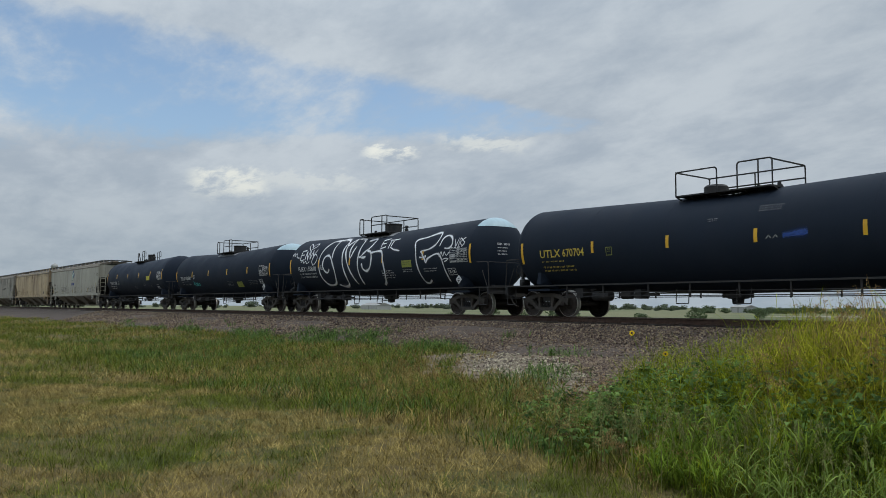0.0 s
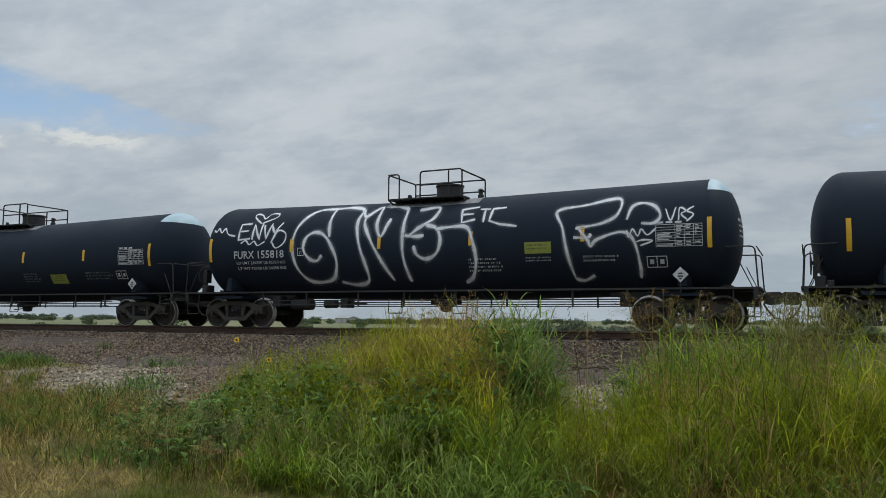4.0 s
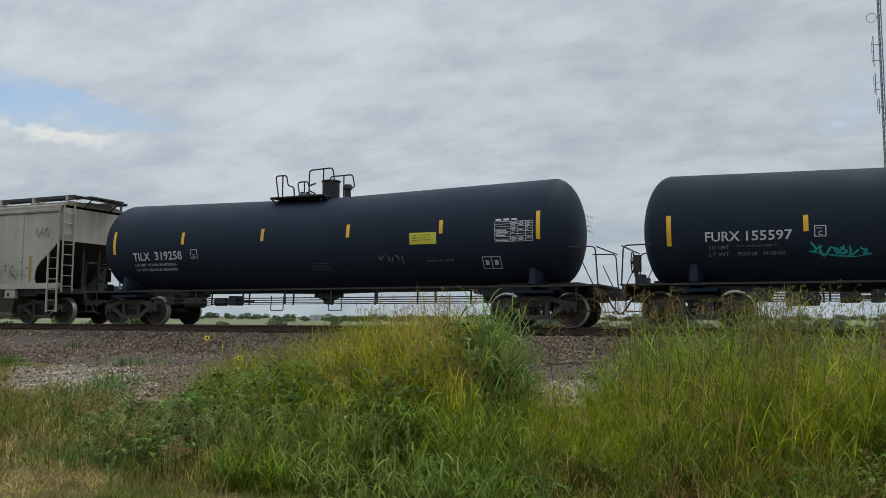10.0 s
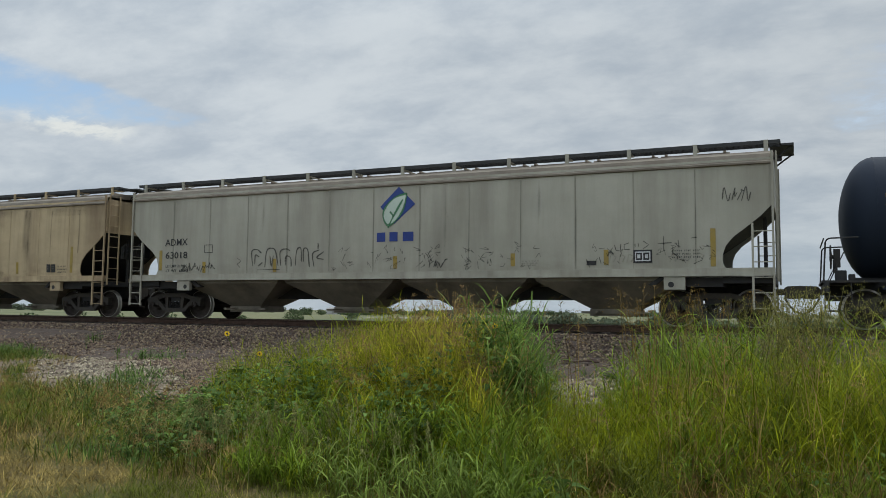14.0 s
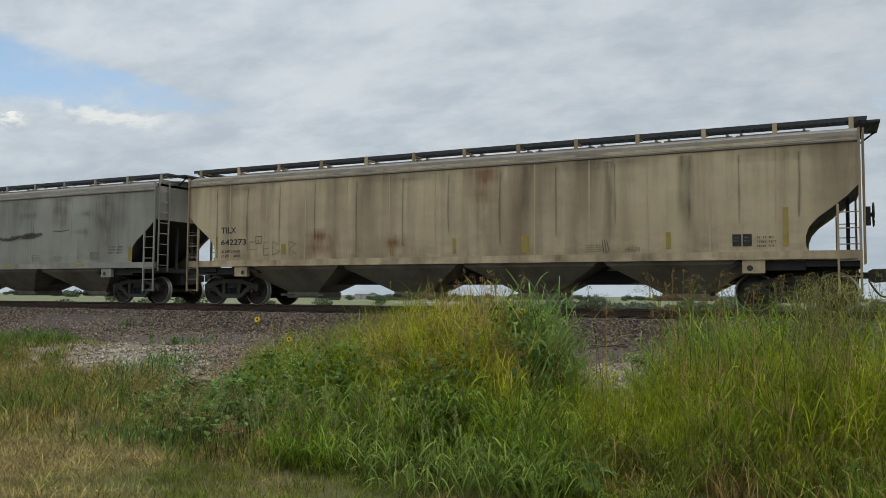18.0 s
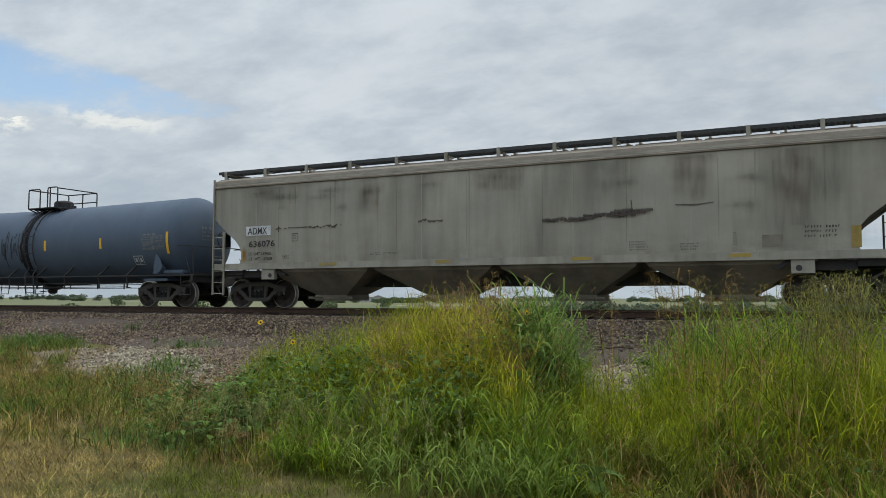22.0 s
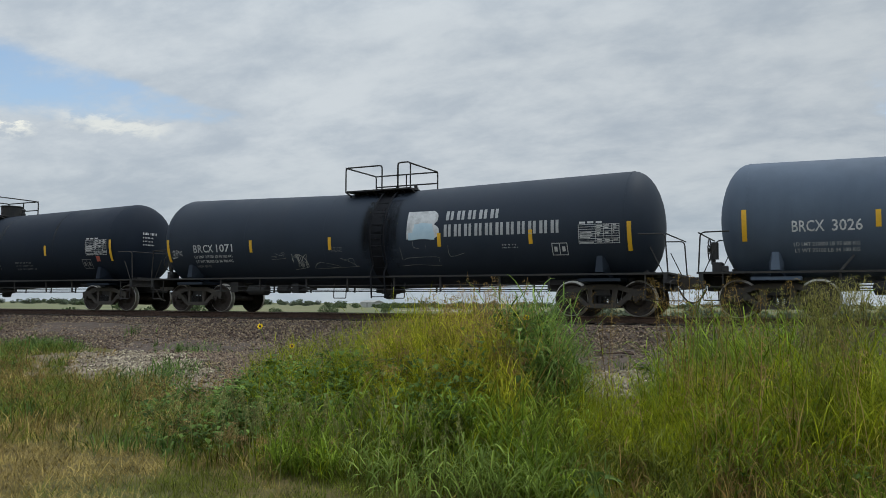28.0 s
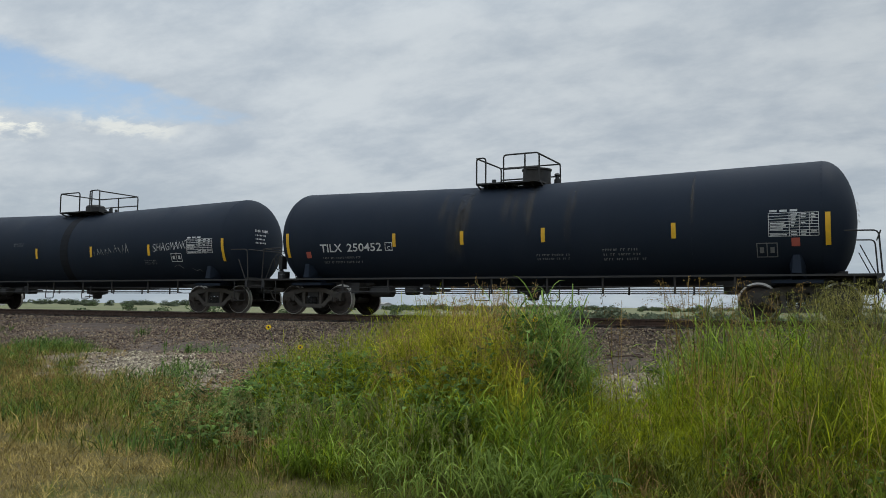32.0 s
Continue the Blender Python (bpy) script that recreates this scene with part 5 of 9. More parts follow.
for k in range(2):
    spray("tag", sd, [[(1.78 + 0.2 * k, 2.20), (1.86 + 0.2 * k, 2.30), (1.92 + 0.2 * k, 2.22)]], 0.03, c1, M["tagspray"], "pale sprayed stroke", curve=False)

c2, sd = tank_car(-31.66, "black tank car covered in white sprayed lettering", M["black"], STR, cap=True, hi=2.46, sag=0.14, stripe_z=2.50)
letters("car_number", sd, "FURX", -6.70, 2.14, 0.24, 0.78, c2, M["white"])
letters("car_number", sd, "155818", -5.78, 2.14, 0.24, 0.98, c2, M["white"])
letters("stencil", sd, "LD LMT 210300 LB 95350 KG", -6.62, 1.97, 0.085, 1.85, c2, M["white"])
letters("stencil", sd, "LT WT 75700 LB 34350 KG", -6.60, 1.80, 0.085, 1.83, c2, M["white"])
outline("stencil_box", sd, -4.30, -4.07, 2.18, 2.42, c2, M["white"])
letters("stencil", sd, "C", -4.23, 2.22, 0.09, 0.08, c2, M["white"])
G = [[(-3.43, 2.18), (-3.62, 2.02), (-3.89, 2.09), (-4.08, 2.37), (-4.0, 2.73), (-3.71, 2.88), (-3.38, 2.77), (-3.11, 2.46), (-2.93, 1.98), (-3.11, 1.52), (-3.59, 1.39), (-4.07, 1.47), (-4.39, 1.89), (-4.49, 2.6), (-4.33, 3.2), (-3.92, 3.6), (-3.26, 3.64)],
     [(-3.3, 3.61), (-3.28, 3.16), (-3.18, 2.71)], [(-3.26, 3.63), (-2.78, 3.66), (-2.3, 3.53), (-2.31, 3.12), (-2.13, 2.4), (-1.96, 1.86), (-1.96, 1.42), (-2.38, 1.3), (-2.91, 1.39)],
     [(-2.08, 3.27), (-2.04, 3.04), (-1.79, 2.6), (-1.47, 2.05), (-1.1, 1.4)], [(-2.27, 3.54), (-2.08, 3.3), (-1.69, 3.6), (-1.63, 3.02), (-1.43, 2.66), (-1.22, 3.2)], [(-1.49, 3.61), (-1.03, 3.57), (-0.78, 3.44), (-0.74, 2.92), (-0.7, 2.1), (-0.56, 1.37)],
     [(-0.66, 2.66), (-0.31, 2.62), (-0.05, 2.64)], [(-0.38, 3.42), (0.22, 3.47), (0.19, 3.17), (-0.06, 2.98), (-0.31, 2.82), (-0.53, 2.63)], [(-0.06, 2.96), (0.33, 2.82), (0.47, 2.47), (0.35, 2.13), (0.04, 1.98), (-0.25, 2.1), (-0.36, 2.36)],
     [(0.3, 2.8), (0.77, 2.85), (1.24, 2.82), (1.44, 2.44), (1.53, 1.93), (1.39, 1.5), (1.12, 1.32)]]
spray("graffiti", sd, G, 0.075, c2, M["spray"], "large white sprayed outline letters")
spray("graffiti", sd, [[(-6.18, 3.26), (-6.58, 3.25), (-6.56, 2.74), (-6.12, 2.77)], [(-6.57, 3.01), (-6.22, 3.03)], [(-6.03, 2.73), (-6.05, 3.23), (-5.75, 2.73), (-5.75, 3.25)], [(-5.67, 3.2), (-5.5, 2.74), (-5.38, 3.24)], [(-5.37, 3.16), (-5.22, 2.92), (-4.99, 3.25)],
                       [(-5.1, 3.05), (-5.29, 2.6)]], 0.05, c2, M["spray"], "white sprayed word", curve=False)
spray("graffiti", sd, [[(-5.83, 3.25), (-6.2, 3.48), (-6.22, 3.6), (-5.98, 3.55), (-5.78, 3.42), (-5.65, 3.58), (-5.38, 3.57), (-5.37, 3.44), (-5.83, 3.25)], [(-7.6, 3.1), (-7.5, 3.03), (-7.43, 3.15), (-7.28, 3.0), (-7.18, 3.14), (-7.0, 2.94), (-6.71, 2.87)],
                       [(-6.45, 2.62), (-6.27, 2.71), (-6.11, 2.58), (-5.94, 2.68), (-5.79, 2.54), (-5.53, 2.66)], [(-5.24, 2.77), (-5.05, 2.99), (-4.78, 2.87), (-4.8, 2.61), (-5.09, 2.44), (-5.26, 2.62)]], 0.036, c2, M["spray"], "white sprayed heart and scrawl")
spray("graffiti", sd, [[(1.49, 3.42), (0.99, 3.36), (1.06, 2.97), (1.46, 3.04)], [(1.02, 3.2), (1.38, 3.21)], [(1.54, 3.34), (1.85, 3.33)], [(1.7, 3.33), (1.71, 2.94)], [(2.31, 3.35), (1.93, 3.33), (1.88, 2.98), (2.19, 2.87), (2.7, 2.79)]], 0.05, c2, M["spray"], "white sprayed letters", curve=False)
spray("graffiti", sd, [[(4.23, 1.38), (4.11, 1.89), (3.97, 2.67), (3.8, 3.15), (4.53, 3.28), (5.40, 3.42), (5.40, 3.0), (5.02, 2.77), (4.47, 2.68), (4.31, 2.65)], [(4.26, 2.42), (4.64, 2.41), (4.72, 2.51)], [(4.39, 2.65), (4.64, 2.33), (4.71, 2.18), (4.88, 2.35), (5.51, 2.52), (5.81, 2.28), (5.93, 1.7), (5.91, 1.37)],
                       [(4.23, 1.38), (4.46, 1.34), (4.75, 1.46)], [(5.63, 2.82), (5.76, 3.17), (6.05, 3.25), (6.34, 3.13), (6.46, 2.88), (6.3, 2.71), (5.99, 2.72)]], 0.06, c2, M["spray"], "white sprayed outline letters")
spray("graffiti", sd, [[(6.58, 3.07), (6.71, 2.76), (6.83, 3.1)], [(6.9, 2.75), (6.92, 3.07), (7.07, 2.99), (6.96, 2.91), (7.12, 2.75)], [(7.26, 3.1), (7.1, 2.99), (7.25, 2.89), (7.09, 2.72)], [(5.63, 2.56), (5.69, 2.38), (5.78, 2.58), (5.91, 2.4), (6.0, 2.57), (6.15, 2.42), (6.36, 2.58)],
                       [(5.84, 2.25), (6.04, 2.3), (6.27, 2.27), (5.96, 2.16)]], 0.032, c2, M["spray"], "white sprayed scrawl")
panel("placard", sd, 2.93, 3.66, 2.04, 2.34, c2, M["lime"], "yellow-green placard")
bars("placard_text", sd, 3.0, 3.6, 2.10, 2.28, 2, c2, M["ink"], "", 3, 4, 0.009)
bars("stencil", sd, 1.3, 2.3, 1.55, 1.95, 4, c2, M["white"], "", 6, 3)
bars("stencil", sd, 2.95, 3.7, 1.80, 1.95, 2, c2, M["white"], "", 7, 3)
bars("stencil", sd, 4.5, 5.5, 1.75, 1.95, 2, c2, M["white"], "", 8, 3)
table("stencil_table", sd, 6.35, 7.45, 2.12, 2.66, c2, M["white"])
outline("stencil_box", sd, 6.1, 6.6, 1.62, 1.90, c2, M["white"], cross=True)

c3, sd = tank_car(-49.56, "black tank car with white stencilling and a teal tag", M["black"], [-7.5, -4.45, -1.54, 1.54, 4.60, 7.64], cap=True, hi=2.46, sag=0.17, stripe_z=2.44, longer=(0.0, 0.10))
letters("car_number", sd, "FURX", -6.66, 2.08, 0.23, 0.78, c3, M["white"])
letters("car_number", sd, "155597", -5.74, 2.08, 0.23, 1.0, c3, M["white"])
letters("stencil", sd, "LT WT", -6.58, 1.74, 0.085, 0.46, c3, M["dimwhite"])
letters("stencil", sd, "75200 LB    34100 KG", -5.95, 1.74, 0.085, 1.05, c3, M["dimwhite"])
letters("stencil", sd, "LD LMT", -6.58, 1.90, 0.085, 0.46, c3, M["dimwhite"])
bars("stencil", sd, -5.95, -4.9, 1.89, 1.98, 1, c3, M["dimwhite"], "", 9, 4)
outline("stencil_box", sd, -4.28, -4.03, 2.12, 2.38, c3, M["white"])
letters("stencil", sd, "C", -4.20, 2.15, 0.10, 0.09, c3, M["white"])
bars("stencil", sd, -4.23, -4.08, 2.27, 2.33, 1, c3, M["white"], "", 46, 1)
rnd = random.Random(21)
for k in range(6):
    a = -4.38 + 0.19 * k
    spray("tag", sd, [[(a + rnd.uniform(0, 0.10), 1.98 - 0.02 * k + rnd.uniform(-0.06, 0.05)), (a + rnd.uniform(0.02, 0.20), 1.84 - 0.02 * k + rnd.uniform(-0.05, 0.05)), (a + rnd.uniform(0.0, 0.20), 1.74 - 0.01 * k + rnd.uniform(-0.05, 0.05)), (a + rnd.uniform(0.12, 0.26), 1.92 - 0.02 * k + rnd.uniform(-0.06, 0.05))]], 0.055, c3, M["teal"], "teal sprayed tag")
spray("tag", sd, [[(-4.40, 1.80), (-3.9, 1.70), (-3.45, 1.66), (-3.12, 1.72)]], 0.035, c3, M["teal"], "teal sprayed tag")
table("stencil_table", sd, 6.25, 7.38, 2.08, 2.58, c3, M["white"])
outline("stencil_box", sd, 6.05, 6.52, 1.60, 1.88, c3, M["white"], cross=True)
panel("placard", sd, 2.87, 3.66, 1.48, 1.80, c3, M["lime"], "dull yellow-green placard")
bars("placard_text", sd, 2.93, 3.60, 1.53, 1.75, 3, c3, M["ink"], "", 13, 4, 0.009)
bars("stencil", sd, 1.5, 2.4, 1.5, 1.85, 4, c3, M["dimwhite"], "", 10, 3)
bars("stencil", sd, 4.6, 5.9, 1.55, 1.85, 3, c3, M["dimwhite"], "", 11, 4)

c4, sd = tank_car(-67.51, "clean blue-black tank car with white lettering", M["blueblack"], [-7.33, -4.5, -1.48, 1.48, 4.4, 7.15], hi=2.61, sag=0.15, stripe_z=2.74, style="hoops", plat=(-1.62, 0.3), longer=(0.0, -0.24))
letters("car_number", sd, "TILX", -6.56, 2.08, 0.25, 0.70, c4, M["white"])
letters("car_number", sd, "319258", -5.65, 2.08, 0.27, 1.10, c4, M["white"])
letters("stencil", sd, "LD LMT 197800LB 89700KG", -6.54, 1.90, 0.08, 1.70, c4, M["white"])
letters("stencil", sd, "LT WT 65200LB 29600KG", -6.54, 1.75, 0.08, 1.70, c4, M["white"])
outline("stencil_box", sd, -4.2, -3.93, 2.10, 2.38, c4, M["white"])
letters("stencil", sd, "C", -4.12, 2.14, 0.10, 0.10, c4, M["white"])
table("stencil_table", sd, 5.96, 7.0, 2.27, 2.80, c4, M["white"])
panel("placard", sd, 3.45, 4.26, 2.28, 2.60, c4, M["placardyellow"], "bright yellow placard")
bars("placard_text", sd, 3.52, 4.2, 2.34, 2.54, 3, c4, M["ink"], "", 12, 4, 0.009)
outline("stencil_box", sd, 5.54, 6.06, 1.58, 1.90, c4, M["white"], cross=True)
bars("stencil", sd, 0.2, 0.9, 1.6, 1.85, 3, c4, M["dimwhite"], "", 13, 3)
bars("stencil", sd, 3.9, 4.8, 1.75, 1.85, 1, c4, M["dimwhite"], "", 14, 3)
rnd = random.Random(77)
spray("tag", sd, [[(2.45 + 0.10 * i + rnd.uniform(0, 0.08), 1.9 + rnd.uniform(-0.12, 0.14)) for _ in range(3)] for i in range(8)], 0.016, c4, M["tagspray"], "small white scrawled tag")

c5, sd = hopper_car(-87.05, "light grey covered hopper car with a blue leaf emblem", M["grey_a"])
letters("car_number", sd, "ADMX", -8.43, 2.34, 0.22, 0.98, c5, M["ink"])
letters("car_number", sd, "63018", -8.40, 1.92, 0.22, 0.95, c5, M["ink"])
outline("stencil_box", sd, -6.8, -6.47, 2.08, 2.34, c5, M["ink"], 0.015)
letters("stencil", sd, "LD LMT 217000", -8.38, 1.64, 0.085, 0.92, c5, M["ink"])
letters("stencil", sd, "LT  WT   69000", -8.36, 1.49, 0.085, 0.90, c5, M["ink"])
bm = bmesh.new()
edge = [(-0.50, 3.27), (0.08, 3.82), (0.60, 3.31), (-0.04, 2.76)]
grid = [[bm.verts.new(sd.at(*[(edge[0][q] * (1 - u) + edge[1][q] * u) * (1 - w) + (edge[3][q] * (1 - u) + edge[2][q] * u) * w for q in (0, 1)], 0.0012)) for u in np.linspace(0, 1, 9)] for w in np.linspace(0, 1, 9)]
for p, q in zip(grid, grid[1:]):
    for k in range(8):
        bm.faces.new((p[k], p[k + 1], q[k + 1], q[k]))
bmesh.ops.recalc_face_normals(bm, faces=bm.faces)
part("emblem", bm, M["navy"], c5, "blue diamond emblem")
leafpts = smooth_line([(0.34, 3.62), (-0.02, 3.52), (-0.32, 3.26), (-0.40, 2.98), (-0.22, 2.72), (0.06, 2.90), (0.26, 3.22), (0.34, 3.62)], 4)
bm = bmesh.new()
mid = bm.verts.new(sd.at(-0.03, 3.15, 0.0075))
ring = [bm.verts.new(sd.at(p.x, p.y, 0.0055)) for p in leafpts[:-1]]
for k in range(len(ring)):
    bm.faces.new((ring[k], ring[(k + 1) % len(ring)], mid))
bmesh.ops.recalc_face_normals(bm, faces=bm.faces)
part("emblem_leaf", bm, M["leafwhite"], c5, "pale leaf in the emblem")
spray("emblem_vein", sd, [[(-0.24, 2.66), (-0.02, 3.05), (0.22, 3.45)], [(-0.05, 2.98), (-0.18, 3.12)]], 0.06, c5, M["leafgreen"], "green rib of the leaf", curve=False)
spray("emblem_vein", sd, [[(0.34, 3.62), (0.26, 3.22), (0.06, 2.90), (-0.22, 2.72), (-0.40, 2.98), (-0.32, 3.26), (-0.02, 3.52), (0.34, 3.62)]], 0.055, c5, M["leafgreen"], "green edge of the leaf")
# company lettering as plain bars
bm = bmesh.new()
for x, w in ((-0.64, 0.36), (-0.22, 0.34), (0.20, 0.40)):
    plate(bm, sd, x + 0.04, x + w - 0.04, 2.27, 2.53, 0.005, 1, 1)
part("company_lettering", bm, M["navy"], c5, "dark blue lettering bars")
panel("label", sd, 6.62, 7.08, 1.56, 1.88, c5, M["ink"], "black and white label")
outline("label_border", sd, 6.66, 7.04, 1.60, 1.84, c5, M["white"], 0.03, "", True, 0.012)
for x, z0, z1 in ((8.5, 1.45, 2.36), (3.48, 1.52, 1.86), (5.95, 1.52, 1.90), (-0.0, 1.5, 1.85), (-4.1, 1.45, 1.85), (-6.8, 1.45, 1.8), (-8.6, 1.55, 2.2)):
    panel("reflector", sd, x - 0.06, x + 0.06, z0, z1, c5, M["oldyellow"], "faded yellow reflector strip", 0.004)
for k, (a, z, n, hh) in enumerate(((-7.7, 1.62, 9, 0.16), (8.75, 3.15, 4, 0.22), (1.0, 1.66, 4, 0.16))):
    rnd = random.Random(50 + k)
    spray("tag", sd, [[(a + 0.15 * i + rnd.uniform(-0.05, 0.05), z + rnd.uniform(-hh, 0.0)), (a + 0.15 * i + rnd.uniform(0, 0.12), z + rnd.uniform(0.0, hh)), (a + 0.15 * i + 0.1, z + rnd.uniform(-hh, 0.1)), (a + 0.15 * i + 0.16, z + rnd.uniform(-0.05, 0.1))] for i in range(n)],
          0.026, c5, M["darkspray"], "faint dark sprayed scrawl")
for k, (a, b, n) in enumerate(((-2.3, -1.3, 10), (-1.0, 0.3, 16), (0.6, 1.4, 18), (2.0, 2.9, 20), (3.1, 4.3, 10), (5.5, 6.3, 12), (7.2, 8.5, 20))):
    rnd = random.Random(90 + k)
    spots = [(rnd.uniform(a, b), rnd.uniform(1.52, 2.08)) for _ in range(n)]
    spray("tag", sd, [[(x, z), (x + rnd.uniform(-0.10, 0.14), z + rnd.uniform(-0.12, 0.12)), (x + rnd.uniform(-0.14, 0.16), z + rnd.uniform(-0.12, 0.10))] for x, z in spots], 0.012, c5, M["darkspray"], "worn remains of dark sprayed scribbles")
# a row of sprayed outline shapes, low on the side
for x, w, st in ((-4.95, 0.42, [[(0.1, 0.1), (0.0, 0.9), (0.5, 1), (0.9, 0.8)], [(0.3, 0.2), (0.35, 0.7), (0.7, 0.6)], [(0.6, 0.1), (1.0, 0.3)]]), (-4.45, 0.48, [[(0, 0.05), (0.15, 0.9), (0.5, 1.05), (0.8, 0.9), (1.0, 0.1)], [(0.4, 0.65), (0.5, 0.1), (0.65, 0.66)]]),
                 (-3.90, 0.50, [[(0.05, 0.1), (0.0, 0.85), (0.4, 1.0), (0.7, 0.9)], [(0.35, 0.1), (0.4, 0.6), (0.75, 0.5), (0.8, 0.05)]]), (-3.35, 0.50, [[(0, 0.1), (0.1, 0.9), (0.4, 1), (0.45, 0.3)], [(0.6, 0.3), (0.6, 0.95), (0.9, 0.9), (1.0, 0.0)]]),
                 (-2.78, 0.46, [[(0.2, 0.0), (0.1, 0.7), (0.6, 0.9)], [(0.9, 0.8), (0.4, 0.5), (0.9, 0.4)], [(0.5, 1.25), (0.5, 0.95)]])):
    spray("tag", sd, [[(x + a * w, 1.58 + c * 0.56) for a, c in q] for q in st], 0.040, c5, M["darkspray"], "dark sprayed outline")
spray("tag", sd, [[(-4.75, 1.52), (-4.2, 1.53), (-3.9, 1.52)], [(-5.5, 1.9), (-5.35, 1.8), (-5.5, 1.7), (-5.38, 1.6)]], 0.018, c5, M["darkspray"], "dark sprayed line", curve=False)
for st in ([[(5.98, 1.75), (6.12, 1.95)], [(5.98, 1.93), (6.14, 1.77)]], [[(6.16, 2.02), (6.20, 1.88), (6.30, 1.86), (6.32, 2.04)]], [[(6.52, 2.06), (6.40, 2.02), (6.40, 1.90), (6.54, 1.90)]], [[(6.66, 2.04), (6.67, 1.95)], [(6.74, 2.05), (6.75, 1.96)]],
           [[(6.86, 2.10), (7.0, 2.0), (6.86, 1.90)]], [[(7.36, 2.2), (7.36, 1.86)], [(7.22, 2.02), (7.55, 2.04)]], [[(7.7, 2.1), (7.72, 1.9)], [(8.0, 2.14), (8.14, 2.16)]]):
    spray("tag", sd, st, 0.024, c5, M["darkspray"], "dark sprayed letter", curve=False)
for x, w in ((6.02, 0.18), (6.26, 0.16), (6.46, 0.18), (7.5, 0.2), (7.8, 0.2), (8.1, 0.2)):
    spray("tag", sd, [[(x, 1.56), (x + w * 0.3, 1.78), (x + w, 1.72), (x + w * 0.6, 1.58)]], 0.03, c5, M["sootlight"], "faded tan sprayed letter", curve=False)
bars("stencil", sd, 7.55, 8.3, 1.62, 1.86, 3, c5, M["ink"], "", 44, 3)
bars("stencil", sd, 3.72, 4.25, 1.50, 1.66, 3, c5, M["hop"], "", 45, 3)
panel("label", sd, 5.45, 5.70, 1.52, 1.63, c5, M["ink"], "small black label")
for k in range(12):
    x = RIB0 + RIB_GAP * k
    spray("seam_dirt", sd, [[(x, 3.80), (x + 0.01, 2.8), (x, 1.42)]], 0.022 if k % 3 else 0.034, c5, M["sootstain"], "dark line of dirt along a rib")

c6, sd = hopper_car(-107.97, "tan rust-streaked covered hopper car", M["tan_b"], False)
letters("car_number", sd, "TILX", -8.45, 2.28, 0.20, 0.64, c6, M["ink"])
letters("car_number", sd, "642273", -8.45, 1.90, 0.19, 1.06, c6, M["ink"])
letters("stencil", sd, "LD LMT 216900", -8.45, 1.66, 0.085, 0.80, c6, M["ink"])
letters("stencil", sd, "LT WT     69100", -8.43, 1.51, 0.085, 0.80, c6, M["ink"])
letters("stencil", sd, "C", -6.94, 1.96, 0.09, 0.08, c6, M["ink"])
panel("reflector", sd, -8.66, -8.57, 1.50, 2.20, c6, M["oldyellow"], "faded yellow reflector strip", 0.004)
outline("stencil_box", sd, -7.02, -6.78, 1.93, 2.16, c6, M["ink"], 0.015)
for x, z0, z1, w in ((-5.93, 1.56, 1.9, 0.09), (-2.12, 1.5, 1.94, 0.05), (-0.12, 1.48, 1.92, 0.05), (1.96, 1.5, 1.94, 0.11), (5.66, 1.5, 1.92, 0.06), (8.30, 1.52, 2.42, 0.06)):
    panel("reflector", sd, x - w, x + w, z0, z1, c6, M["oldyellow"], "faded yellow reflector strip", 0.004)
bars("stencil", sd, 3.6, 4.1, 1.44, 1.64, 4, c6, M["ink"], "", 18, 2)
bars("stencil", sd, 4.6, 5.02, 1.44, 1.56, 3, c6, M["ink"], "", 51, 2)
bars("stencil", sd, 7.68, 8.20, 1.46, 1.76, 3, c6, M["ink"], "", 52, 2)
for xa in (7.14, 7.37):
    panel("stencil_panel", sd, xa, xa + 0.20, 1.54, 1.82, c6, M["ink"], "small black painted panel", 0.004)
    bars("stencil", sd, xa + 0.03, xa + 0.17, 1.60, 1.76, 2, c6, M["hop"], "", 53, 1, 0.010)
for k in range(3):
    spray("scuff", sd, [[(4.02 + 0.06 * k, 1.78 - 0.02 * k), (4.06 + 0.07 * k, 1.46)]], 0.022, c6, M["scuffed"], "thin dark scratch", curve=False)
def smears(car, sd, rows, material, label, seed):
    """Soft vertical runs of dirt down a hopper's side."""
    rnd = random.Random(seed)
    for xa, xb, za, zb, n, w in rows:
        for q in range(n):
            x, low = rnd.uniform(xa, xb), zb + rnd.uniform(0, 0.5) * (za - zb)
            spray("dirt_run", sd, [[(x, za), (x + 0.02, (za + low) / 2), (x, low)]], w * rnd.uniform(0.6, 1.3), car, material, label)


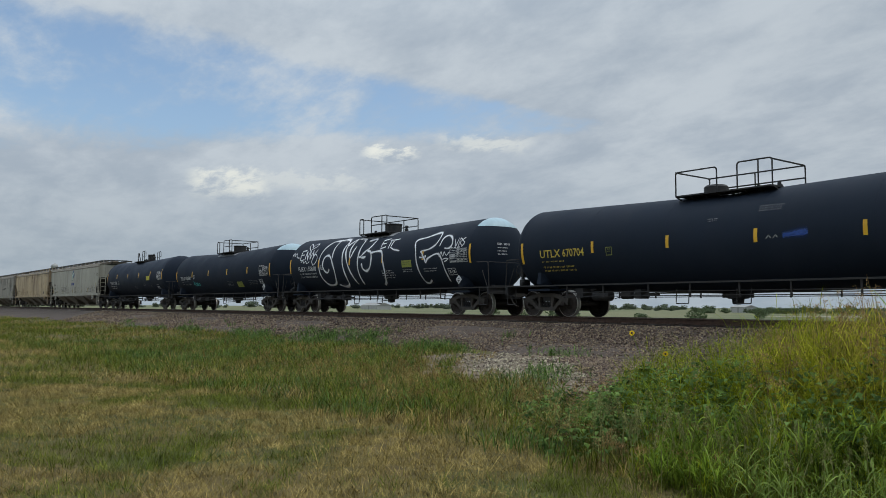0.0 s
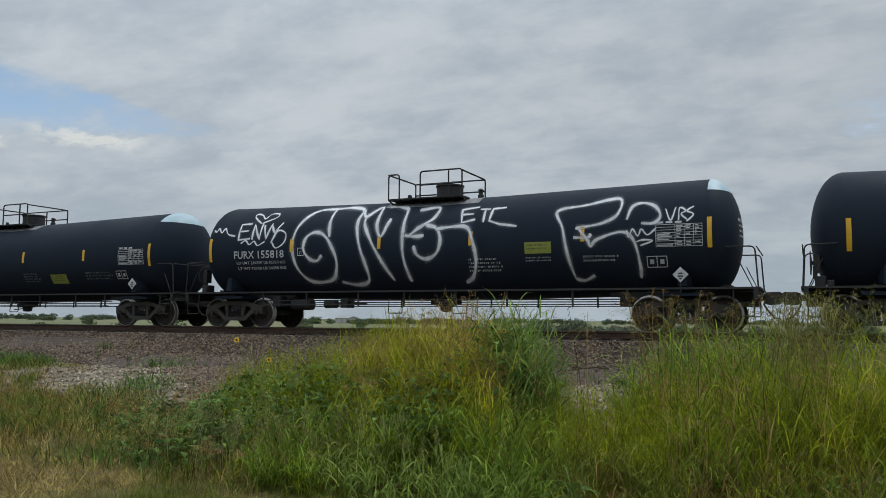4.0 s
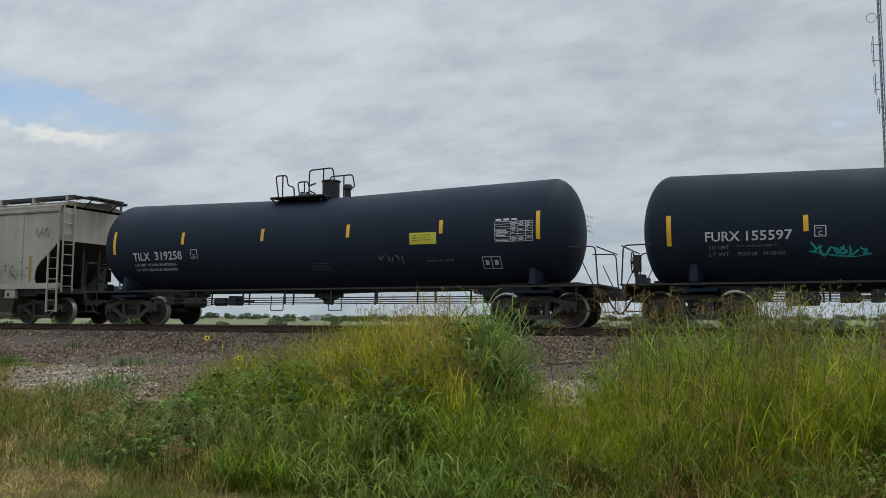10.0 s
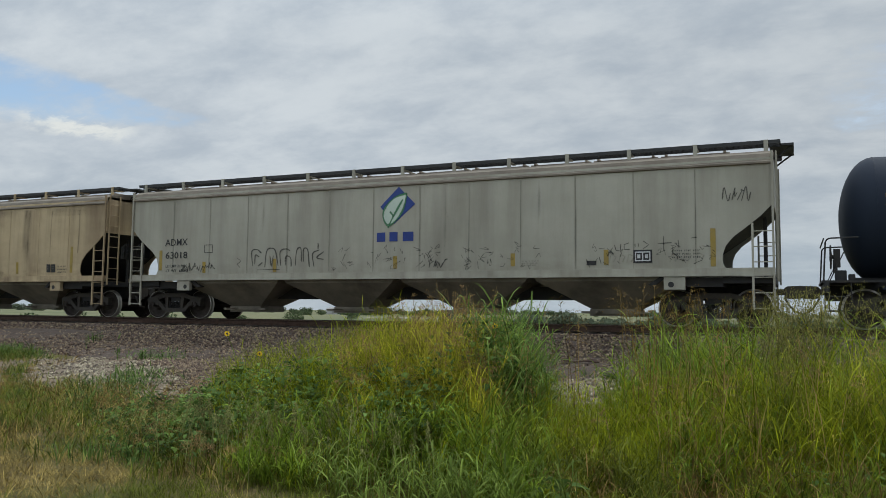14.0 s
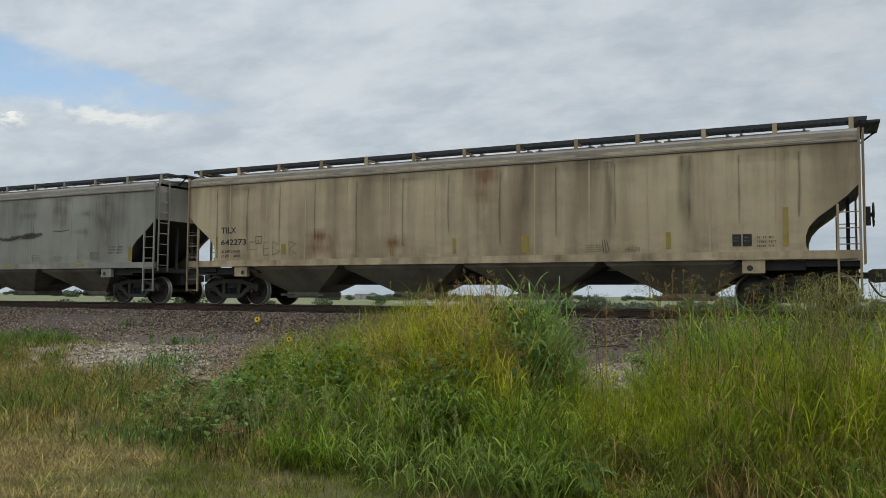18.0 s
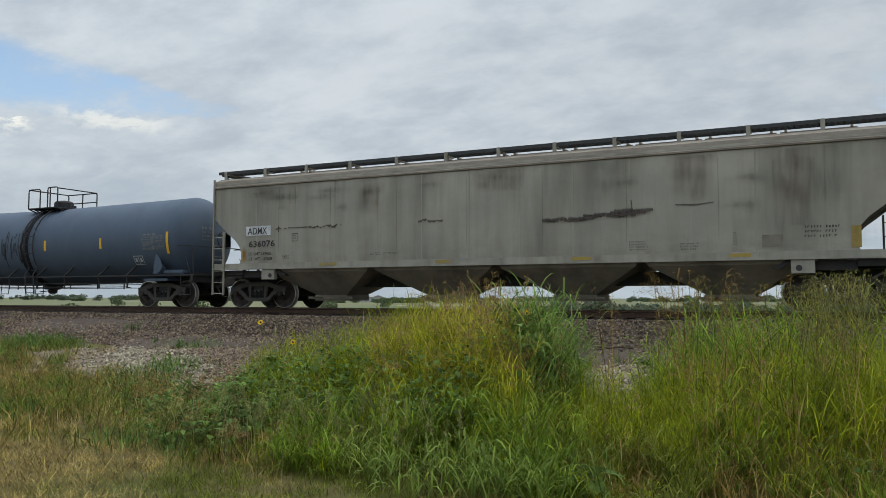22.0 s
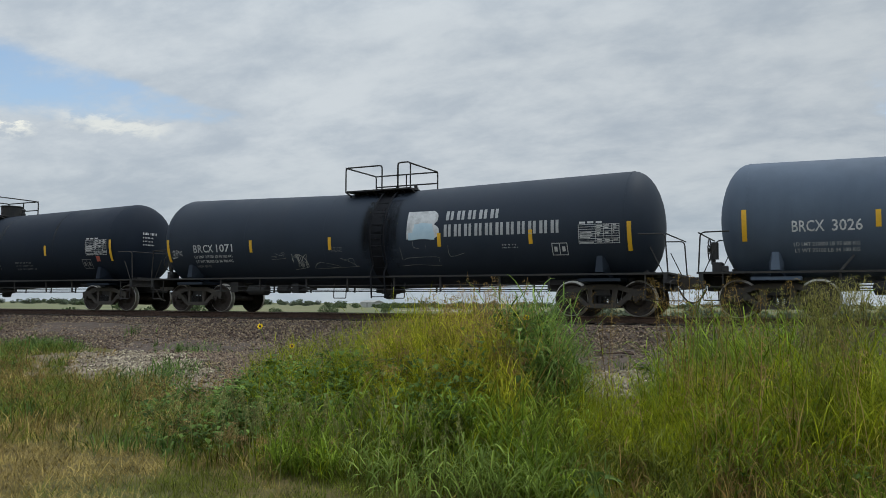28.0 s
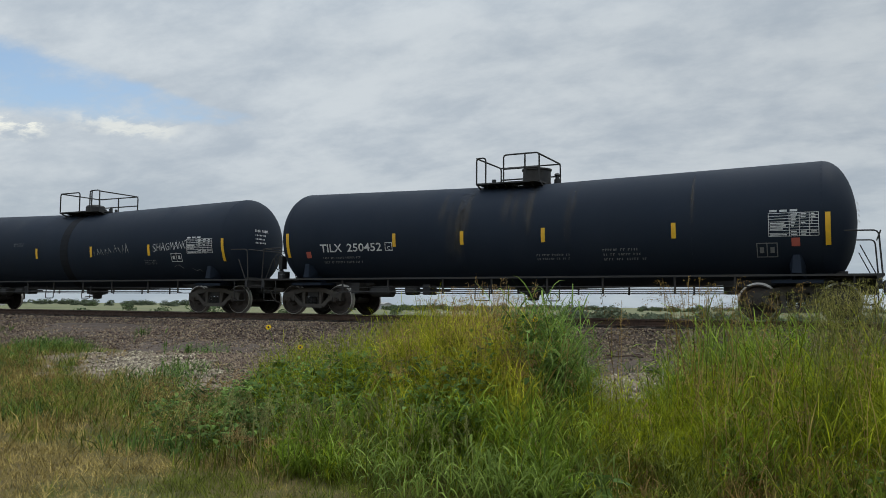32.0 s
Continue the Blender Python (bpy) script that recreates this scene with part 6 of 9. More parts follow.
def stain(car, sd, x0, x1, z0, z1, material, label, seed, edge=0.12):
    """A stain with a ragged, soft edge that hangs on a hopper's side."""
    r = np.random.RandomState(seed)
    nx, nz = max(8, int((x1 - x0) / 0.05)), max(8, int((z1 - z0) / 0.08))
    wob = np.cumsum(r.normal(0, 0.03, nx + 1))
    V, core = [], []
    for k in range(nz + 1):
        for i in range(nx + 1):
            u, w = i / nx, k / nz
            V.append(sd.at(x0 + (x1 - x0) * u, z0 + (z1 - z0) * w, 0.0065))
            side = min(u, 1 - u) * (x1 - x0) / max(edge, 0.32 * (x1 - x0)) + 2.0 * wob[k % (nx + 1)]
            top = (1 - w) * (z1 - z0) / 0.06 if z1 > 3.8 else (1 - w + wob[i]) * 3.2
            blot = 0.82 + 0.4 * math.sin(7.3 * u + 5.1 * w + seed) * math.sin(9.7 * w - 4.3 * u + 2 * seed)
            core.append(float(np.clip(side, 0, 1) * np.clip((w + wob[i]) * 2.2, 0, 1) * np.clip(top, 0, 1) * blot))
    F = [(k * (nx + 1) + i, k * (nx + 1) + i + 1, (k + 1) * (nx + 1) + i + 1, (k + 1) * (nx + 1) + i) for k in range(nz) for i in range(nx)]
    me = bpy.data.meshes.new("stain")
    me.from_pydata(V, [], F)
    me.attributes.new("core", "FLOAT", "POINT").data.foreach_set("value", core)
    me.materials.append(material)
    return part("stain", me, None, car, label)


for k, (x0, x1, z0, z1, mt, lb) in enumerate(((0.10, 1.36, 2.35, 3.84, "ruststain", "brown rust patch"), (0.30, 1.30, 1.45, 2.75, "sootlight", "dirt under the rust patch"), (5.85, 6.32, 1.28, 3.84, "sootstain", "dark run of dirt down the side"),
                                              (4.05, 4.35, 1.6, 3.84, "sootstain", "dark run of dirt beside a rib"), (1.80, 2.15, 1.9, 3.84, "sootlight", "dark run of dirt beside a rib"), (-5.20, -3.85, 1.42, 2.35, "redstain", "red rust bleeding through the paint"),
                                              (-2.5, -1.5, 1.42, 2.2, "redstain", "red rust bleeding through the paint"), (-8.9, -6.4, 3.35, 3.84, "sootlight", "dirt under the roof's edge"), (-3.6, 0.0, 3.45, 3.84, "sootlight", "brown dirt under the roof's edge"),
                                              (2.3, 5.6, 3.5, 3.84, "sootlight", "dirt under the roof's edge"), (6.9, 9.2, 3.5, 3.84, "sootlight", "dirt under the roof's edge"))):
    stain(c6, sd, x0, x1, z0, z1, M[mt], lb, 700 + k, 0.12 if x1 - x0 < 1.1 else 0.8)
smears(c5, FlatSide(-1.592), ((1.5, 1.6, 3.9, 1.3, 1, 0.05), (4.1, 4.2, 3.9, 1.3, 1, 0.05), (-4.6, -4.5, 3.9, 1.3, 1, 0.05)), M["sootlight"], "dark run of dirt", 403)

for x in (-8.64, -7.35, -6.09, -4.78, -3.3, -1.75, -0.3, 1.25, 2.8, 4.35, 7.3, 8.6):
    rnd = random.Random(int(500 + 10 * x))
    spray("seam_dirt", sd, [[(x, 3.70), (x + rnd.uniform(-0.02, 0.02), 2.8), (x + rnd.uniform(-0.02, 0.02), rnd.uniform(1.42, 2.2))]], 0.045, c6, M["sootstain"], "dark line of dirt along a rib")
for st in ([[(-7.28, 1.50), (-7.27, 1.98), (-7.0, 1.98)], [(-7.27, 1.74), (-6.98, 1.75)]], [[(-6.50, 1.97), (-6.72, 1.96), (-6.72, 1.55), (-6.46, 1.57)], [(-6.72, 1.76), (-6.5, 1.77)]],
           [[(-6.36, 1.55), (-6.37, 1.97), (-6.14, 1.9), (-6.34, 1.77), (-6.08, 1.66), (-6.36, 1.55)]], [[(-5.72, 1.55), (-5.73, 1.96), (-5.46, 1.88), (-5.72, 1.74), (-5.44, 1.57)]]):
    spray("faded_letter", sd, st, 0.035, c6, M["sootstain"], "faded dark sprayed letter", curve=False)

c7, sd = hopper_car(-129.15, "dull grey covered hopper car with dark scuffs", M["grey_c"])
panel("number_panel", sd, -8.52, -7.5, 2.28, 2.58, c7, M["white"], "white painted number panel", 0.003)
letters("car_number", sd, "ADMX", -8.44, 2.32, 0.22, 0.80, c7, M["ink"], off=0.014)
letters("car_number", sd, "636076", -8.40, 1.92, 0.20, 1.06, c7, M["ink"])
letters("stencil", sd, "LD LMT 219400", -8.40, 1.66, 0.095, 0.92, c7, M["ink"])
letters("stencil", sd, "LT  WT    67600", -8.38, 1.50, 0.095, 0.92, c7, M["ink"])
bars("stencil", sd, -7.05, -6.75, 1.50, 1.64, 4, c7, M["ink"], "", 19, 1)
bars("stencil", sd, -3.9, -2.8, 1.56, 1.64, 2, c7, M["ink"], "", 29, 2)
bars("stencil", sd, -6.66, -6.52, 2.10, 2.25, 2, c7, M["ink"], "", 30, 1)
panel("rust_patch", sd, -8.66, -8.50, 1.47, 1.84, c7, M["oldyellow"], "faded orange-yellow reflector patch", 0.005)
outline("stencil_box", sd, -6.71, -6.47, 2.06, 2.30, c7, M["ink"], 0.015)
for k, (xa, xb, z) in enumerate(((-7.3, -7.1, 2.46), (-6.05, -5.0, 2.47), (-2.3, -1.4, 2.50), (1.4, 2.6, 2.36), (2.5, 3.9, 2.43), (3.2, 4.1, 2.50))):
    rnd = random.Random(80 + k)
    n = int((xb - xa) / 0.10)
    if k > 2:
        spray("scuff", sd, [[(xa + 0.10 * i, z + rnd.uniform(-0.04, 0.04)), (xa + 0.10 * i + rnd.uniform(0.10, 0.40), z + rnd.uniform(-0.04, 0.04))] for i in range(n)], 0.075, c7, M["scuffed"], "long dark scrape in the paint", curve=False)
        continue
    spray("scuff", sd, [[(xa + 0.10 * i, z + rnd.uniform(-0.03, 0.03)), (xa + 0.10 * i + rnd.uniform(0.06, 0.16), z + rnd.uniform(-0.05, 0.05))] for i in range(n)], 0.05, c7, M["scuffed"], "dark scuff in the paint", curve=False)
spray("scuff", sd, [[(-7.2, 2.54), (-7.19, 2.36)], [(-7.0, 2.47), (-6.9, 2.47)], [(-6.85, 2.48), (-6.5, 2.475), (-6.05, 2.48)], [(-4.92, 2.50), (-4.88, 2.50)]], 0.028, c7, M["scuffed"], "thin dark scrape in the paint", curve=False)
for x, z, n in ((-7.9, 3.42, 6), (-6.2, 3.35, 5), (-6.0, 3.55, 6), (-4.3, 3.40, 3), (-8.4, 3.6, 5), (-2.4, 3.5, 4)):
    spray("smudge", sd, [[(x, z), (x + 0.12 * n, z + 0.02), (x + 0.25 * n, z - 0.01)]], 0.17, c7, M["sootlight"], "dull brown smudge under the roof")
spray("rust_stain", sd, [[(-8.60, 2.0), (-8.58, 1.7), (-8.60, 1.45)]], 0.11, c7, M["ruststain"], "orange-brown rust stain")
for xa, xb in ((-5.68, -5.05), (-1.75, -1.3), (2.18, 2.68), (6.02, 6.5)):
    panel("reflector", sd, xa, xb, 1.30, 1.38, c7, M["oldyellow"], "faded yellow reflector strip", 0.036)

bars("stencil", sd, 3.66, 4.2, 1.48, 1.74, 4, c7, M["ink"], "", 54, 2)
bars("stencil", sd, 4.9, 5.36, 1.46, 1.66, 3, c7, M["ink"], "", 55, 2)
bars("stencil", sd, 6.12, 6.22, 1.55, 1.88, 5, c7, M["ink"], "", 56, 1)
bars("stencil", sd, 7.65, 8.4, 1.66, 1.98, 3, c7, M["ink"], "", 57, 2)
panel("stencil_panel", sd, 6.75, 7.2, 1.52, 1.80, c7, M["hop"], "worn pale stencil panel", 0.004)
panel("rust_patch", sd, 8.60, 8.80, 1.46, 1.95, c7, M["oldyellow"], "faded orange reflector patch", 0.005)
spray("scuff", sd, [[(3.72, 2.78), (3.75, 2.50)], [(4.8, 2.60), (5.3, 2.58), (5.7, 2.62)]], 0.035, c7, M["scuffed"], "thin dark scrape in the paint", curve=False)
for x in (-7.2, -5.3, -3.0, -0.8, 1.4, 3.6, 5.8):
    spray("seam_dirt", sd, [[(x, 3.70), (x + 0.01, 2.8), (x, 1.7)]], 0.022, c7, M["sootlight"], "dark line of dirt along a rib")
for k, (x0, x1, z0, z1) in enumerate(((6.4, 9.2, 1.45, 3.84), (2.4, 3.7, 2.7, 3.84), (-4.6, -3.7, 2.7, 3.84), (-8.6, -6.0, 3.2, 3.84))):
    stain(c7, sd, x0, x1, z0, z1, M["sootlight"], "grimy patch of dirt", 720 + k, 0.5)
for k, (x0, x1, z0, z1) in enumerate(((4.6, 5.8, 2.6, 3.84), (-4.4, -3.4, 2.8, 3.7), (-0.6, 0.9, 3.2, 3.84), (7.0, 7.9, 2.0, 3.84))):
    stain(c7, sd, x0, x1, z0, z1, M["brownstain"], "dull brown dirt run down from the roof", 760 + k, 0.4)
for x, z, n in ((5.9, 3.15, 5), (5.8, 2.5, 5), (3.2, 3.2, 4), (-7.4, 3.1, 3), (-5.2, 3.0, 3)):
    spray("smudge", sd, [[(x, z), (x + 0.12 * n, z + 0.03), (x + 0.2 * n, z - 0.02)]], 0.18, c7, M["sootlight"], "dark smudge in the paint")

c8, sd = tank_car(-148.72, "faded slate-blue tank car with a side ladder", M["slate"], [-7.61, -4.82, -1.95, 1.42, 4.35, 7.55], style="open", ladder=True, hi=2.38, sag=0.10, near=(0.40, 0.66), strap=0.25, plat=(-0.38, 1.27), stripe_z=2.25)
letters("car_number", sd, "BRCX", -6.58, 2.0, 0.26, 0.68, c8, M["white"])
letters("car_number", sd, "3026", -5.75, 2.0, 0.26, 0.62, c8, M["white"])
letters("stencil", sd, "LD LMT 210800 LB 95 600 KG", -6.55, 1.68, 0.085, 1.36, c8, M["white"])
letters("stencil", sd, "LT WT 75100 LB 34 100 KG", -6.53, 1.54, 0.085, 1.34, c8, M["white"])
table("stencil_table", sd, 6.38, 7.38, 1.98, 2.44, c8, M["dimwhite"])
outline("stencil_box", sd, -4.55, -4.28, 1.98, 2.24, c8, M["dimwhite"], 0.02)
bars("stencil", sd, -4.47, -4.36, 2.03, 2.18, 2, c8, M["dimwhite"], "", 31, 1)
bars("stencil", sd, -1.75, -1.1, 1.74, 1.98, 4, c8, M["dimwhite"], "", 32, 2)
outline("stencil_box", sd, 5.86, 6.3, 1.48, 1.78, c8, M["white"], cross=True)
bm = bmesh.new()
extrude_xz(bm, [(6.92, 1.32), (7.18, 1.18), (7.34, 1.36), (7.20, 1.66), (7.02, 1.80), (6.98, 1.60)], -1.46, -1.43)
bmesh.ops.recalc_face_normals(bm, faces=bm.faces)
part("placard_holder", bm, M["slate"], c8, "empty slate-grey placard holder")
bm = bmesh.new()
box(bm, 7.30, 8.22, -1.40, -1.10, 1.115, 1.27)
bmesh.ops.bevel(bm, geom=bm.edges[:], offset=0.05, segments=2, affect="EDGES")
part("deck_box", bm, M["slate"], c8, "low grey box on the end deck")
rnd = random.Random(5)
streaks = []
for k in range(30):
    x, top = -1.15 + 1.45 * rnd.random() ** 0.75, rnd.uniform(2.15, 3.0)
    low = top - rnd.uniform(0.12, 0.75)
    streaks.append([(x, top), (x + rnd.uniform(-0.04, 0.04), (top + low) / 2), (x + rnd.uniform(-0.05, 0.05), low)])
for k in range(0, 30, 6):
    spray("stain", sd, streaks[k:k + 6], rnd.uniform(0.030, 0.085), c8, M["drip"], "dark drip stain")

c9, sd = tank_car(-166.8, "black tank car with a white company emblem", M["charcoal"], [-7.87, -4.33, -1.3, 2.4, 5.12, 7.75], style="open", hi=2.40, sag=0.16, near=(0.57, 0.81), strap=0.3, plat=(-1.12, 1.15), stripe_z=2.10, longer=(0.26, 0.07), ladder=0.19, dome=0.12)
letters("car_number", sd, "BR", -6.76, 1.95, 0.25, 0.40, c9, M["halfwhite"])
letters("car_number", sd, "CX", -6.33, 1.95, 0.25, 0.42, c9, M["white"])
letters("car_number", sd, "1071", -5.77, 1.95, 0.25, 0.68, c9, M["white"])
letters("stencil", sd, "LD LMT 209500 LB 95 000 KG", -6.76, 1.77, 0.085, 1.62, c9, M["white"])
letters("stencil", sd, "LT WT 76500 LB 34 700 KG", -6.74, 1.62, 0.085, 1.60, c9, M["white"])
letters("stencil", sd, "NEW 07-98", -6.76, 1.47, 0.075, 0.60, c9, M["dimwhite"])
bm = bmesh.new()
rows = []
for w in np.linspace(0, 1, 21):
    bump = (2 * w) % 1.0 if w < 1 else 1.0
    end = 2.40 - 0.16 * abs(2 * bump - 1) ** 3.0 - (0.05 if w > 0.5 else 0.0)
    rows.append([bm.verts.new(sd.at(1.36 + (end - 1.36) * u, 2.14 + 0.80 * w, 0.004)) for u in np.linspace(0, 1, 11)])
for p, q in zip(rows, rows[1:]):
    for k in range(10):
        bm.faces.new((p[k], p[k + 1], q[k + 1], q[k]))
part("emblem", bm, M["white"], c9, "white emblem with a rounded, notched edge")
spray("emblem_line", sd, [[(1.60, 2.50), (1.85, 2.49), (2.19, 2.50)], [(1.56, 2.38), (1.9, 2.35), (2.22, 2.38)], [(1.42, 2.22), (1.85, 2.21), (2.26, 2.22)]], 0.085, c9, M["logoblue"], "pale blue bands in the emblem")
# company name as plain bars of the letters' size
bm = bmesh.new()
for x0_, x1_, z0_, z1_, n in ((2.56, 4.25, 2.62, 2.90, 5), (2.52, 5.97, 2.16, 2.52, 11)):
    w = (x1_ - x0_) / n
    for k in range(n):
        a = x0_ + k * w
        plate(bm, sd, a + w * 0.12, a + w * 0.40, z0_ + 0.02, z1_, 0.008, 1, 2)
        plate(bm, sd, a + w * 0.55, a + w * 0.80, z0_ + 0.02, z1_, 0.008, 1, 2)
part("company_lettering", bm, M["halfwhite"], c9, "white lettering bars")
table("stencil_table", sd, 6.44, 7.5, 1.88, 2.36, c9, M["white"])
outline("stencil_box", sd, 5.69, 6.12, 1.60, 1.92, c9, M["white"], cross=True)
bars("stencil", sd, 4.3, 4.8, 1.78, 1.92, 2, c9, M["white"], "", 22, 2)
spray("tag", sd, [[(-7.70, 1.98), (-7.62, 2.04), (-7.60, 1.94), (-7.68, 1.90), (-7.58, 1.86)], [(-7.52, 1.86), (-7.53, 2.04), (-7.42, 2.0), (-7.50, 1.94)], [(-7.28, 2.02), (-7.38, 1.95), (-7.27, 1.86)], [(-7.78, 1.82), (-7.66, 1.80), (-7.5, 1.83)]], 0.022, c9, M["spray"], "small white sprayed scrawl")
for k, (xa, xb, zc, hh, n, mt) in enumerate(((-3.57, -3.0, 1.78, 0.10, 12, "chalk"), (-2.75, -2.2, 1.60, 0.22, 34, "tagspray"), (-2.0, -0.4, 1.54, 0.16, 16, "chalk"))):
    rnd = random.Random(300 + k)
    line = [(xa + (xb - xa) * min(1.0, max(0.0, i / (n - 1) + rnd.uniform(-0.28, 0.28))), zc + hh * rnd.uniform(-1, 1)) for i in range(n)]
    spray("tag", sd, [line[:n // 2], line[n // 2:], [(xa, zc - hh * 1.1), ((xa + xb) / 2, zc - hh), (xb, zc - hh * 0.8)]], 0.016, c9, M[mt], "small white scrawled tag")
spray("tag", sd, [[(1.12, 1.92), (1.15, 1.72), (1.18, 1.56), (1.4, 1.62), (2.28, 1.63), (2.32, 1.50)], [(1.55, 2.08), (1.58, 1.92), (1.75, 1.87)], [(2.66, 1.96), (2.68, 1.68), (2.8, 1.64), (3.15, 1.72)], [(1.1, 1.40), (1.6, 1.43), (2.35, 1.39)], [(1.95, 1.86), (1.98, 1.98)]], 0.020, c9, M["chalk"], "faint chalk lines under the emblem")
bars("stencil", sd, -1.35, -0.8, 1.82, 1.98, 4, c9, M["dimwhite"], "", 41, 3)
for k in range(12):
    rnd = random.Random(330 + k)
    x = -0.15 + 0.10 * k + rnd.uniform(-0.05, 0.05)
    spray("dirt_run", sd, [[(x, 3.75), (x + rnd.uniform(-0.04, 0.04), 2.6), (x, 1.0 + rnd.uniform(0, 0.6))]], 0.16, c9, M["blackrun"], "black run of spilled oil down the tank")

c10, sd = tank_car(-185.07, "black tank car with plain white numbers", M["black"], [-7.62, -3.76, -1.57, 0.82, 4.2, 7.62], hi=2.42, sag=0.14, plat=(-1.39, 0.5), stripe_z=2.20, longer=(0.05, -0.05))
letters("car_number", sd, "TILX", -6.40, 1.90, 0.24, 0.80, c10, M["white"])
letters("car_number", sd, "250452", -5.42, 1.90, 0.24, 1.22, c10, M["white"])
bars("stencil", sd, -6.35, -4.67, 1.5, 1.76, 2, c10, M["dimwhite"], "", 23, 5)
outline("stencil_box", sd, -4.08, -3.83, 1.90, 2.14, c10, M["white"])
letters("stencil", sd, "C", -4.0, 1.93, 0.10, 0.09, c10, M["white"])
table("stencil_table", sd, 6.37, 7.43, 1.99, 2.52, c10, M["white"])
outline("stencil_box", sd, 6.09, 6.55, 1.52, 1.85, c10, M["dimwhite"], cross=True)
panel("label", sd, 6.85, 7.03, 1.76, 1.95, c10, M["red"], "small red label")
panel("label", sd, -6.95, -6.77, 1.74, 1.93, c10, M["red"], "small red label")
bars("stencil", sd, 2.4, 3.6, 1.45, 1.8, 3, c10, M["dimwhite"], "", 24, 3)
bars("stencil", sd, 0.6, 1.6, 1.5, 1.7, 2, c10, M["dimwhite"], "", 25, 3)
smears(c10, sd, ((-2.3, -1.3, 3.7, 1.2, 7, 0.16), (-1.2, 0.4, 3.8, 1.9, 6, 0.12), (1.4, 1.6, 3.7, 1.6, 2, 0.10), (4.5, 4.7, 3.7, 2.0, 2, 0.10)), M["sootlight"], "dusty brown run of dirt", 405)

c11, sd = tank_car(-203.0, "black tank car with white scrawled tags", M["black"], [-7.6, -4.6, -1.64, 1.37, 4.27, 7.63], style="open", hi=2.40, sag=0.15, near=(0.50, 0.76), strap=-0.1, plat=(-1.17, 1.0), stripe_z=2.14)
table("stencil_table", sd, 6.05, 7.18, 1.99, 2.46, c11, M["white"])
outline("stencil_box", sd, 5.29, 5.78, 1.72, 2.01, c11, M["white"], cross=True)
rnd = random.Random(6)
WORD = {"S": [[(1, 0.9), (0.5, 1), (0.05, 0.8), (0.5, 0.52), (0.95, 0.25), (0.5, 0), (0, 0.12)]], "H": [[(0.08, 1), (0, 0)], [(0.95, 1), (0.9, 0)], [(0, 0.5), (0.95, 0.55)]],
        "A": [[(0, 0), (0.5, 1), (1, 0)], [(0.2, 0.35), (0.85, 0.4)]], "G": [[(0.95, 0.85), (0.5, 1), (0.05, 0.55), (0.4, 0), (0.95, 0.15), (0.95, 0.48), (0.5, 0.45)]],
        "M": [[(0, 0), (0.15, 1), (0.5, 0.3), (0.85, 1), (1, 0)]], "N": [[(0, 0), (0.1, 1), (0.85, 0), (1, 1)]], "O": [[(0.9, 1), (0.3, 0.9), (0.1, 0.4), (0.4, 0), (0.95, 0.05)]]}
for k, ch in enumerate("SHAGMANO"):
    x, w, h = 4.47 + 0.205 * k, 0.165, 0.25 + 0.02 * (k % 3)
    spray("tag_letter", sd, [[(x + a * w, 2.08 + 0.012 * k + b * h) for a, b in st] for st in WORD[ch]], 0.021, c11, M["spray"], "white sprayed letter", curve=False)
for k in range(9):
    x, z = 1.50 + 0.19 * k + 0.12 * (k > 4), 2.02 + 0.02 * k
    st = [[(x + rnd.uniform(-0.02, 0.05), z + rnd.uniform(-0.14, 0.0)), (x + rnd.uniform(0, 0.06), z + rnd.uniform(0.12, 0.24)), (x + rnd.uniform(0.1, 0.17), z + rnd.uniform(-0.1, 0.05))]]
    if k % 2:
        st.append([(x, z + rnd.uniform(0.0, 0.15)), (x + 0.13, z + rnd.uniform(0.0, 0.18))])
    spray("tag_letter", sd, st, 0.018, c11, M["tagspray"], "faint white sprayed stroke", curve=False)
spray("tag", sd, [[(5.3, 1.55), (5.5, 1.62), (5.75, 1.50)], [(5.55, 1.66), (5.7, 1.48)], [(6.1, 1.5), (6.25, 1.42), (6.4, 1.46), (6.5, 1.38)]], 0.02, c11, M["chalk"], "small faint scrawl", curve=False)
bars("stencil", sd, 4.0, 4.7, 1.62, 1.8, 3, c11, M["dimwhite"], "", 26, 2)
bars("stencil", sd, -3.0, -2.3, 2.4, 2.55, 2, c11, M["dimwhite"], "", 27, 2)
# stencils and placards that stand at the same places on most tanks
for car, s, z in ((c2, TankSide(2.46, 0.14), 1.42), (c3, TankSide(2.46, 0.17), 1.42)):
    bm = bmesh.new()
    front = [bm.verts.new((6.92 + a, -1.47, z + b)) for a, b in ((-0.19, 0), (0, -0.19), (0.19, 0), (0, 0.19))]
    back = [bm.verts.new((v.co.x, -1.462, v.co.z)) for v in front]
    bm.faces.new(front)
    bm.faces.new(back[::-1])
    for k in range(4):
        bm.faces.new((front[k], back[k], back[(k + 1) % 4], front[(k + 1) % 4]))
    bmesh.ops.recalc_face_normals(bm, faces=bm.faces)
    sign = part("hazard_placard", bm, M["white"], car, "white diamond placard in a holder")
    for k, (zz, w) in enumerate(((z + 0.03, 0.10), (z - 0.04, 0.13), (z - 0.10, 0.06))):
        bm = bmesh.new()
        box(bm, 6.92 - w / 2, 6.92 + w / 2, -1.478, -1.471, zz - 0.018, zz + 0.018)
        part("placard_bar", bm, M["ink"], sign)
    rail_pipe("placard_bracket", [(6.92, -1.455, z + 0.15), (6.92, -1.455, 0.98)], 0.014, car, M["under"])
    rail_pipe("placard_bracket", [(6.92, -1.455, z - 0.05), (6.92, -1.06, z - 0.05)], 0.014, car, M["under"])
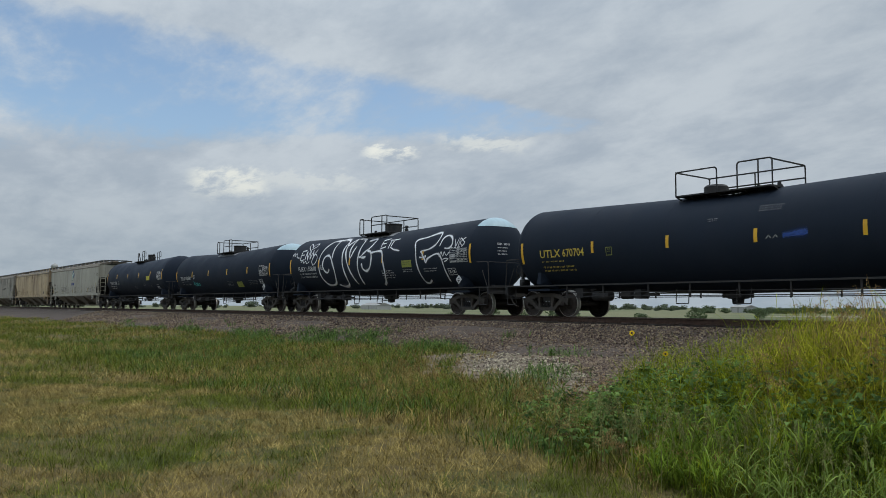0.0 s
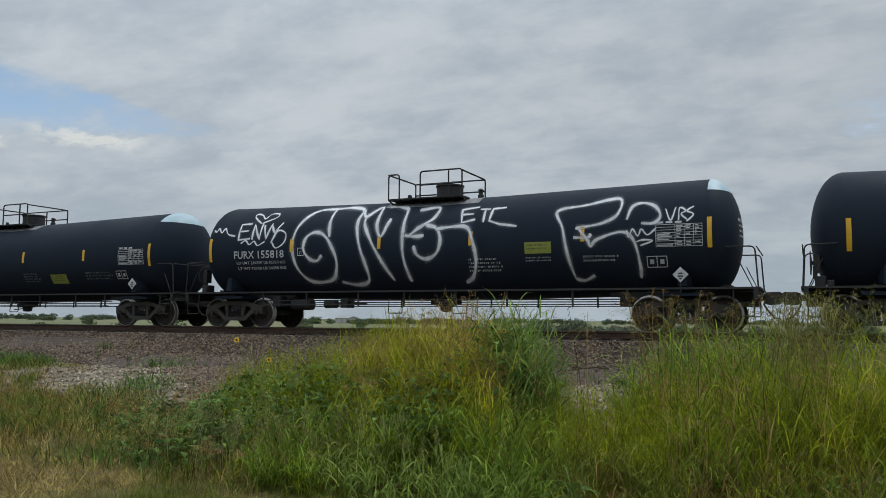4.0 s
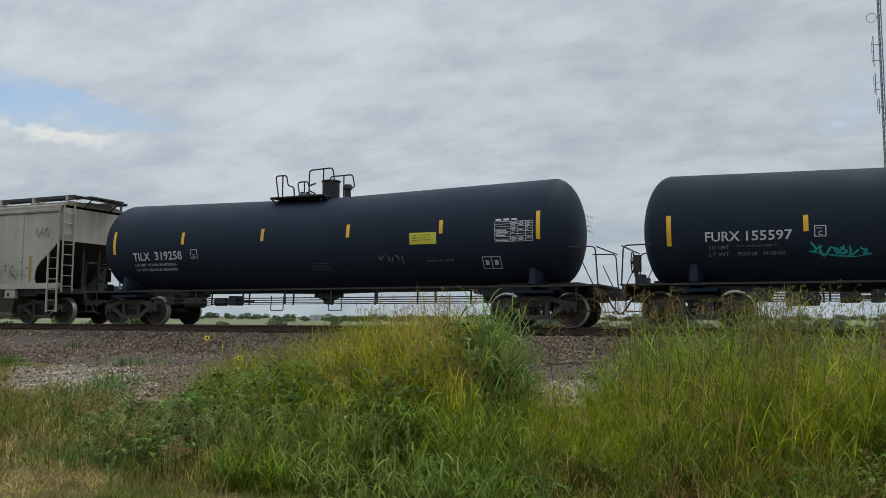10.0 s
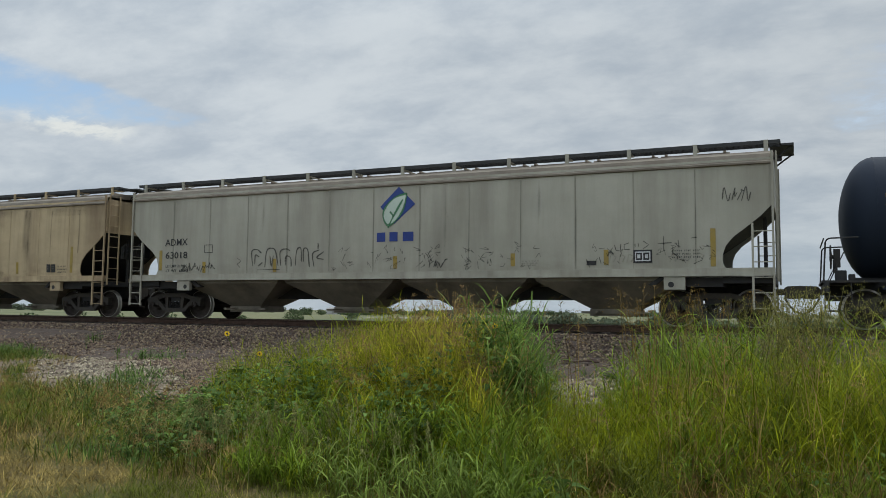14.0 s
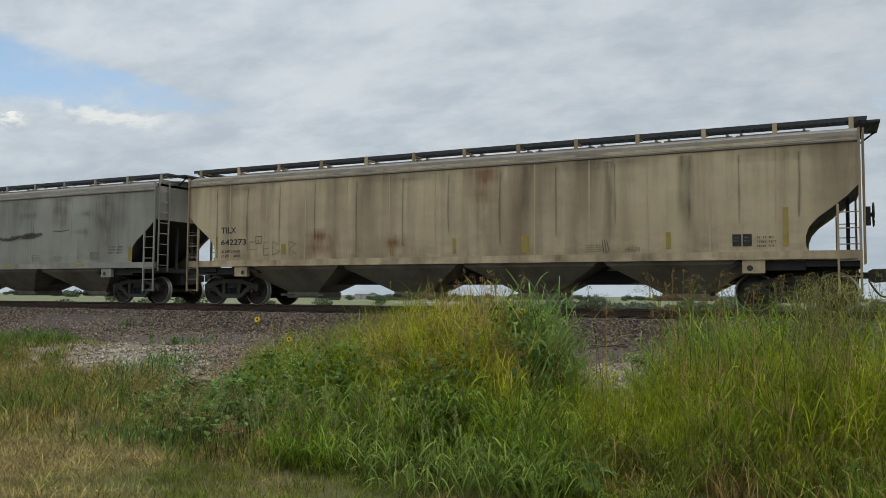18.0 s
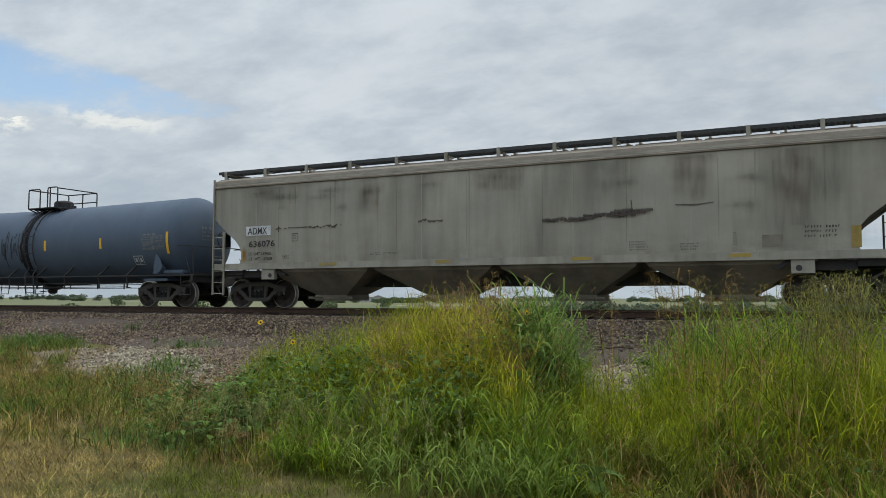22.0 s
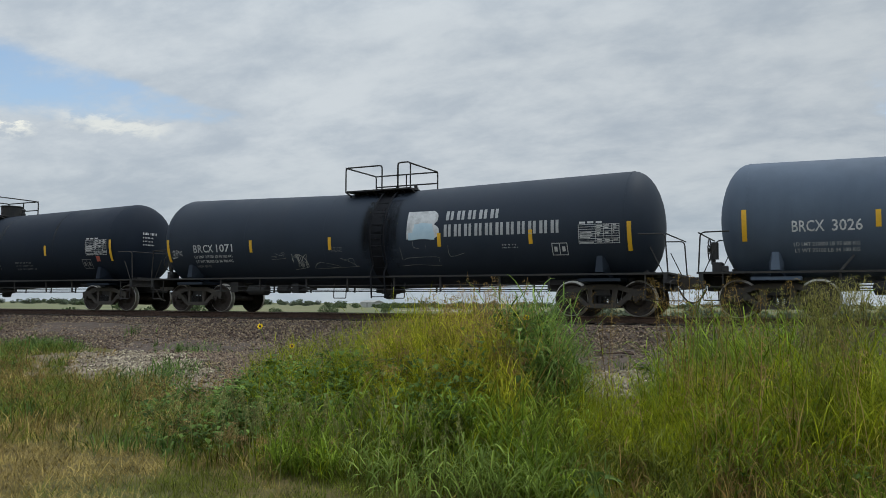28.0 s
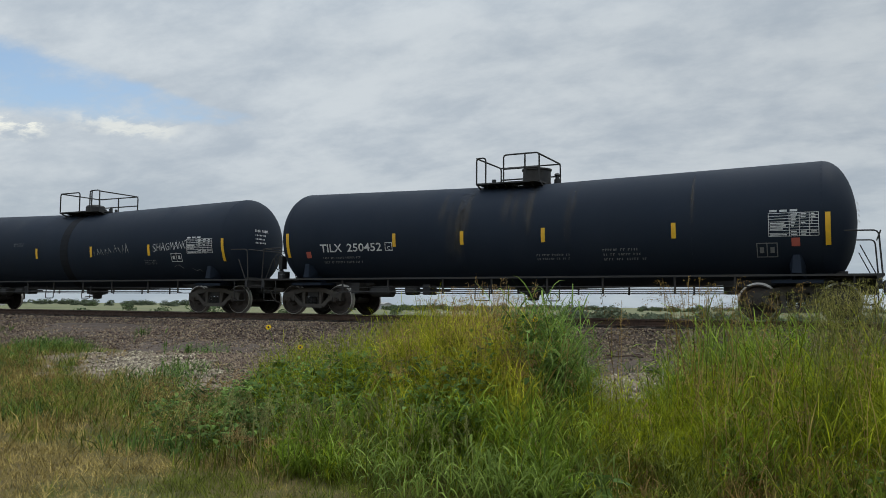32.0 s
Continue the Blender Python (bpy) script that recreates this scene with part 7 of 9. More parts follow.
for car, hi in ((c2, 2.46), (c3, 2.46), (c4, 2.61), (c8, 2.38), (c9, 2.40), (c10, 2.42), (c11, 2.40)):
    # small lettering on the right-hand head
    bm = bmesh.new()
    rnd = random.Random(int(hi * 100))
    for r, (n, h_) in enumerate(((10, 0.085), (8, 0.05), (7, 0.05), (8, 0.05))):
        for k in range(n):
            if k == 4 and r == 0:
                continue
            y = -0.55 + k * 0.062
            z = hi + 0.32 - r * 0.13

            def onhead(yy, zz):
                f = max(0.0, 1 - (yy * yy + (zz - hi) ** 2) / TANK_R ** 2)
                return (TANK_L - HEAD + HEAD * math.sqrt(f) + 0.008, yy, zz)

            y1, z1 = y + rnd.uniform(0.02, 0.045), z + h_
            bm.faces.new([bm.verts.new(onhead(a, b)) for a, b in ((y, z), (y1, z), (y1, z1), (y, z1))])
    tagged(part("head_stencil", bm, M["dimwhite"] if car in (c8, c9) else M["white"], car), "", "", "", "stuff")


# ---- ground and track ----
def ground_z(x, y):
    """The lie of the land, without its small bumps."""
    def ease(a, b, t):
        t = np.clip((t - a) / (b - a), 0, 1)
        return t * t * (3 - 2 * t)
    z = -1.30 + 0.06 * np.sin(x * 0.31 + 1) * np.cos(y * 0.42) + 0.03 * np.sin(x * 1.1 + y * 0.7)
    z = z + 0.22 * ease(11.5, 16.0, y) - 0.30 * ease(25, 60, y)
    return z


def bank_z(y):
    return np.interp(y, [15.2, 15.9, 18.3, 19.2, 23.6, 24.5, 27.0, 27.6], [-1.45, -1.10, -0.48, -0.24, -0.24, -0.48, -1.25, -1.6])


def sheet(name, xs, ys, zf, material, label, kind="structure"):
    X, Y = np.meshgrid(xs, ys, indexing="ij")
    Z = zf(X, Y)
    nx, ny = X.shape
    me = bpy.data.meshes.new(name)
    idx = np.arange(nx * ny).reshape(nx, ny)
    q = np.stack([idx[:-1, :-1], idx[1:, :-1], idx[1:, 1:], idx[:-1, 1:]], -1).reshape(-1, 4)
    me.from_pydata(np.stack([X, Y, Z], -1).reshape(-1, 3).tolist(), [], q.tolist())
    me.materials.append(material)
    me.shade_smooth()
    return tagged(new(name, me), label, "", "", kind)


xs = np.unique(np.concatenate([np.linspace(-4000, -100, 20), np.linspace(-100, -26, 60), np.linspace(-26, 14, 200), np.linspace(14, 80, 50), np.linspace(80, 4000, 20)]))
ys = np.unique(np.concatenate([np.linspace(-600, -6, 20), np.linspace(-6, 16, 130), np.linspace(16, 60, 30), np.linspace(60, 4000, 40)]))
rs = np.random.RandomState(3)
sheet("ground", xs, ys, lambda X, Y: ground_z(X, Y) + rs.uniform(-0.02, 0.02, X.shape) * (np.abs(Y) < 30), M["turf"], "rough verge of dry and green turf with flat fields beyond")
bx = np.unique(np.concatenate([np.linspace(-400, -60, 60), np.linspace(-60, 25, 420), np.linspace(25, 260, 50)]))
by = np.unique(np.concatenate([np.linspace(15.2, 19.3, 44), np.linspace(19.3, 23.5, 9), np.linspace(23.5, 27.6, 10)]))
sheet("ballast_bank", bx, by, lambda X, Y: bank_z(Y) + 0.06 * np.sin(X * 0.5) * np.cos(Y) * (Y < 18.5) + rs.uniform(-0.03, 0.03, X.shape), M["bed"], "bank of pinkish grey crushed stone ballast")


def rail_mesh(x0, x1):
    bm = bmesh.new()
    prof = [(-0.070, -0.171), (0.070, -0.171), (0.070, -0.158), (0.012, -0.140), (0.010, -0.045), (0.036, -0.032), (0.036, -0.006), (0.028, 0.0), (-0.028, 0.0), (-0.036, -0.006), (-0.036, -0.032), (-0.010, -0.045), (-0.012, -0.140), (-0.070, -0.158)]
    a = [bm.verts.new((x0, y, z)) for y, z in prof]
    b = [bm.verts.new((x1, y, z)) for y, z in prof]
    for i in range(len(prof)):
        j = (i + 1) % len(prof)
        bm.faces.new((a[i], a[j], b[j], b[i])).material_index = 1 if 5 <= i <= 8 else 0
    bm.faces.new(a)
    bm.faces.new(b[::-1])
    bmesh.ops.recalc_face_normals(bm, faces=bm.faces)
    return bm


track = tagged(new("railway_track"), "single railway track of steel rails on wooden ties", "railway track", "", "structure")
track.location = (0, TRACK_Y, 0)
for sy in (-1, 1):
    o = part("rail", rail_mesh(-400, 260), (M["rust"], M["railhead"]), track, "worn rusty steel rail")
    o.location = (0, sy * 0.7535, 0)


def tie_mesh():
    bm = bmesh.new()
    box(bm, -0.115, 0.115, -1.30, 1.30, -0.36, -0.175)
    bmesh.ops.bevel(bm, geom=bm.edges[:], offset=0.012, segments=1, affect="EDGES")
    return part("tie", bm, M["tie"])


def tie_plate_mesh():
    bm = bmesh.new()
    box(bm, -0.10, 0.10, -0.18, 0.18, -0.175, -0.168)
    for sx in (-0.05, 0.05):
        for sy in (-0.09, 0.09):
            box(bm, sx - 0.012, sx + 0.012, sy - 0.02, sy + 0.02, -0.168, -0.135)
    return part("tie_plate", bm, M["rust"])


for k in range(210):
    x = -85 + 0.53 * k
    o = part("tie", shared("tie", tie_mesh), None, track)
    o.matrix_basis = pose(x, random.uniform(-0.03, 0.03), random.uniform(-0.01, 0.004), 0, 0, random.uniform(-1, 1))
    if k % 1 == 0 and -60 < x < 15:
        o = part("tie_plate", shared("tie_plate", tie_plate_mesh), None, track)
        o.matrix_basis = pose(x, -0.7535, 0)


# ---- stones ----
def heap(name, P, size, material, label, seed=0):
    """Many loose stones, each a rough six-cornered lump, as one object."""
    r = np.random.RandomState(seed)
    n = len(P)
    base = np.array([(1, 0, 0), (-1, 0, 0), (0, 1, 0), (0, -1, 0), (0, 0, 1), (0, 0, -1)], float)
    V = base[None] * r.uniform(0.55, 1.0, (n, 6, 1)) + r.uniform(-0.28, 0.28, (n, 6, 3))
    a = r.uniform(0, 2 * np.pi, n)
    b = r.uniform(-0.7, 0.7, n)
    ca, sa, cb, sb = np.cos(a), np.sin(a), np.cos(b), np.sin(b)
    x, y, z = V[..., 0].copy(), V[..., 1].copy(), V[..., 2] * 0.75
    y, z = y * cb[:, None] - z * sb[:, None], y * sb[:, None] + z * cb[:, None]
    x, y = x * ca[:, None] - y * sa[:, None], x * sa[:, None] + y * ca[:, None]
    s = np.asarray(size).reshape(-1, 1) if np.ndim(size) else np.full((n, 1), size)
    W = np.stack([x * s, y * s, z * s], -1) + np.asarray(P)[:, None, :]
    F = np.array([(0, 2, 4), (2, 1, 4), (1, 3, 4), (3, 0, 4), (2, 0, 5), (1, 2, 5), (3, 1, 5), (0, 3, 5)])
    F = (F[None] + 6 * np.arange(n)[:, None, None]).reshape(-1, 3)
    return fast_mesh(name, W.reshape(-1, 3), F, material, label)


def fast_mesh(name, V, F, material, label, kind="stuff"):
    me = bpy.data.meshes.new(name)
    k = F.shape[1]
    me.vertices.add(len(V))
    me.vertices.foreach_set("co", np.ascontiguousarray(V, np.float32).ravel())
    me.loops.add(F.size)
    me.loops.foreach_set("vertex_index", np.ascontiguousarray(F, np.int32).ravel())
    me.polygons.add(len(F))
    me.polygons.foreach_set("loop_start", np.arange(0, F.size, k, dtype=np.int32))
    me.update(calc_edges=True)
    me.materials.append(material)
    return tagged(new(name, me), label, "", "", kind)


def lump(x, y, s, seed=0.0):
    """Smooth noise from about -1 to 1 over the plan, for patches of growth."""
    a = np.sin(x * s + 1.3 + seed) * np.cos(y * s * 1.2 + 0.4 * seed) + np.sin(x * s * 2.3 - y * s * 1.7 + seed * 2.1) * 0.6
    return (a + np.sin(x * s * 4.9 + y * s * 5.3 + seed) * 0.35) / 1.6


def fan(x, y):
    """The spill of ballast that runs down off the bank: 1 inside, 0 outside."""
    mid = -13.2 + (16 - y) * 0.62
    half = 3.6 - (16 - y) * 0.38
    return np.clip((half - np.abs(x - mid)) / 0.8 + 0.5 * lump(x, y, 1.9), 0, 1) * (y > 9.3)


def pale(x, y):
    """The pale limestone spread at the foot of the bank, running down into bare dirt."""
    u, v = (x + 1.10 * y) / 1.48, y - 13.0
    a = 1.0 - np.hypot(u / 2.2, v / 3.2) + 0.30 * lump(x, y, 1.3, 2) + 0.34 * lump(x, y, 3.7, 5)
    b = 1.0 - np.hypot((x + 3.7) / 0.95, (y - 14.6) / 1.7) + 0.35 * lump(x, y, 2.1, 4) + 0.2 * lump(x, y, 5.1, 5)
    return np.clip(np.maximum(a, b) * 2.2, 0, 1)


def spill(name, x0, x1, y0, y1, field, limit, material, label):
    """A thin spread that lies on the ground where the field passes the limit, with a ragged edge."""
    xs, ys = np.arange(x0, x1, 0.12), np.arange(y0, y1, 0.12)
    X, Y = np.meshgrid(xs, ys, indexing="ij")
    idx = np.arange(X.size).reshape(X.shape)
    q = np.stack([idx[:-1, :-1], idx[1:, :-1], idx[1:, 1:], idx[:-1, 1:]], -1).reshape(-1, 4)
    q = q[field(X, Y)[:-1, :-1].ravel() > limit]
    rr = np.random.RandomState(8)
    Z = np.maximum(ground_z(X, Y), bank_z(Y)) - 0.03 + 0.08 * np.clip((field(X, Y) - limit) / 0.35, 0, 1) + rr.uniform(-0.012, 0.012, X.shape)
    ob = fast_mesh(name, np.stack([X + rr.uniform(-0.04, 0.04, X.shape), Y + rr.uniform(-0.04, 0.04, X.shape), Z], -1).reshape(-1, 3), q, material, label)
    return ob


spill("pale_spread", -21, -10, 9.6, 17.2, pale, 0.3, M["palebed"], "pale stone dust spread at the foot of the bank")
spill("pale_spread", -5.4, -2.2, 13.2, 17.2, pale, 0.3, M["palebed"], "pale stone dust by the bank")
spill("stone_spill", -18, -6.5, 9.2, 16.2, lambda X, Y: fan(X, Y) - 2 * pale(X, Y), 0.35, M["bed"], "gritty spill of ballast below the bank")
r = np.random.RandomState(11)
n = 46000
X = np.concatenate([r.uniform(-26, 4, 29000), r.uniform(-75, -26, 17000)])
Y = 15.7 + 3.9 * r.uniform(0, 1, n) ** 0.9
keep = pale(X, Y) < r.uniform(0.1, 0.9, n)
X, Y = X[keep], Y[keep]
heap("ballast_stones", np.stack([X, Y, bank_z(Y) + 0.02], -1), r.uniform(0.018, 0.056, len(X)) * np.where(X < -26, 1.5, 1.0), M["stone"], "loose pinkish grey ballast stones on the bank", 1)
X, Y = r.uniform(-17, -7, 26000), r.uniform(9.2, 16.2, 26000)
keep = (fan(X, Y) > r.uniform(0.2, 1.0, 26000)) & (pale(X, Y) < 0.5)
X, Y = X[keep], Y[keep]
heap("spilled_stones", np.stack([X, Y, np.maximum(ground_z(X, Y), bank_z(Y)) + 0.055], -1), r.uniform(0.022, 0.05, len(X)), M["stone"], "ballast stones spilled down the bank", 2)
X = np.concatenate([r.uniform(-20, -11.0, 26000), r.uniform(-5.2, -2.6, 4600)])
Y = r.uniform(10.9, 17.1, len(X))
white = np.exp(-((X + 1.07 * Y) / 2.2) ** 2 - ((Y - 13.6) / 1.7) ** 2) * (X < -8) + (X > -8)
keep = pale(X, Y) * (0.55 + 0.7 * lump(X, Y, 2.6, 7)) * white > r.uniform(0.03, 0.80, len(X))
X, Y = X[keep], Y[keep]
heap("limestone_chips", np.stack([X, Y, np.maximum(ground_z(X, Y), bank_z(Y)) + 0.06], -1), r.uniform(0.014, 0.07, len(X)), M["limestone"], "pale crushed limestone spread at the foot of the bank", 3)


# ---- grass ----
def blades(name, P, length, width, lean, segs, material, label, seed=0, droop=1.0, out=None):
    """Curved, tapering blades rooted at P, all in one object; out is the bearing to which each one leans."""
    r = np.random.RandomState(seed)
    n = len(P)
    az = r.uniform(0, 2 * np.pi, n) if out is None else out + r.normal(0, 0.5, n)
    width = width * np.clip(r.lognormal(0, 0.4, n), 0.4, 2.2)
    tip = lean * np.clip(r.lognormal(-0.25, 0.55, n), 0.15, 1.35)
    d = np.stack([np.cos(az), np.sin(az), np.zeros(n)], -1)
    turn = az + np.pi / 2 + r.uniform(-0.9, 0.9, n)
    side = np.stack([np.cos(turn), np.sin(turn), np.zeros(n)], -1)
    rows = []
    for k in range(segs + 1):
        t = k / segs
        away = length * tip * t ** 1.7
        up = length * t * (1 - 0.30 * droop * tip * t * t)
        c = P + d * away[:, None]
        c[:, 2] += up
        w = width * (1 - t) ** 0.7 * (0.6 + 0.8 * min(1.0, t * 3)) if k < segs else width * 0.04
        rows += [c - side * (np.asarray(w) / 2)[..., None], c + side * (np.asarray(w) / 2)[..., None]]
    V = np.stack(rows, 1)
    q = np.array([(2 * k, 2 * k + 1, 2 * k + 3, 2 * k + 2) for k in range(segs)])
    F = (q[None] + (2 * segs + 2) * np.arange(n)[:, None, None]).reshape(-1, 4)
    return fast_mesh(name, V.reshape(-1, 3), F, material, label)


def rooted(X, Y, sink=0.01):
    return np.stack([X, Y, np.where(Y > 15.6, np.maximum(ground_z(X, Y), bank_z(Y)), ground_z(X, Y)) - sink], -1)


# weed heights by bearing from the camera (degrees left of straight ahead), fitted to its view
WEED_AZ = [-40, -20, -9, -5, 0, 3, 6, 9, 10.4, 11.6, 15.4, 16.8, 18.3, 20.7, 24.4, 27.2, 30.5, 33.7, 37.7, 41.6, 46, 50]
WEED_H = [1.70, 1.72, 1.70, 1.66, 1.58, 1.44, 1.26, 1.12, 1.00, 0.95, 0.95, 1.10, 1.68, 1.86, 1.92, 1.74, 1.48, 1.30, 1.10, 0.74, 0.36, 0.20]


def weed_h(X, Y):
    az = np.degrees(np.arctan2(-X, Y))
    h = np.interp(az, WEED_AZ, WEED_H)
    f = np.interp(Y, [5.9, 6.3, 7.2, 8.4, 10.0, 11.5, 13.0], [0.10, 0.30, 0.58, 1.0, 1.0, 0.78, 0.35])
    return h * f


def scatter(n, x0, x1, y0, y1, seed, tuft=0, spread=0.1):
    r = np.random.RandomState(seed)
    if tuft:
        m = n // tuft
        cx, cy = np.repeat(r.uniform(x0, x1, m), tuft), np.repeat(r.uniform(y0, y1, m), tuft)
        return cx + r.normal(0, spread, m * tuft), cy + r.normal(0, spread, m * tuft)
    return r.uniform(x0, x1, n), r.uniform(y0, y1, n)


def bearing(n, a0, a1, y0, y1, seed, tuft=8, spread=0.09):
    """Tufts spread over a range of bearings and distances from the camera."""
    r = np.random.RandomState(seed)
    m = n // tuft
    y = r.uniform(y0, y1, m)
    x = -y * np.tan(np.radians(r.uniform(a0, a1, m)))
    return np.repeat(x, tuft) + r.normal(0, spread, m * tuft), np.repeat(y, tuft) + r.normal(0, spread, m * tuft)


# mown verge: flattened thatch, worn straw-coloured patches and greener ones
for x0, x1, y0, y1, n, sd0, lo, hi, wd, far in ((-18, 3, 2.4, 6.3, 120000, 21, 0.03, 0.10, 0.0085, ""), (-18, -2.5, 0.6, 2.4, 52000, 121, 0.03, 0.09, 0.0075, " near the road"), (-62, -18, 0.8, 7.2, 60000, 25, 0.05, 0.15, 0.016, " farther along")):
    X, Y = scatter(n, x0, x1, y0, y1, sd0, 9, 0.10 if far != " farther along" else 0.16)
    r = np.random.RandomState(sd0 + 1)
    g = 1.3 * lump(X, Y, 0.62, 12) + 0.8 * lump(X, Y, 1.7, 3) + r.normal(0, 0.30, len(X)) + 0.10 * (Y - 4.0)
    dry = g < np.where(X < -18, 0.05, 0.46)
    k = int(dry.sum())
    blades("mown_dry_grass", rooted(X[dry], Y[dry]), r.uniform(lo, hi, k), wd, 1.1, 1, M["straw"], "short mown straw-coloured grass" + far, sd0 + 2, droop=0.25)
    blades("mown_green_grass", rooted(X[~dry], Y[~dry]), r.uniform(lo, hi * 1.5, len(X) - k), wd * 0.85, 0.8, 1, M["ditchgreen"], "short green tufts in the mown verge" + far, sd0 + 3, droop=0.25)
def arch(P, az, length, width, rise, fall, seed, segs=4):
    """Leaf strips that rise from P, arch over and hang: their points and faces."""
    r = np.random.RandomState(seed)
    n = len(P)
    d = np.stack([np.cos(az), np.sin(az), np.zeros(n)], -1)
    roll = az + np.pi / 2 + r.uniform(-0.5, 0.5, n)
    side = np.stack([np.cos(roll), np.sin(roll), r.uniform(-0.5, 0.5, n)], -1)
    rows = []
    for k in range(segs + 1):
        t = k / segs
        c = P + d * (length * 0.78 * t)[:, None]
        c[:, 2] += length * (rise * t - fall * t * t)
        w = width * (0.05 if k == segs else (1 - t) ** 0.6 * (0.65 + 0.6 * min(1.0, 3 * t)))
        rows += [c - side * (w / 2)[:, None], c + side * (w / 2)[:, None]]
    V = np.stack(rows, 1).reshape(-1, 3)
    q = np.array([(2 * k, 2 * k + 1, 2 * k + 3, 2 * k + 2) for k in range(segs)])
    return V, (q[None] + (2 * segs + 2) * np.arange(n)[:, None, None]).reshape(-1, 4)


def mats(n, x0, x1, y0, y1, seed, scale, part_, material, label):
    r = np.random.RandomState(seed)
    X, Y = r.uniform(x0, x1, n), r.uniform(y0, y1, n)
    keep = part_ * (lump(X, Y, 0.62, 12) + 0.7 * lump(X, Y, 1.7, 3) + 0.5 * lump(X, Y, 4.1, 9)) > 0.18
    X, Y = X[keep], Y[keep]
    m = len(X)
    i = np.repeat(np.arange(m), 14)
    P = rooted(X, Y)[i] + np.stack([r.normal(0, 0.05 * scale, len(i)), r.normal(0, 0.05 * scale, len(i)), r.uniform(0, 0.02, len(i))], -1)
    V, F = arch(P, r.uniform(0, 2 * np.pi, len(i)), r.uniform(0.06, 0.20, len(i)) * scale, r.uniform(0.003, 0.008, len(i)) * scale, r.uniform(0.15, 1.3, len(i)), r.uniform(0.1, 0.9, len(i)), seed + 1, 3)
    fast_mesh("verge_mat", V, F, material, label)


mats(9000, -18, 3, 1.2, 6.6, 350, 1.0, -1, M["straw"], "mats of flattened straw in the mown verge")
mats(4200, -18, 3, 1.2, 6.8, 352, 1.0, 1, M["ditchgreen"], "ragged green clumps in the mown verge")
mats(5000, -60, -18, 1.0, 8.0, 354, 1.8, -1, M["straw"], "mats of flattened straw farther along the verge")
mats(5000, -60, -18, 1.0, 8.0, 356, 1.8, 1, M["ditchgreen"], "ragged green clumps farther along the verge")
mats(2600, -30, -6, 7.0, 15.0, 358, 1.5, -1, M["straw"], "mats of dead straw in the ditch")
# unmown grass in the shallow ditch
X, Y = scatter(80000, -36, -4.5, 5.9, 16.6, 31, 13, 0.13)
az = np.degrees(np.arctan2(-X, Y))
r = np.random.RandomState(32)
foot = np.clip((5.5 - np.abs(az - 45.5)) / 2.0, 0, 1) * np.clip((Y - 12.0) / 1.2, 0, 1)
bare = np.maximum(np.maximum(fan(X, Y), pale(X, Y) * 1.1), foot)
up = np.clip((Y - 14.9 - 1.1 * lump(X, Y, 0.9, 5) - 0.6 * lump(X, Y, 2.7, 2)) / 0.9, 0, 1) * 1.3
keep = (bare + up < r.uniform(0.15, 1.0, len(X))) & ((az > 33) | (Y > 12.5))
X, Y = X[keep], Y[keep]
g = 1.1 * lump(X, Y, 0.55, 1) + 0.8 * lump(X, Y, 1.5, 4) + 0.03 * (Y - 10) + np.clip((-X - 17) / 10, 0, 0.35) + r.normal(0, 0.28, len(X))
for nm, sel, mt, sd, lo, hi, lb in (("ditch_dry_grass", g < -0.28, "straw", 33, 0.08, 0.30, "dry tan grass in the ditch"), ("ditch_green_grass", (g >= -0.28) & (g < 0.85), "ditchgreen", 34, 0.10, 0.30, "green grass in the ditch"),
                                    ("ditch_lush_grass", g >= 0.85, "lowlush", 35, 0.14, 0.40, "lush green tufts in the ditch")):
    k = int(sel.sum())
    blades(nm, rooted(X[sel], Y[sel]), r.uniform(lo, hi, k), 0.011, 0.8, 2, M[mt], lb, sd, 0.6)
X, Y = scatter(34000, -95, -36, 6.4, 16.8, 36, 14, 0.22)
up = np.clip((Y - 14.9 - 1.2 * lump(X, Y, 0.6, 5) - 0.6 * lump(X, Y, 2.0, 2)) / 0.9, 0, 1) * 1.3
keep = up < r.uniform(0.15, 1.0, len(X))
X, Y = X[keep], Y[keep]
g = lump(X, Y, 0.4, 1) + 0.4 * lump(X, Y, 1.5, 4) + 0.4 + r.normal(0, 0.35, len(X))
for nm, sel, mt, sd, lb in (("ditch_dry_grass", g < -0.1, "straw", 37, "dry tan grass far along the ditch"), ("ditch_green_grass", g >= -0.1, "ditchgreen", 38, "green grass far along the ditch")):
    k = int(sel.sum())
    blades(nm, rooted(X[sel], Y[sel]), r.uniform(0.12, 0.34, k), 0.016, 0.8, 2, M[mt], lb, sd, 0.6)
# tall weeds, in tussocks that fan out from their roots
def tussocks(m, a0, a1, y0, y1, seed, least=14, most=44, wide=0.10):
    """Roots of m tussocks: place, leaning direction, and a number from 0 to 1 for each tussock."""
    r = np.random.RandomState(seed)
    cy = y0 + (y1 - y0) * r.uniform(0, 1, m)
    cx = -cy * np.tan(np.radians(r.uniform(a0, a1, m)))
    k = r.randint(least, most, m)
    n = int(k.sum())
    a, rad = r.uniform(0, 2 * np.pi, n), wide * np.sqrt(r.uniform(0, 1, n))
    wind = np.repeat(r.uniform(0, 2 * np.pi, m), k)
    d = np.stack([np.cos(a) + 0.45 * np.cos(wind), np.sin(a) + 0.45 * np.sin(wind)], -1)
    u = np.repeat(r.uniform(0, 1, m), k)
    return np.repeat(cx, k) + rad * np.cos(a), np.repeat(cy, k) + rad * np.sin(a), np.arctan2(d[:, 1], d[:, 0]), u, rad / wide


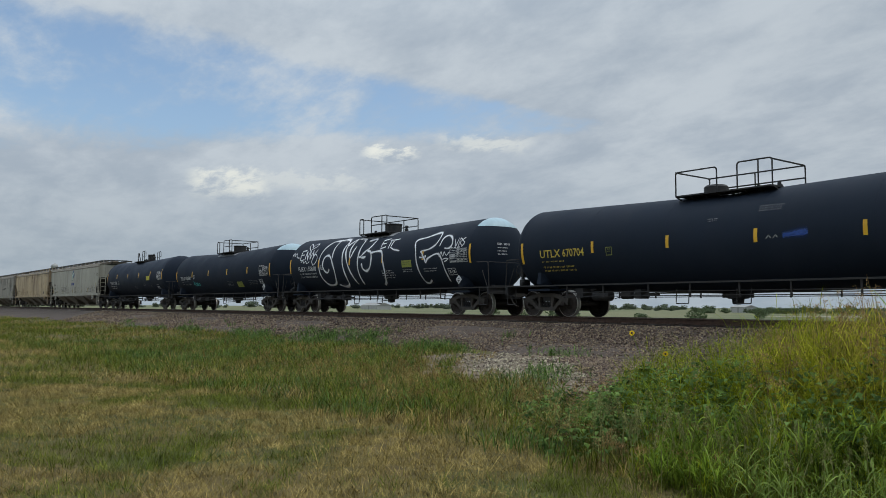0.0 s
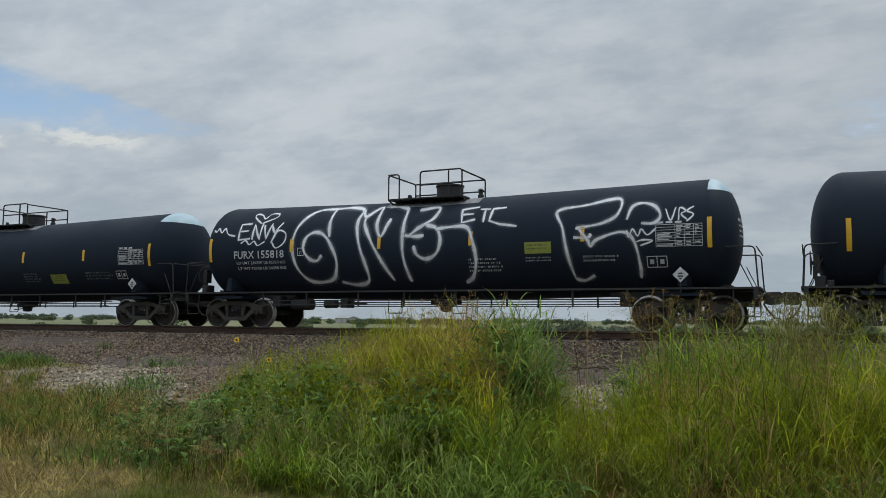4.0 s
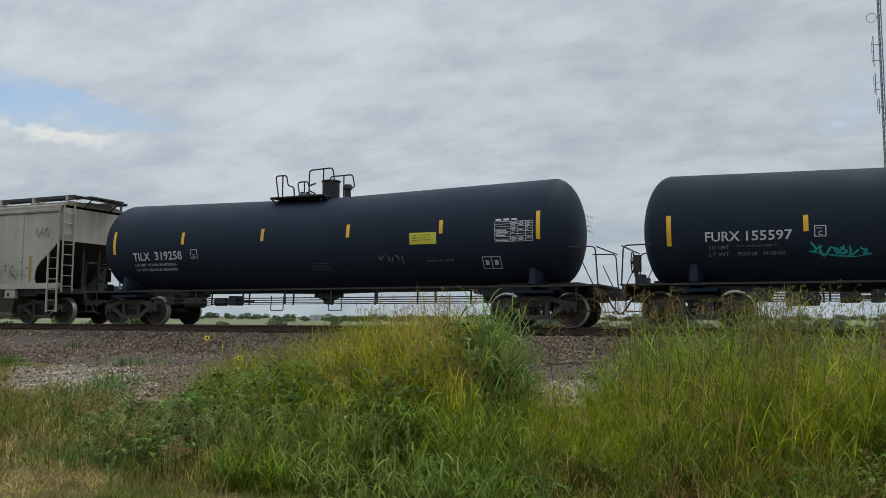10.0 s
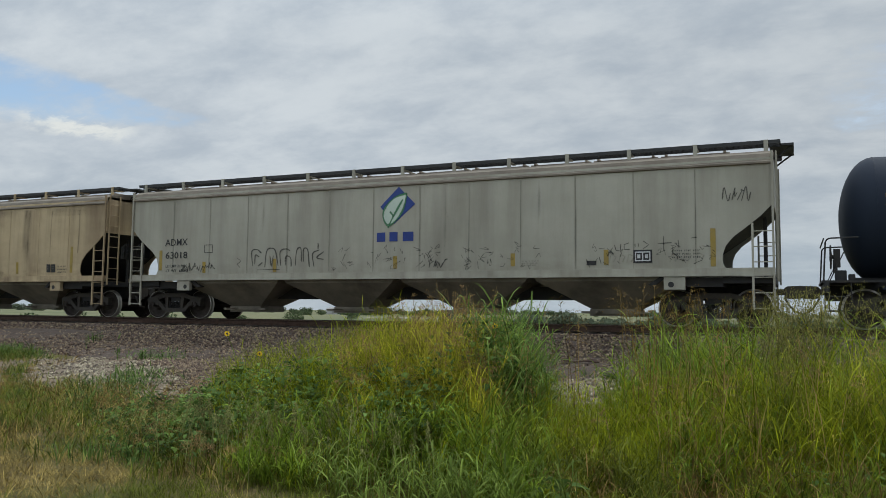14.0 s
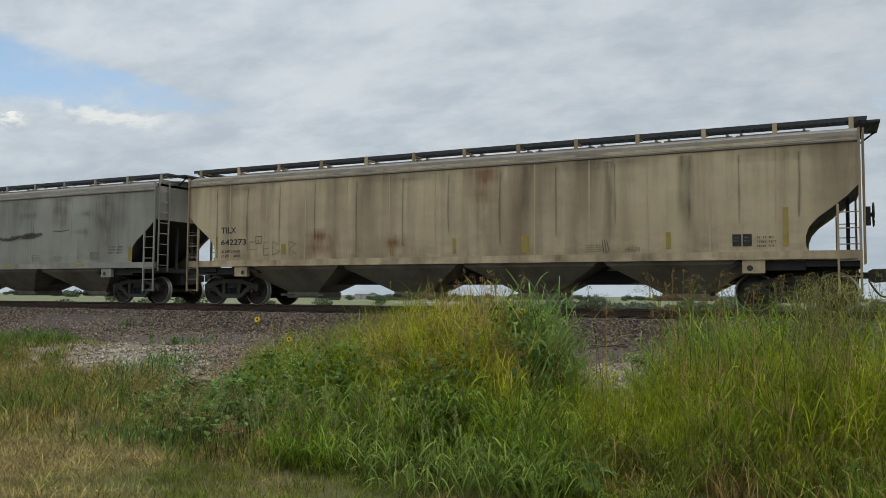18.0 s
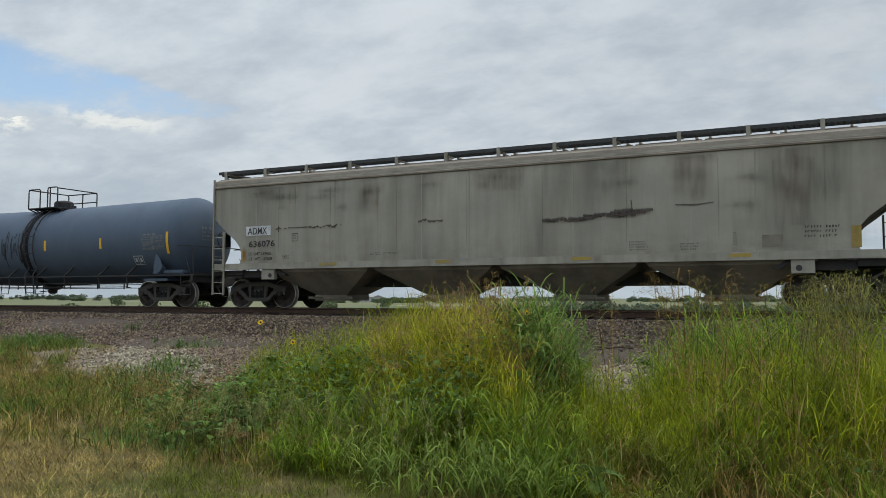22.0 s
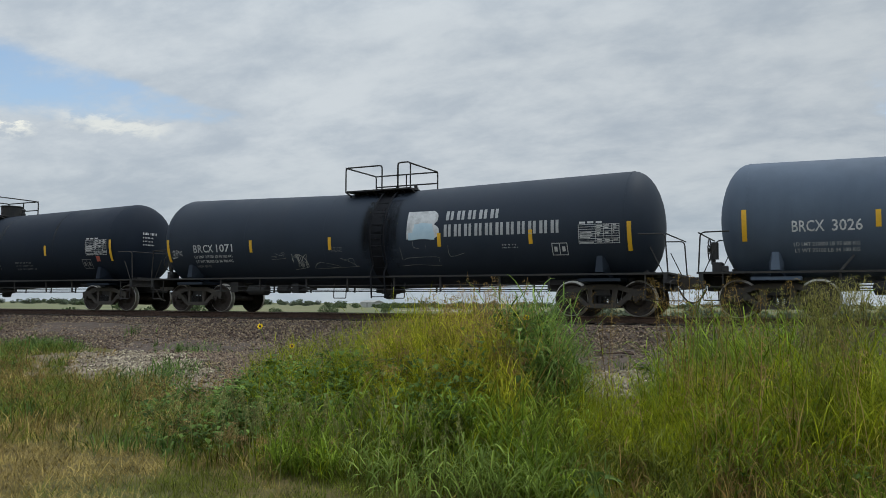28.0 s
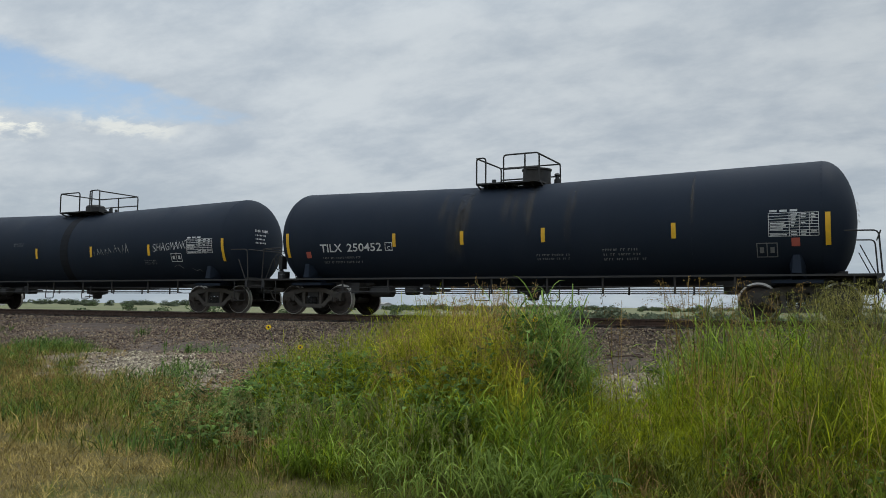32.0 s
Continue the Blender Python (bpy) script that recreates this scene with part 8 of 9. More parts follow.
def bare_gap(X, Y):
    """Where the gap along the camera's line of sight and the spills leave the ground open."""
    az = np.degrees(np.arctan2(-X, Y))
    wob = 1.1 * lump(X, Y, 1.4, 13)
    return ((az > 11.6 + wob) & (az < 16.2 + wob) & (Y > 9.5)) | (fan(X, Y) > 0.4) | (pale(X, Y) > 0.4)


def culms(name, X, Y, H, many, long, wide, material, label, seed, lean=0.16, stem=0.0045, rise=(0.6, 1.7), fall=(0.4, 1.4)):
    """Upright grass: thin stalks that carry arching leaves all the way up."""
    r = np.random.RandomState(seed)
    n = len(X)
    P = rooted(X, Y)
    a = r.uniform(0, 2 * np.pi, n)
    tip = H * lean * r.uniform(0.1, 1.6, n)

    def on(f, i):
        c = P[i].copy()
        c[:, 0] += np.cos(a[i]) * tip[i] * f ** 1.6
        c[:, 1] += np.sin(a[i]) * tip[i] * f ** 1.6
        c[:, 2] += H[i] * f
        return c

    every = np.arange(n)
    side = np.stack([np.sin(a), -np.cos(a), np.zeros(n)], -1) * stem / 2
    rows = []
    for f in (0.0, 0.4, 0.75, 1.0):
        c = on(np.full(n, f), every)
        rows += [c - side * (1 - 0.6 * f), c + side * (1 - 0.6 * f)]
    V1 = np.stack(rows, 1).reshape(-1, 3)
    q = np.array([(0, 1, 3, 2), (2, 3, 5, 4), (4, 5, 7, 6)])
    F1 = (q[None] + 8 * np.arange(n)[:, None, None]).reshape(-1, 4)
    i = np.repeat(every, many)
    f = np.clip(np.tile((np.arange(many) + 0.3) / many, n) + r.uniform(-0.1, 0.1, len(i)), 0.03, 0.97)
    L = r.uniform(*long, len(i)) * (1.15 - 0.5 * f) * np.clip(H[i], 0.35, 1.2)
    V2, F2 = arch(on(f, i), r.uniform(0, 2 * np.pi, len(i)), L, r.uniform(*wide, len(i)), r.uniform(*rise, len(i)), r.uniform(*fall, len(i)), seed + 1)
    return fast_mesh(name, np.concatenate([V1, V2]), np.concatenate([F1, F2 + len(V1)]), material, label)


def plot(n, a0, a1, y0, y1, seed, clump=0.0):
    """Places over a range of bearings and distances, in loose clumps."""
    r = np.random.RandomState(seed)
    y = r.uniform(y0, y1, n)
    x = -y * np.tan(np.radians(r.uniform(a0, a1, n)))
    keep = ~bare_gap(x, y) & (lump(x, y, 1.9, seed) + 0.5 * lump(x, y, 5.3, seed + 1) > clump)
    return x[keep], y[keep]


r = np.random.RandomState(40)
X, Y, O, U, R = tussocks(900, -25, 42, 6.9, 12.6, 41, 24, 60, 0.17)
keep = ~bare_gap(X, Y) & ~((lump(X, Y, 1.1, 20) > 0.38) & (Y < 9.6) & (X > -1.6)) & ~((lump(X, Y, 1.5, 8) > 0.45) & (Y < 8.2)) & ~((X > -1.6) & (Y < 8.0) & (lump(X, Y, 2.3, 6) > -0.2))
X, Y, O, U, R = X[keep], Y[keep], O[keep], U[keep], R[keep]
az = np.degrees(np.arctan2(-X, Y))
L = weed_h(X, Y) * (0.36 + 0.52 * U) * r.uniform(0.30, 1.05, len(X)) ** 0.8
pick = 0.8 * lump(X, Y, 1.3, 3) + np.interp(az, [-25, 8, 14, 19, 23, 31, 34, 42], [0.22, 0.30, 0.7, 0.0, 0.9, 0.75, 0.15, -0.5]) + 0.5 * (np.modf(U * 37)[0] - 0.5)
yel = pick > 0.12
olive = yel & (az < 13) & (Y < 8.7) & (np.modf(U * 91)[0] < 0.5)
yel &= ~olive
blades("tall_yellow_grass", rooted(X[yel], Y[yel]), L[yel], 0.0062, (0.34 + 0.55 * R)[yel], 5, M["yellowgrass"], "tall thin yellow-green grass in tussocks", 42, out=O[yel])
blades("olive_grass", rooted(X[olive], Y[olive]), L[olive] * 0.85, 0.0070, (0.40 + 0.6 * R)[olive], 5, M["ditchgreen"], "darker olive-green grass at the front of the weeds", 243, out=O[olive])
blades("tall_green_grass", rooted(X[~yel & ~olive], Y[~yel & ~olive]), L[~yel & ~olive] * 0.9, 0.0074, (0.42 + 0.6 * R)[~yel & ~olive], 5, M["johnson"], "tall green grass among the weeds", 43, out=O[~yel & ~olive])
# fine yellow-green grass behind the leafy weeds and over the open end of the bank
X, Y = plot(3000, 27.0, 40.0, 7.1, 10.6, 301, -0.25)
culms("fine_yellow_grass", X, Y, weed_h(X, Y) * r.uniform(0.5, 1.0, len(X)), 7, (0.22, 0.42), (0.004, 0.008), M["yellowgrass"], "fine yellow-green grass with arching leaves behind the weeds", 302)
X, Y = plot(4300, -25, 9.6, 7.1, 11.2, 303, -0.30)
keep = (Y > 8.0) | (r.uniform(0, 1, len(X)) < 0.25)
X, Y = X[keep], Y[keep]
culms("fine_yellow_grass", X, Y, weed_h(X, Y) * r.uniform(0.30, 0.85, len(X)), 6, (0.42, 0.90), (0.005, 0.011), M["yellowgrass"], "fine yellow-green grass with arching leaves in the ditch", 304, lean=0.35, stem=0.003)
X, Y = plot(1200, 9.0, 17.8, 7.2, 9.45, 305, -0.4)
culms("fine_yellow_grass", X, Y, weed_h(X, Y) * r.uniform(0.5, 1.0, len(X)), 7, (0.22, 0.42), (0.004, 0.008), M["yellowgrass"], "short fine yellow-green grass before the open gap", 306, lean=0.35)
# ripe golden grass on the rise
X, Y = plot(3000, 20.8, 31.0, 7.2, 9.8, 319, -0.6)
culms("fine_yellow_grass", X, Y, weed_h(X, Y) * r.uniform(0.38, 0.86, len(X)), 7, (0.26, 0.50), (0.004, 0.008), M["goldgrass"], "bright yellow-green grass on the rise of the weeds", 320)
X, Y = plot(800, 20.8, 26.5, 7.2, 9.2, 307, -0.35)
culms("golden_grass", X, Y, weed_h(X, Y) * r.uniform(0.30, 0.80, len(X)), 6, (0.24, 0.46), (0.003, 0.007), M["finegold"], "fine ripe golden-tan grass on the rise of the weeds", 308, lean=0.35)
X, Y = plot(700, -22, 9, 7.8, 10.4, 309, 0.1)
culms("golden_grass", X, Y, weed_h(X, Y) * r.uniform(0.4, 0.92, len(X)), 6, (0.25, 0.55), (0.003, 0.007), M["finegold"], "scattered ripe golden grass among the green", 310, lean=0.25)
# broad-leaved cool green grass: along the front, in the tall clump, by the bank
X, Y = plot(700, 12, 40, 6.0, 8.0, 321, 0.0)
culms("fine_yellow_grass", X, Y, np.clip(weed_h(X, Y) * 1.2, 0.22, 0.9) * r.uniform(0.5, 1.0, len(X)), 6, (0.3, 0.6), (0.004, 0.009), M["yellowgrass"], "fine yellow-green grass along the front of the weeds", 322, lean=0.3)
X, Y = plot(420, 12, 34, 6.3, 8.0, 323, 0.1)
culms("dead_standing_grass", X, Y, np.clip(weed_h(X, Y), 0.2, 0.8) * r.uniform(0.4, 1.0, len(X)), 5, (0.3, 0.6), (0.005, 0.010), M["redseed"], "dead tan grass standing among the green", 324, lean=0.45)
X, Y = plot(700, -25, 8, 6.2, 8.0, 325, 0.0)
culms("dead_standing_grass", X, Y, np.clip(weed_h(X, Y), 0.2, 0.7) * r.uniform(0.3, 0.9, len(X)), 5, (0.3, 0.6), (0.005, 0.010), M["redseed"], "dead brown grass at the foot of the yellow grass", 326, lean=0.6)
X, Y = plot(420, 9, 19, 6.0, 7.6, 327, -0.1)
culms("low_olive_grass", X, Y, np.clip(weed_h(X, Y), 0.2, 0.6) * r.uniform(0.5, 1.0, len(X)), 6, (0.35, 0.7), (0.006, 0.012), M["ditchgreen"], "low olive-green grass before the gap in the weeds", 328, lean=0.4)
X, Y = plot(1500, 17, 38.5, 6.05, 7.5, 311, 0.0)
culms("broad_green_grass", X, Y, np.clip(weed_h(X, Y) * 1.2, 0.25, 0.75) * r.uniform(0.5, 1.0, len(X)), 6, (0.40, 0.85), (0.008, 0.016), M["johnson"], "arching cool green grass along the front of the weeds", 312, lean=0.3)
X, Y = plot(520, 16.8, 20.9, 7.9, 9.6, 313, -0.8)
culms("broad_green_grass", X, Y, weed_h(X, Y) * r.uniform(0.40, 0.98, len(X)), 9, (0.30, 0.58), (0.010, 0.018), M["clumpgreen"], "tall dark green clump of broad-leaved grass", 314, lean=0.2)
X, Y = plot(800, -22, 9.6, 11.4, 14.4, 315, 0.0)
culms("broad_green_grass", X, Y, np.interp(Y, [11, 13, 14.6], [1.58, 1.50, 1.30]) * r.uniform(0.5, 1.0, len(X)), 7, (0.40, 0.75), (0.012, 0.024), M["johnson"], "green broad-leaved grass at the foot of the bank", 316, lean=0.3)
X, Y = plot(640, 3.0, 12.8, 9.7, 12.0, 329, -0.45)
culms("broad_green_grass", X, Y, np.interp(np.degrees(np.arctan2(-X, Y)), [0, 4, 9, 12.6], [1.40, 1.40, 1.28, 0.95]) * r.uniform(0.4, 1.02, len(X)), 7, (0.45, 0.85), (0.009, 0.018), M["johnson"], "dark green arching grass beside the open gap", 332, lean=0.35)
X, Y = plot(1100, -25, 10, 7.4, 9.6, 317, 0.15)
culms("broad_green_grass", X, Y, np.clip(weed_h(X, Y), 0.2, 1.2) * r.uniform(0.4, 0.85, len(X)), 6, (0.34, 0.66), (0.007, 0.015), M["johnson"], "patches of cool green grass among the yellow", 318, lean=0.3)
X, Y = plot(430, 15, 34, 5.7, 6.8, 345, -0.1)
culms("broad_green_grass", X, Y, r.uniform(0.22, 0.46, len(X)), 5, (0.5, 1.0), (0.008, 0.015), M["palegreen"], "pale cool green grass at the edge of the verge", 346, lean=0.35)
# low growth between the tussocks
X, Y, O, U, R = tussocks(1300, -25, 42, 6.1, 12.5, 141, 8, 18, 0.15)
keep = ~bare_gap(X, Y) & (lump(X, Y, 1.6, 9) > -0.45)
X, Y, O, U, R = X[keep], Y[keep], O[keep], U[keep], R[keep]
dead = U < np.where(np.degrees(np.arctan2(-X, Y)) < 6, np.where(Y < 8.6, 0.7, 0.45), 0.30)
L = np.clip(weed_h(X, Y), 0.16, 2) * r.uniform(0.12, 0.45, len(X))
blades("low_green_grass", rooted(X[~dead], Y[~dead]), L[~dead], 0.011, 0.8, 4, M["ditchgreen"], "low green grass between the tall tussocks", 142, out=O[~dead])
blades("dead_litter_grass", rooted(X[dead], Y[dead]), L[dead], 0.010, 1.1, 4, M["redseed"], "flattened dead tan grass between the tussocks", 143, out=O[dead])
# lush growth along the front, by the leafy weeds and at the foot of the bank
X, Y, O, U, R = tussocks(40, -25, 13, 6.5, 7.8, 52, 12, 26, 0.10)
blades("arching_front_grass", rooted(X, Y), np.clip(weed_h(X, Y) * 0.9, 0.25, 0.8) * (0.4 + 0.5 * U) * r.uniform(0.5, 1.15, len(X)), 0.012, 0.4 + 0.5 * R, 7, M["ditchgreen"], "long arching green blades at the edge of the weeds", 53, out=O)
X, Y, O, U, R = tussocks(12, 20.4, 24.6, 7.4, 8.7, 54, 14, 30, 0.12)
blades("tan_stems", rooted(X, Y), weed_h(X, Y) * r.uniform(0.35, 0.98, len(X)), 0.008, 0.25 + 0.3 * R, 4, M["tanstem"], "thin tan stalks among the tall grass", 51, out=O)
X, Y, O, U, R = tussocks(6, -24, 10, 7.0, 10, 50, 10, 22, 0.12)
blades("tan_stems", rooted(X, Y), weed_h(X, Y) * r.uniform(0.25, 0.6, len(X)), 0.008, 0.4 + 0.4 * R, 4, M["redseed"], "thin tan stalks at the foot of the grass", 55, out=O)
# scattered tufts up the bank
X, Y, O, U, R = tussocks(420, -8, 72, 14.4, 17.8, 58, 14, 34, 0.22)
keep = (lump(X, Y, 0.8, 11) > 0.22) & (fan(X, Y) < 0.4) & (pale(X, Y) < 0.2)
blades("bank_tufts", rooted(X[keep], Y[keep]), r.uniform(0.14, 0.42, len(X))[keep], 0.016, 0.6, 4, M["lowlush"], "scattered green tufts on the ballast bank", 59, out=O[keep])


def leaves_mass(name, X, Y, Z, size, material, label, seed):
    """Loose heart-shaped leaves that fill a thicket, as one object."""
    r = np.random.RandomState(seed)
    n = len(X)
    P = np.stack([X, Y, Z], -1)
    a, dip = r.uniform(0, 2 * np.pi, n), r.uniform(-0.8, 0.2, n)
    d = np.stack([np.cos(a) * np.cos(dip), np.sin(a) * np.cos(dip), np.sin(dip)], -1)
    sv = np.stack([-np.sin(a), np.cos(a), np.zeros(n)], -1)
    up = np.cross(d, sv)
    s = size[:, None]
    rows = [P, P + d * s * 0.30 - sv * s * 0.44 + up * s * 0.10, P + d * s * 0.66 - sv * s * 0.28 + up * s * 0.02, P + d * s - up * s * 0.18,
            P + d * s * 0.66 + sv * s * 0.28 + up * s * 0.02, P + d * s * 0.30 + sv * s * 0.44 + up * s * 0.10, P + d * s * 0.45]
    V = np.stack(rows, 1)
    q = np.array([(0, 1, 6), (1, 2, 6), (2, 3, 6), (3, 4, 6), (4, 5, 6), (5, 0, 6)])
    F = (q[None] + 7 * np.arange(n)[:, None, None]).reshape(-1, 3)
    return fast_mesh(name, V.reshape(-1, 3), F, material, label)


spots = ((2300, 31.0, 41.0, 7.1, 9.0, 0.74, 0.04, 0.11), (1500, 37.0, 46.5, 6.5, 8.0, 0.95, 0.03, 0.09), (800, 19.4, 21.4, 7.9, 8.8, 0.80, 0.04, 0.12), (1500, 23.5, 31.0, 6.9, 8.0, 0.75, 0.03, 0.09), (700, -12, 9, 7.0, 9.0, 0.35, 0.03, 0.08))
for k, (n, a0, a1, y0, y1, up, lo, hi) in enumerate(spots):
    X, Y = bearing(n, a0, a1, y0, y1, 91 + k, 30, 0.17)
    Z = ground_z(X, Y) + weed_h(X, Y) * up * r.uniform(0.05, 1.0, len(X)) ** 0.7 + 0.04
    leaves_mass("thicket_leaves", X, Y, Z, r.uniform(lo, hi, len(X)), M["broad"], ("dark green heart-shaped leaves of the sunflower thicket", "low dark green leaves at the end of the weeds", "dark leaves beside the tall clump", "small dark leaves under the golden grass", "small leaves low among the yellow grass")[k], 194 + k)


def seed_grass(name, X, Y, H, material, label, seed, head=0.15, drop=0.27, many=1):
    """Thin stems that carry loose drooping heads of small seeds."""
    r = np.random.RandomState(seed)
    V, F, c = [], [], 0
    for x, y, h in zip(X, Y, H):
        base = Vector((x, y, float(ground_z(x, y))))
        a = r.uniform(0, 6.28)
        tilt = r.uniform(0.06, 0.26) * h
        tip = base + Vector((math.cos(a) * tilt, math.sin(a) * tilt, h))
        w = Vector((0.0035, 0, 0))
        mid = base.lerp(tip, 0.55) - Vector((math.cos(a), math.sin(a), 0)) * 0.03
        pts = [base - w, base + w, mid + w, mid - w, tip + w * 0.5, tip - w * 0.5]
        V += pts
        F += [(c, c + 1, c + 2, c + 3), (c + 3, c + 2, c + 4, c + 5)]
        c += 6
        for k in range(int(r.randint(8, 14) * many)):
            t, b = r.uniform(0, 1) ** 0.8, r.uniform(0, 6.28)
            long = head * (1.3 - 0.85 * t) * r.uniform(0.5, 1.35)
            root = tip - Vector((0, 0, drop * h * (1 - t) * 0.9))
            end = root + Vector((math.cos(b) * long, math.sin(b) * long, long * r.uniform(-0.55, 0.45)))
            bow = root.lerp(end, 0.55) + Vector((0, 0, 0.22 * long))
            u = Vector((-math.sin(b), math.cos(b), 0.5)) * 0.0011
            V += [root - u, root + u, bow + u, bow - u, end + u * 0.5, end - u * 0.5]
            F += [(c, c + 1, c + 2, c + 3), (c + 3, c + 2, c + 4, c + 5)]
            c += 6
            for g in range(5):
                f = r.uniform(0.2, 1.0)
                p = root.lerp(bow, f / 0.55) if f < 0.55 else bow.lerp(end, (f - 0.55) / 0.45)
                p = p + Vector(r.uniform(-1, 1, 3)) * 0.010
                u = Vector(r.uniform(-1, 1, 3)).normalized() * 0.0050
                q = Vector((r.uniform(-0.6, 0.6), r.uniform(-0.6, 0.6), -1)).normalized() * 0.017
                V += [p - u * 0.5, p + q * 0.5 - u, p + q, p + q * 0.5 + u]
                F += [(c, c + 1, c + 2, c + 3)]
                c += 4
    return fast_mesh(name, np.array([tuple(v) for v in V]), np.array(F), material, label)


r = np.random.RandomState(61)
az = np.concatenate([r.uniform(20.6, 31, 250), r.uniform(5, 15, 40), r.uniform(-22, 6, 50), r.uniform(15, 22, 30), r.uniform(34, 46, 60)])
Y = np.concatenate([r.uniform(7.6, 10.0, 370), r.uniform(6.2, 8.5, 60)])
X = -Y * np.tan(np.radians(az))
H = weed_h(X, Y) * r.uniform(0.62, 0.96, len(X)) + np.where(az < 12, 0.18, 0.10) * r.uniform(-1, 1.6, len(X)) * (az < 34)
keep = ~((az > 11.8) & (az < 16.2) & (r.uniform(0, 1, len(X)) < 0.6))
seed_grass("seed_grass", X[keep], Y[keep], np.clip(H[keep], 0.3, 2.05), M["seed"], "tall stems with loose reddish-tan seed heads", 62)


# broad-leaved weeds
def leaf_mesh(size):
    """A pointed heart-shaped leaf, folded a little along its rib."""
    prof = [(0.0, 0.0), (0.06, 0.30), (0.22, 0.46), (0.45, 0.44), (0.70, 0.26), (0.88, 0.10), (1.0, 0.0)]
    return [(a * size, w * size) for a, w in prof]


def weed(name, x, y, height, seed, flowers=(), leaves=34, label="leafy weed with dark green heart-shaped leaves", spread=0.28, size=(0.10, 0.18)):
    r = np.random.RandomState(seed)
    z0 = float(ground_z(x, y)) - 0.02
    thing = tagged(new(name), label, "sunflower" if flowers else "weed", "broad-leaved weeds")
    thing.location = (x, y, z0)
    lean = Vector((r.uniform(-0.10, 0.10), r.uniform(-0.10, 0.10), 1))
    bm = bmesh.new()
    stem = [lean * (height * t) + Vector((0.02 * math.sin(5 * t + seed), 0.02 * math.cos(4 * t), 0)) for t in np.linspace(0, 1, 7)]
    stem[0] = Vector((0, 0, 0))
    tube(bm, stem, 0.009, 5)
    tips = []
    for k in range(4):
        t = r.uniform(0.35, 0.85)
        a = r.uniform(0, 6.28)
        s = lean * (height * t)
        e = s + Vector((math.cos(a) * spread, math.sin(a) * spread, spread * 0.7))
        tube(bm, [s, s.lerp(e, 0.5) + Vector((0, 0, -0.02)), e], 0.006, 4)
        tips.append((s, e))
    part("stem", bm, M["lush"], thing)
    for k in range(leaves):
        if k % 3 and tips:
            s, e = tips[k % len(tips)]
            base = s.lerp(e, r.uniform(0.2, 1.0))
        else:
            base = lean * (height * r.uniform(0.15, 0.98))
        a, dip = r.uniform(0, 6.28), r.uniform(-0.7, 0.25)
        d = Vector((math.cos(a) * math.cos(dip), math.sin(a) * math.cos(dip), math.sin(dip)))
        sv = d.cross(Vector((0, 0, 1))).normalized()
        up = sv.cross(d)
        base = base + d * r.uniform(0.02, 0.10)
        bm = bmesh.new()
        pr = leaf_mesh(r.uniform(*size))
        rib = [bm.verts.new(base + d * p + up * (-0.12 * p * p / 0.2)) for p, _ in pr]
        for sg in (-1, 1):
            ed = [bm.verts.new(base + d * p + sv * (sg * w) + up * (-0.12 * p * p / 0.2 + 0.25 * w)) for p, w in pr[1:-1]]
            bm.faces.new((rib[0], rib[1], ed[0]))
            for i in range(len(ed) - 1):
                bm.faces.new((rib[i + 1], rib[i + 2], ed[i + 1], ed[i]))
            bm.faces.new((rib[-2], rib[-1], ed[-1]))
        part("leaf", bm, M["broad"], thing)
    for fx, fy, fz, fr in flowers:
        c = Vector((fx - x, fy - y, fz - z0))
        bm = bmesh.new()
        s = stem[-3]
        tube(bm, [s, s.lerp(c, 0.6) + Vector((0, 0, 0.05)), c], 0.005, 4)
        part("flower_stalk", bm, M["lush"], thing)
        face = Vector((0.55, -0.75, 0.15)).normalized()
        u = face.cross(Vector((0, 0, 1))).normalized()
        w = u.cross(face)
        for k in range(13):
            a = 2 * math.pi * k / 13 + r.uniform(-0.1, 0.1)
            dd, nn = u * math.cos(a) + w * math.sin(a), -u * math.sin(a) + w * math.cos(a)
            bm = bmesh.new()
            pts = [(0.25, 0.0), (0.55, 0.16), (0.85, 0.12), (1.0, 0.0), (0.85, -0.12), (0.55, -0.16)]
            bm.faces.new([bm.verts.new(c + dd * (p * fr) + nn * (q * fr) - face * (0.12 * fr * p)) for p, q in pts])
            part("petal", bm, M["petal"], thing)
        bm = bmesh.new()
        ring = [bm.verts.new(c + (u * math.cos(t) + w * math.sin(t)) * fr * 0.36 + face * 0.006) for t in (2 * math.pi * k / 12 for k in range(12))]
        top = bm.verts.new(c + face * 0.018)
        for k in range(12):
            bm.faces.new((ring[k], ring[(k + 1) % 12], top))
        part("flower_disc", bm, M["rust"], thing)
    return thing


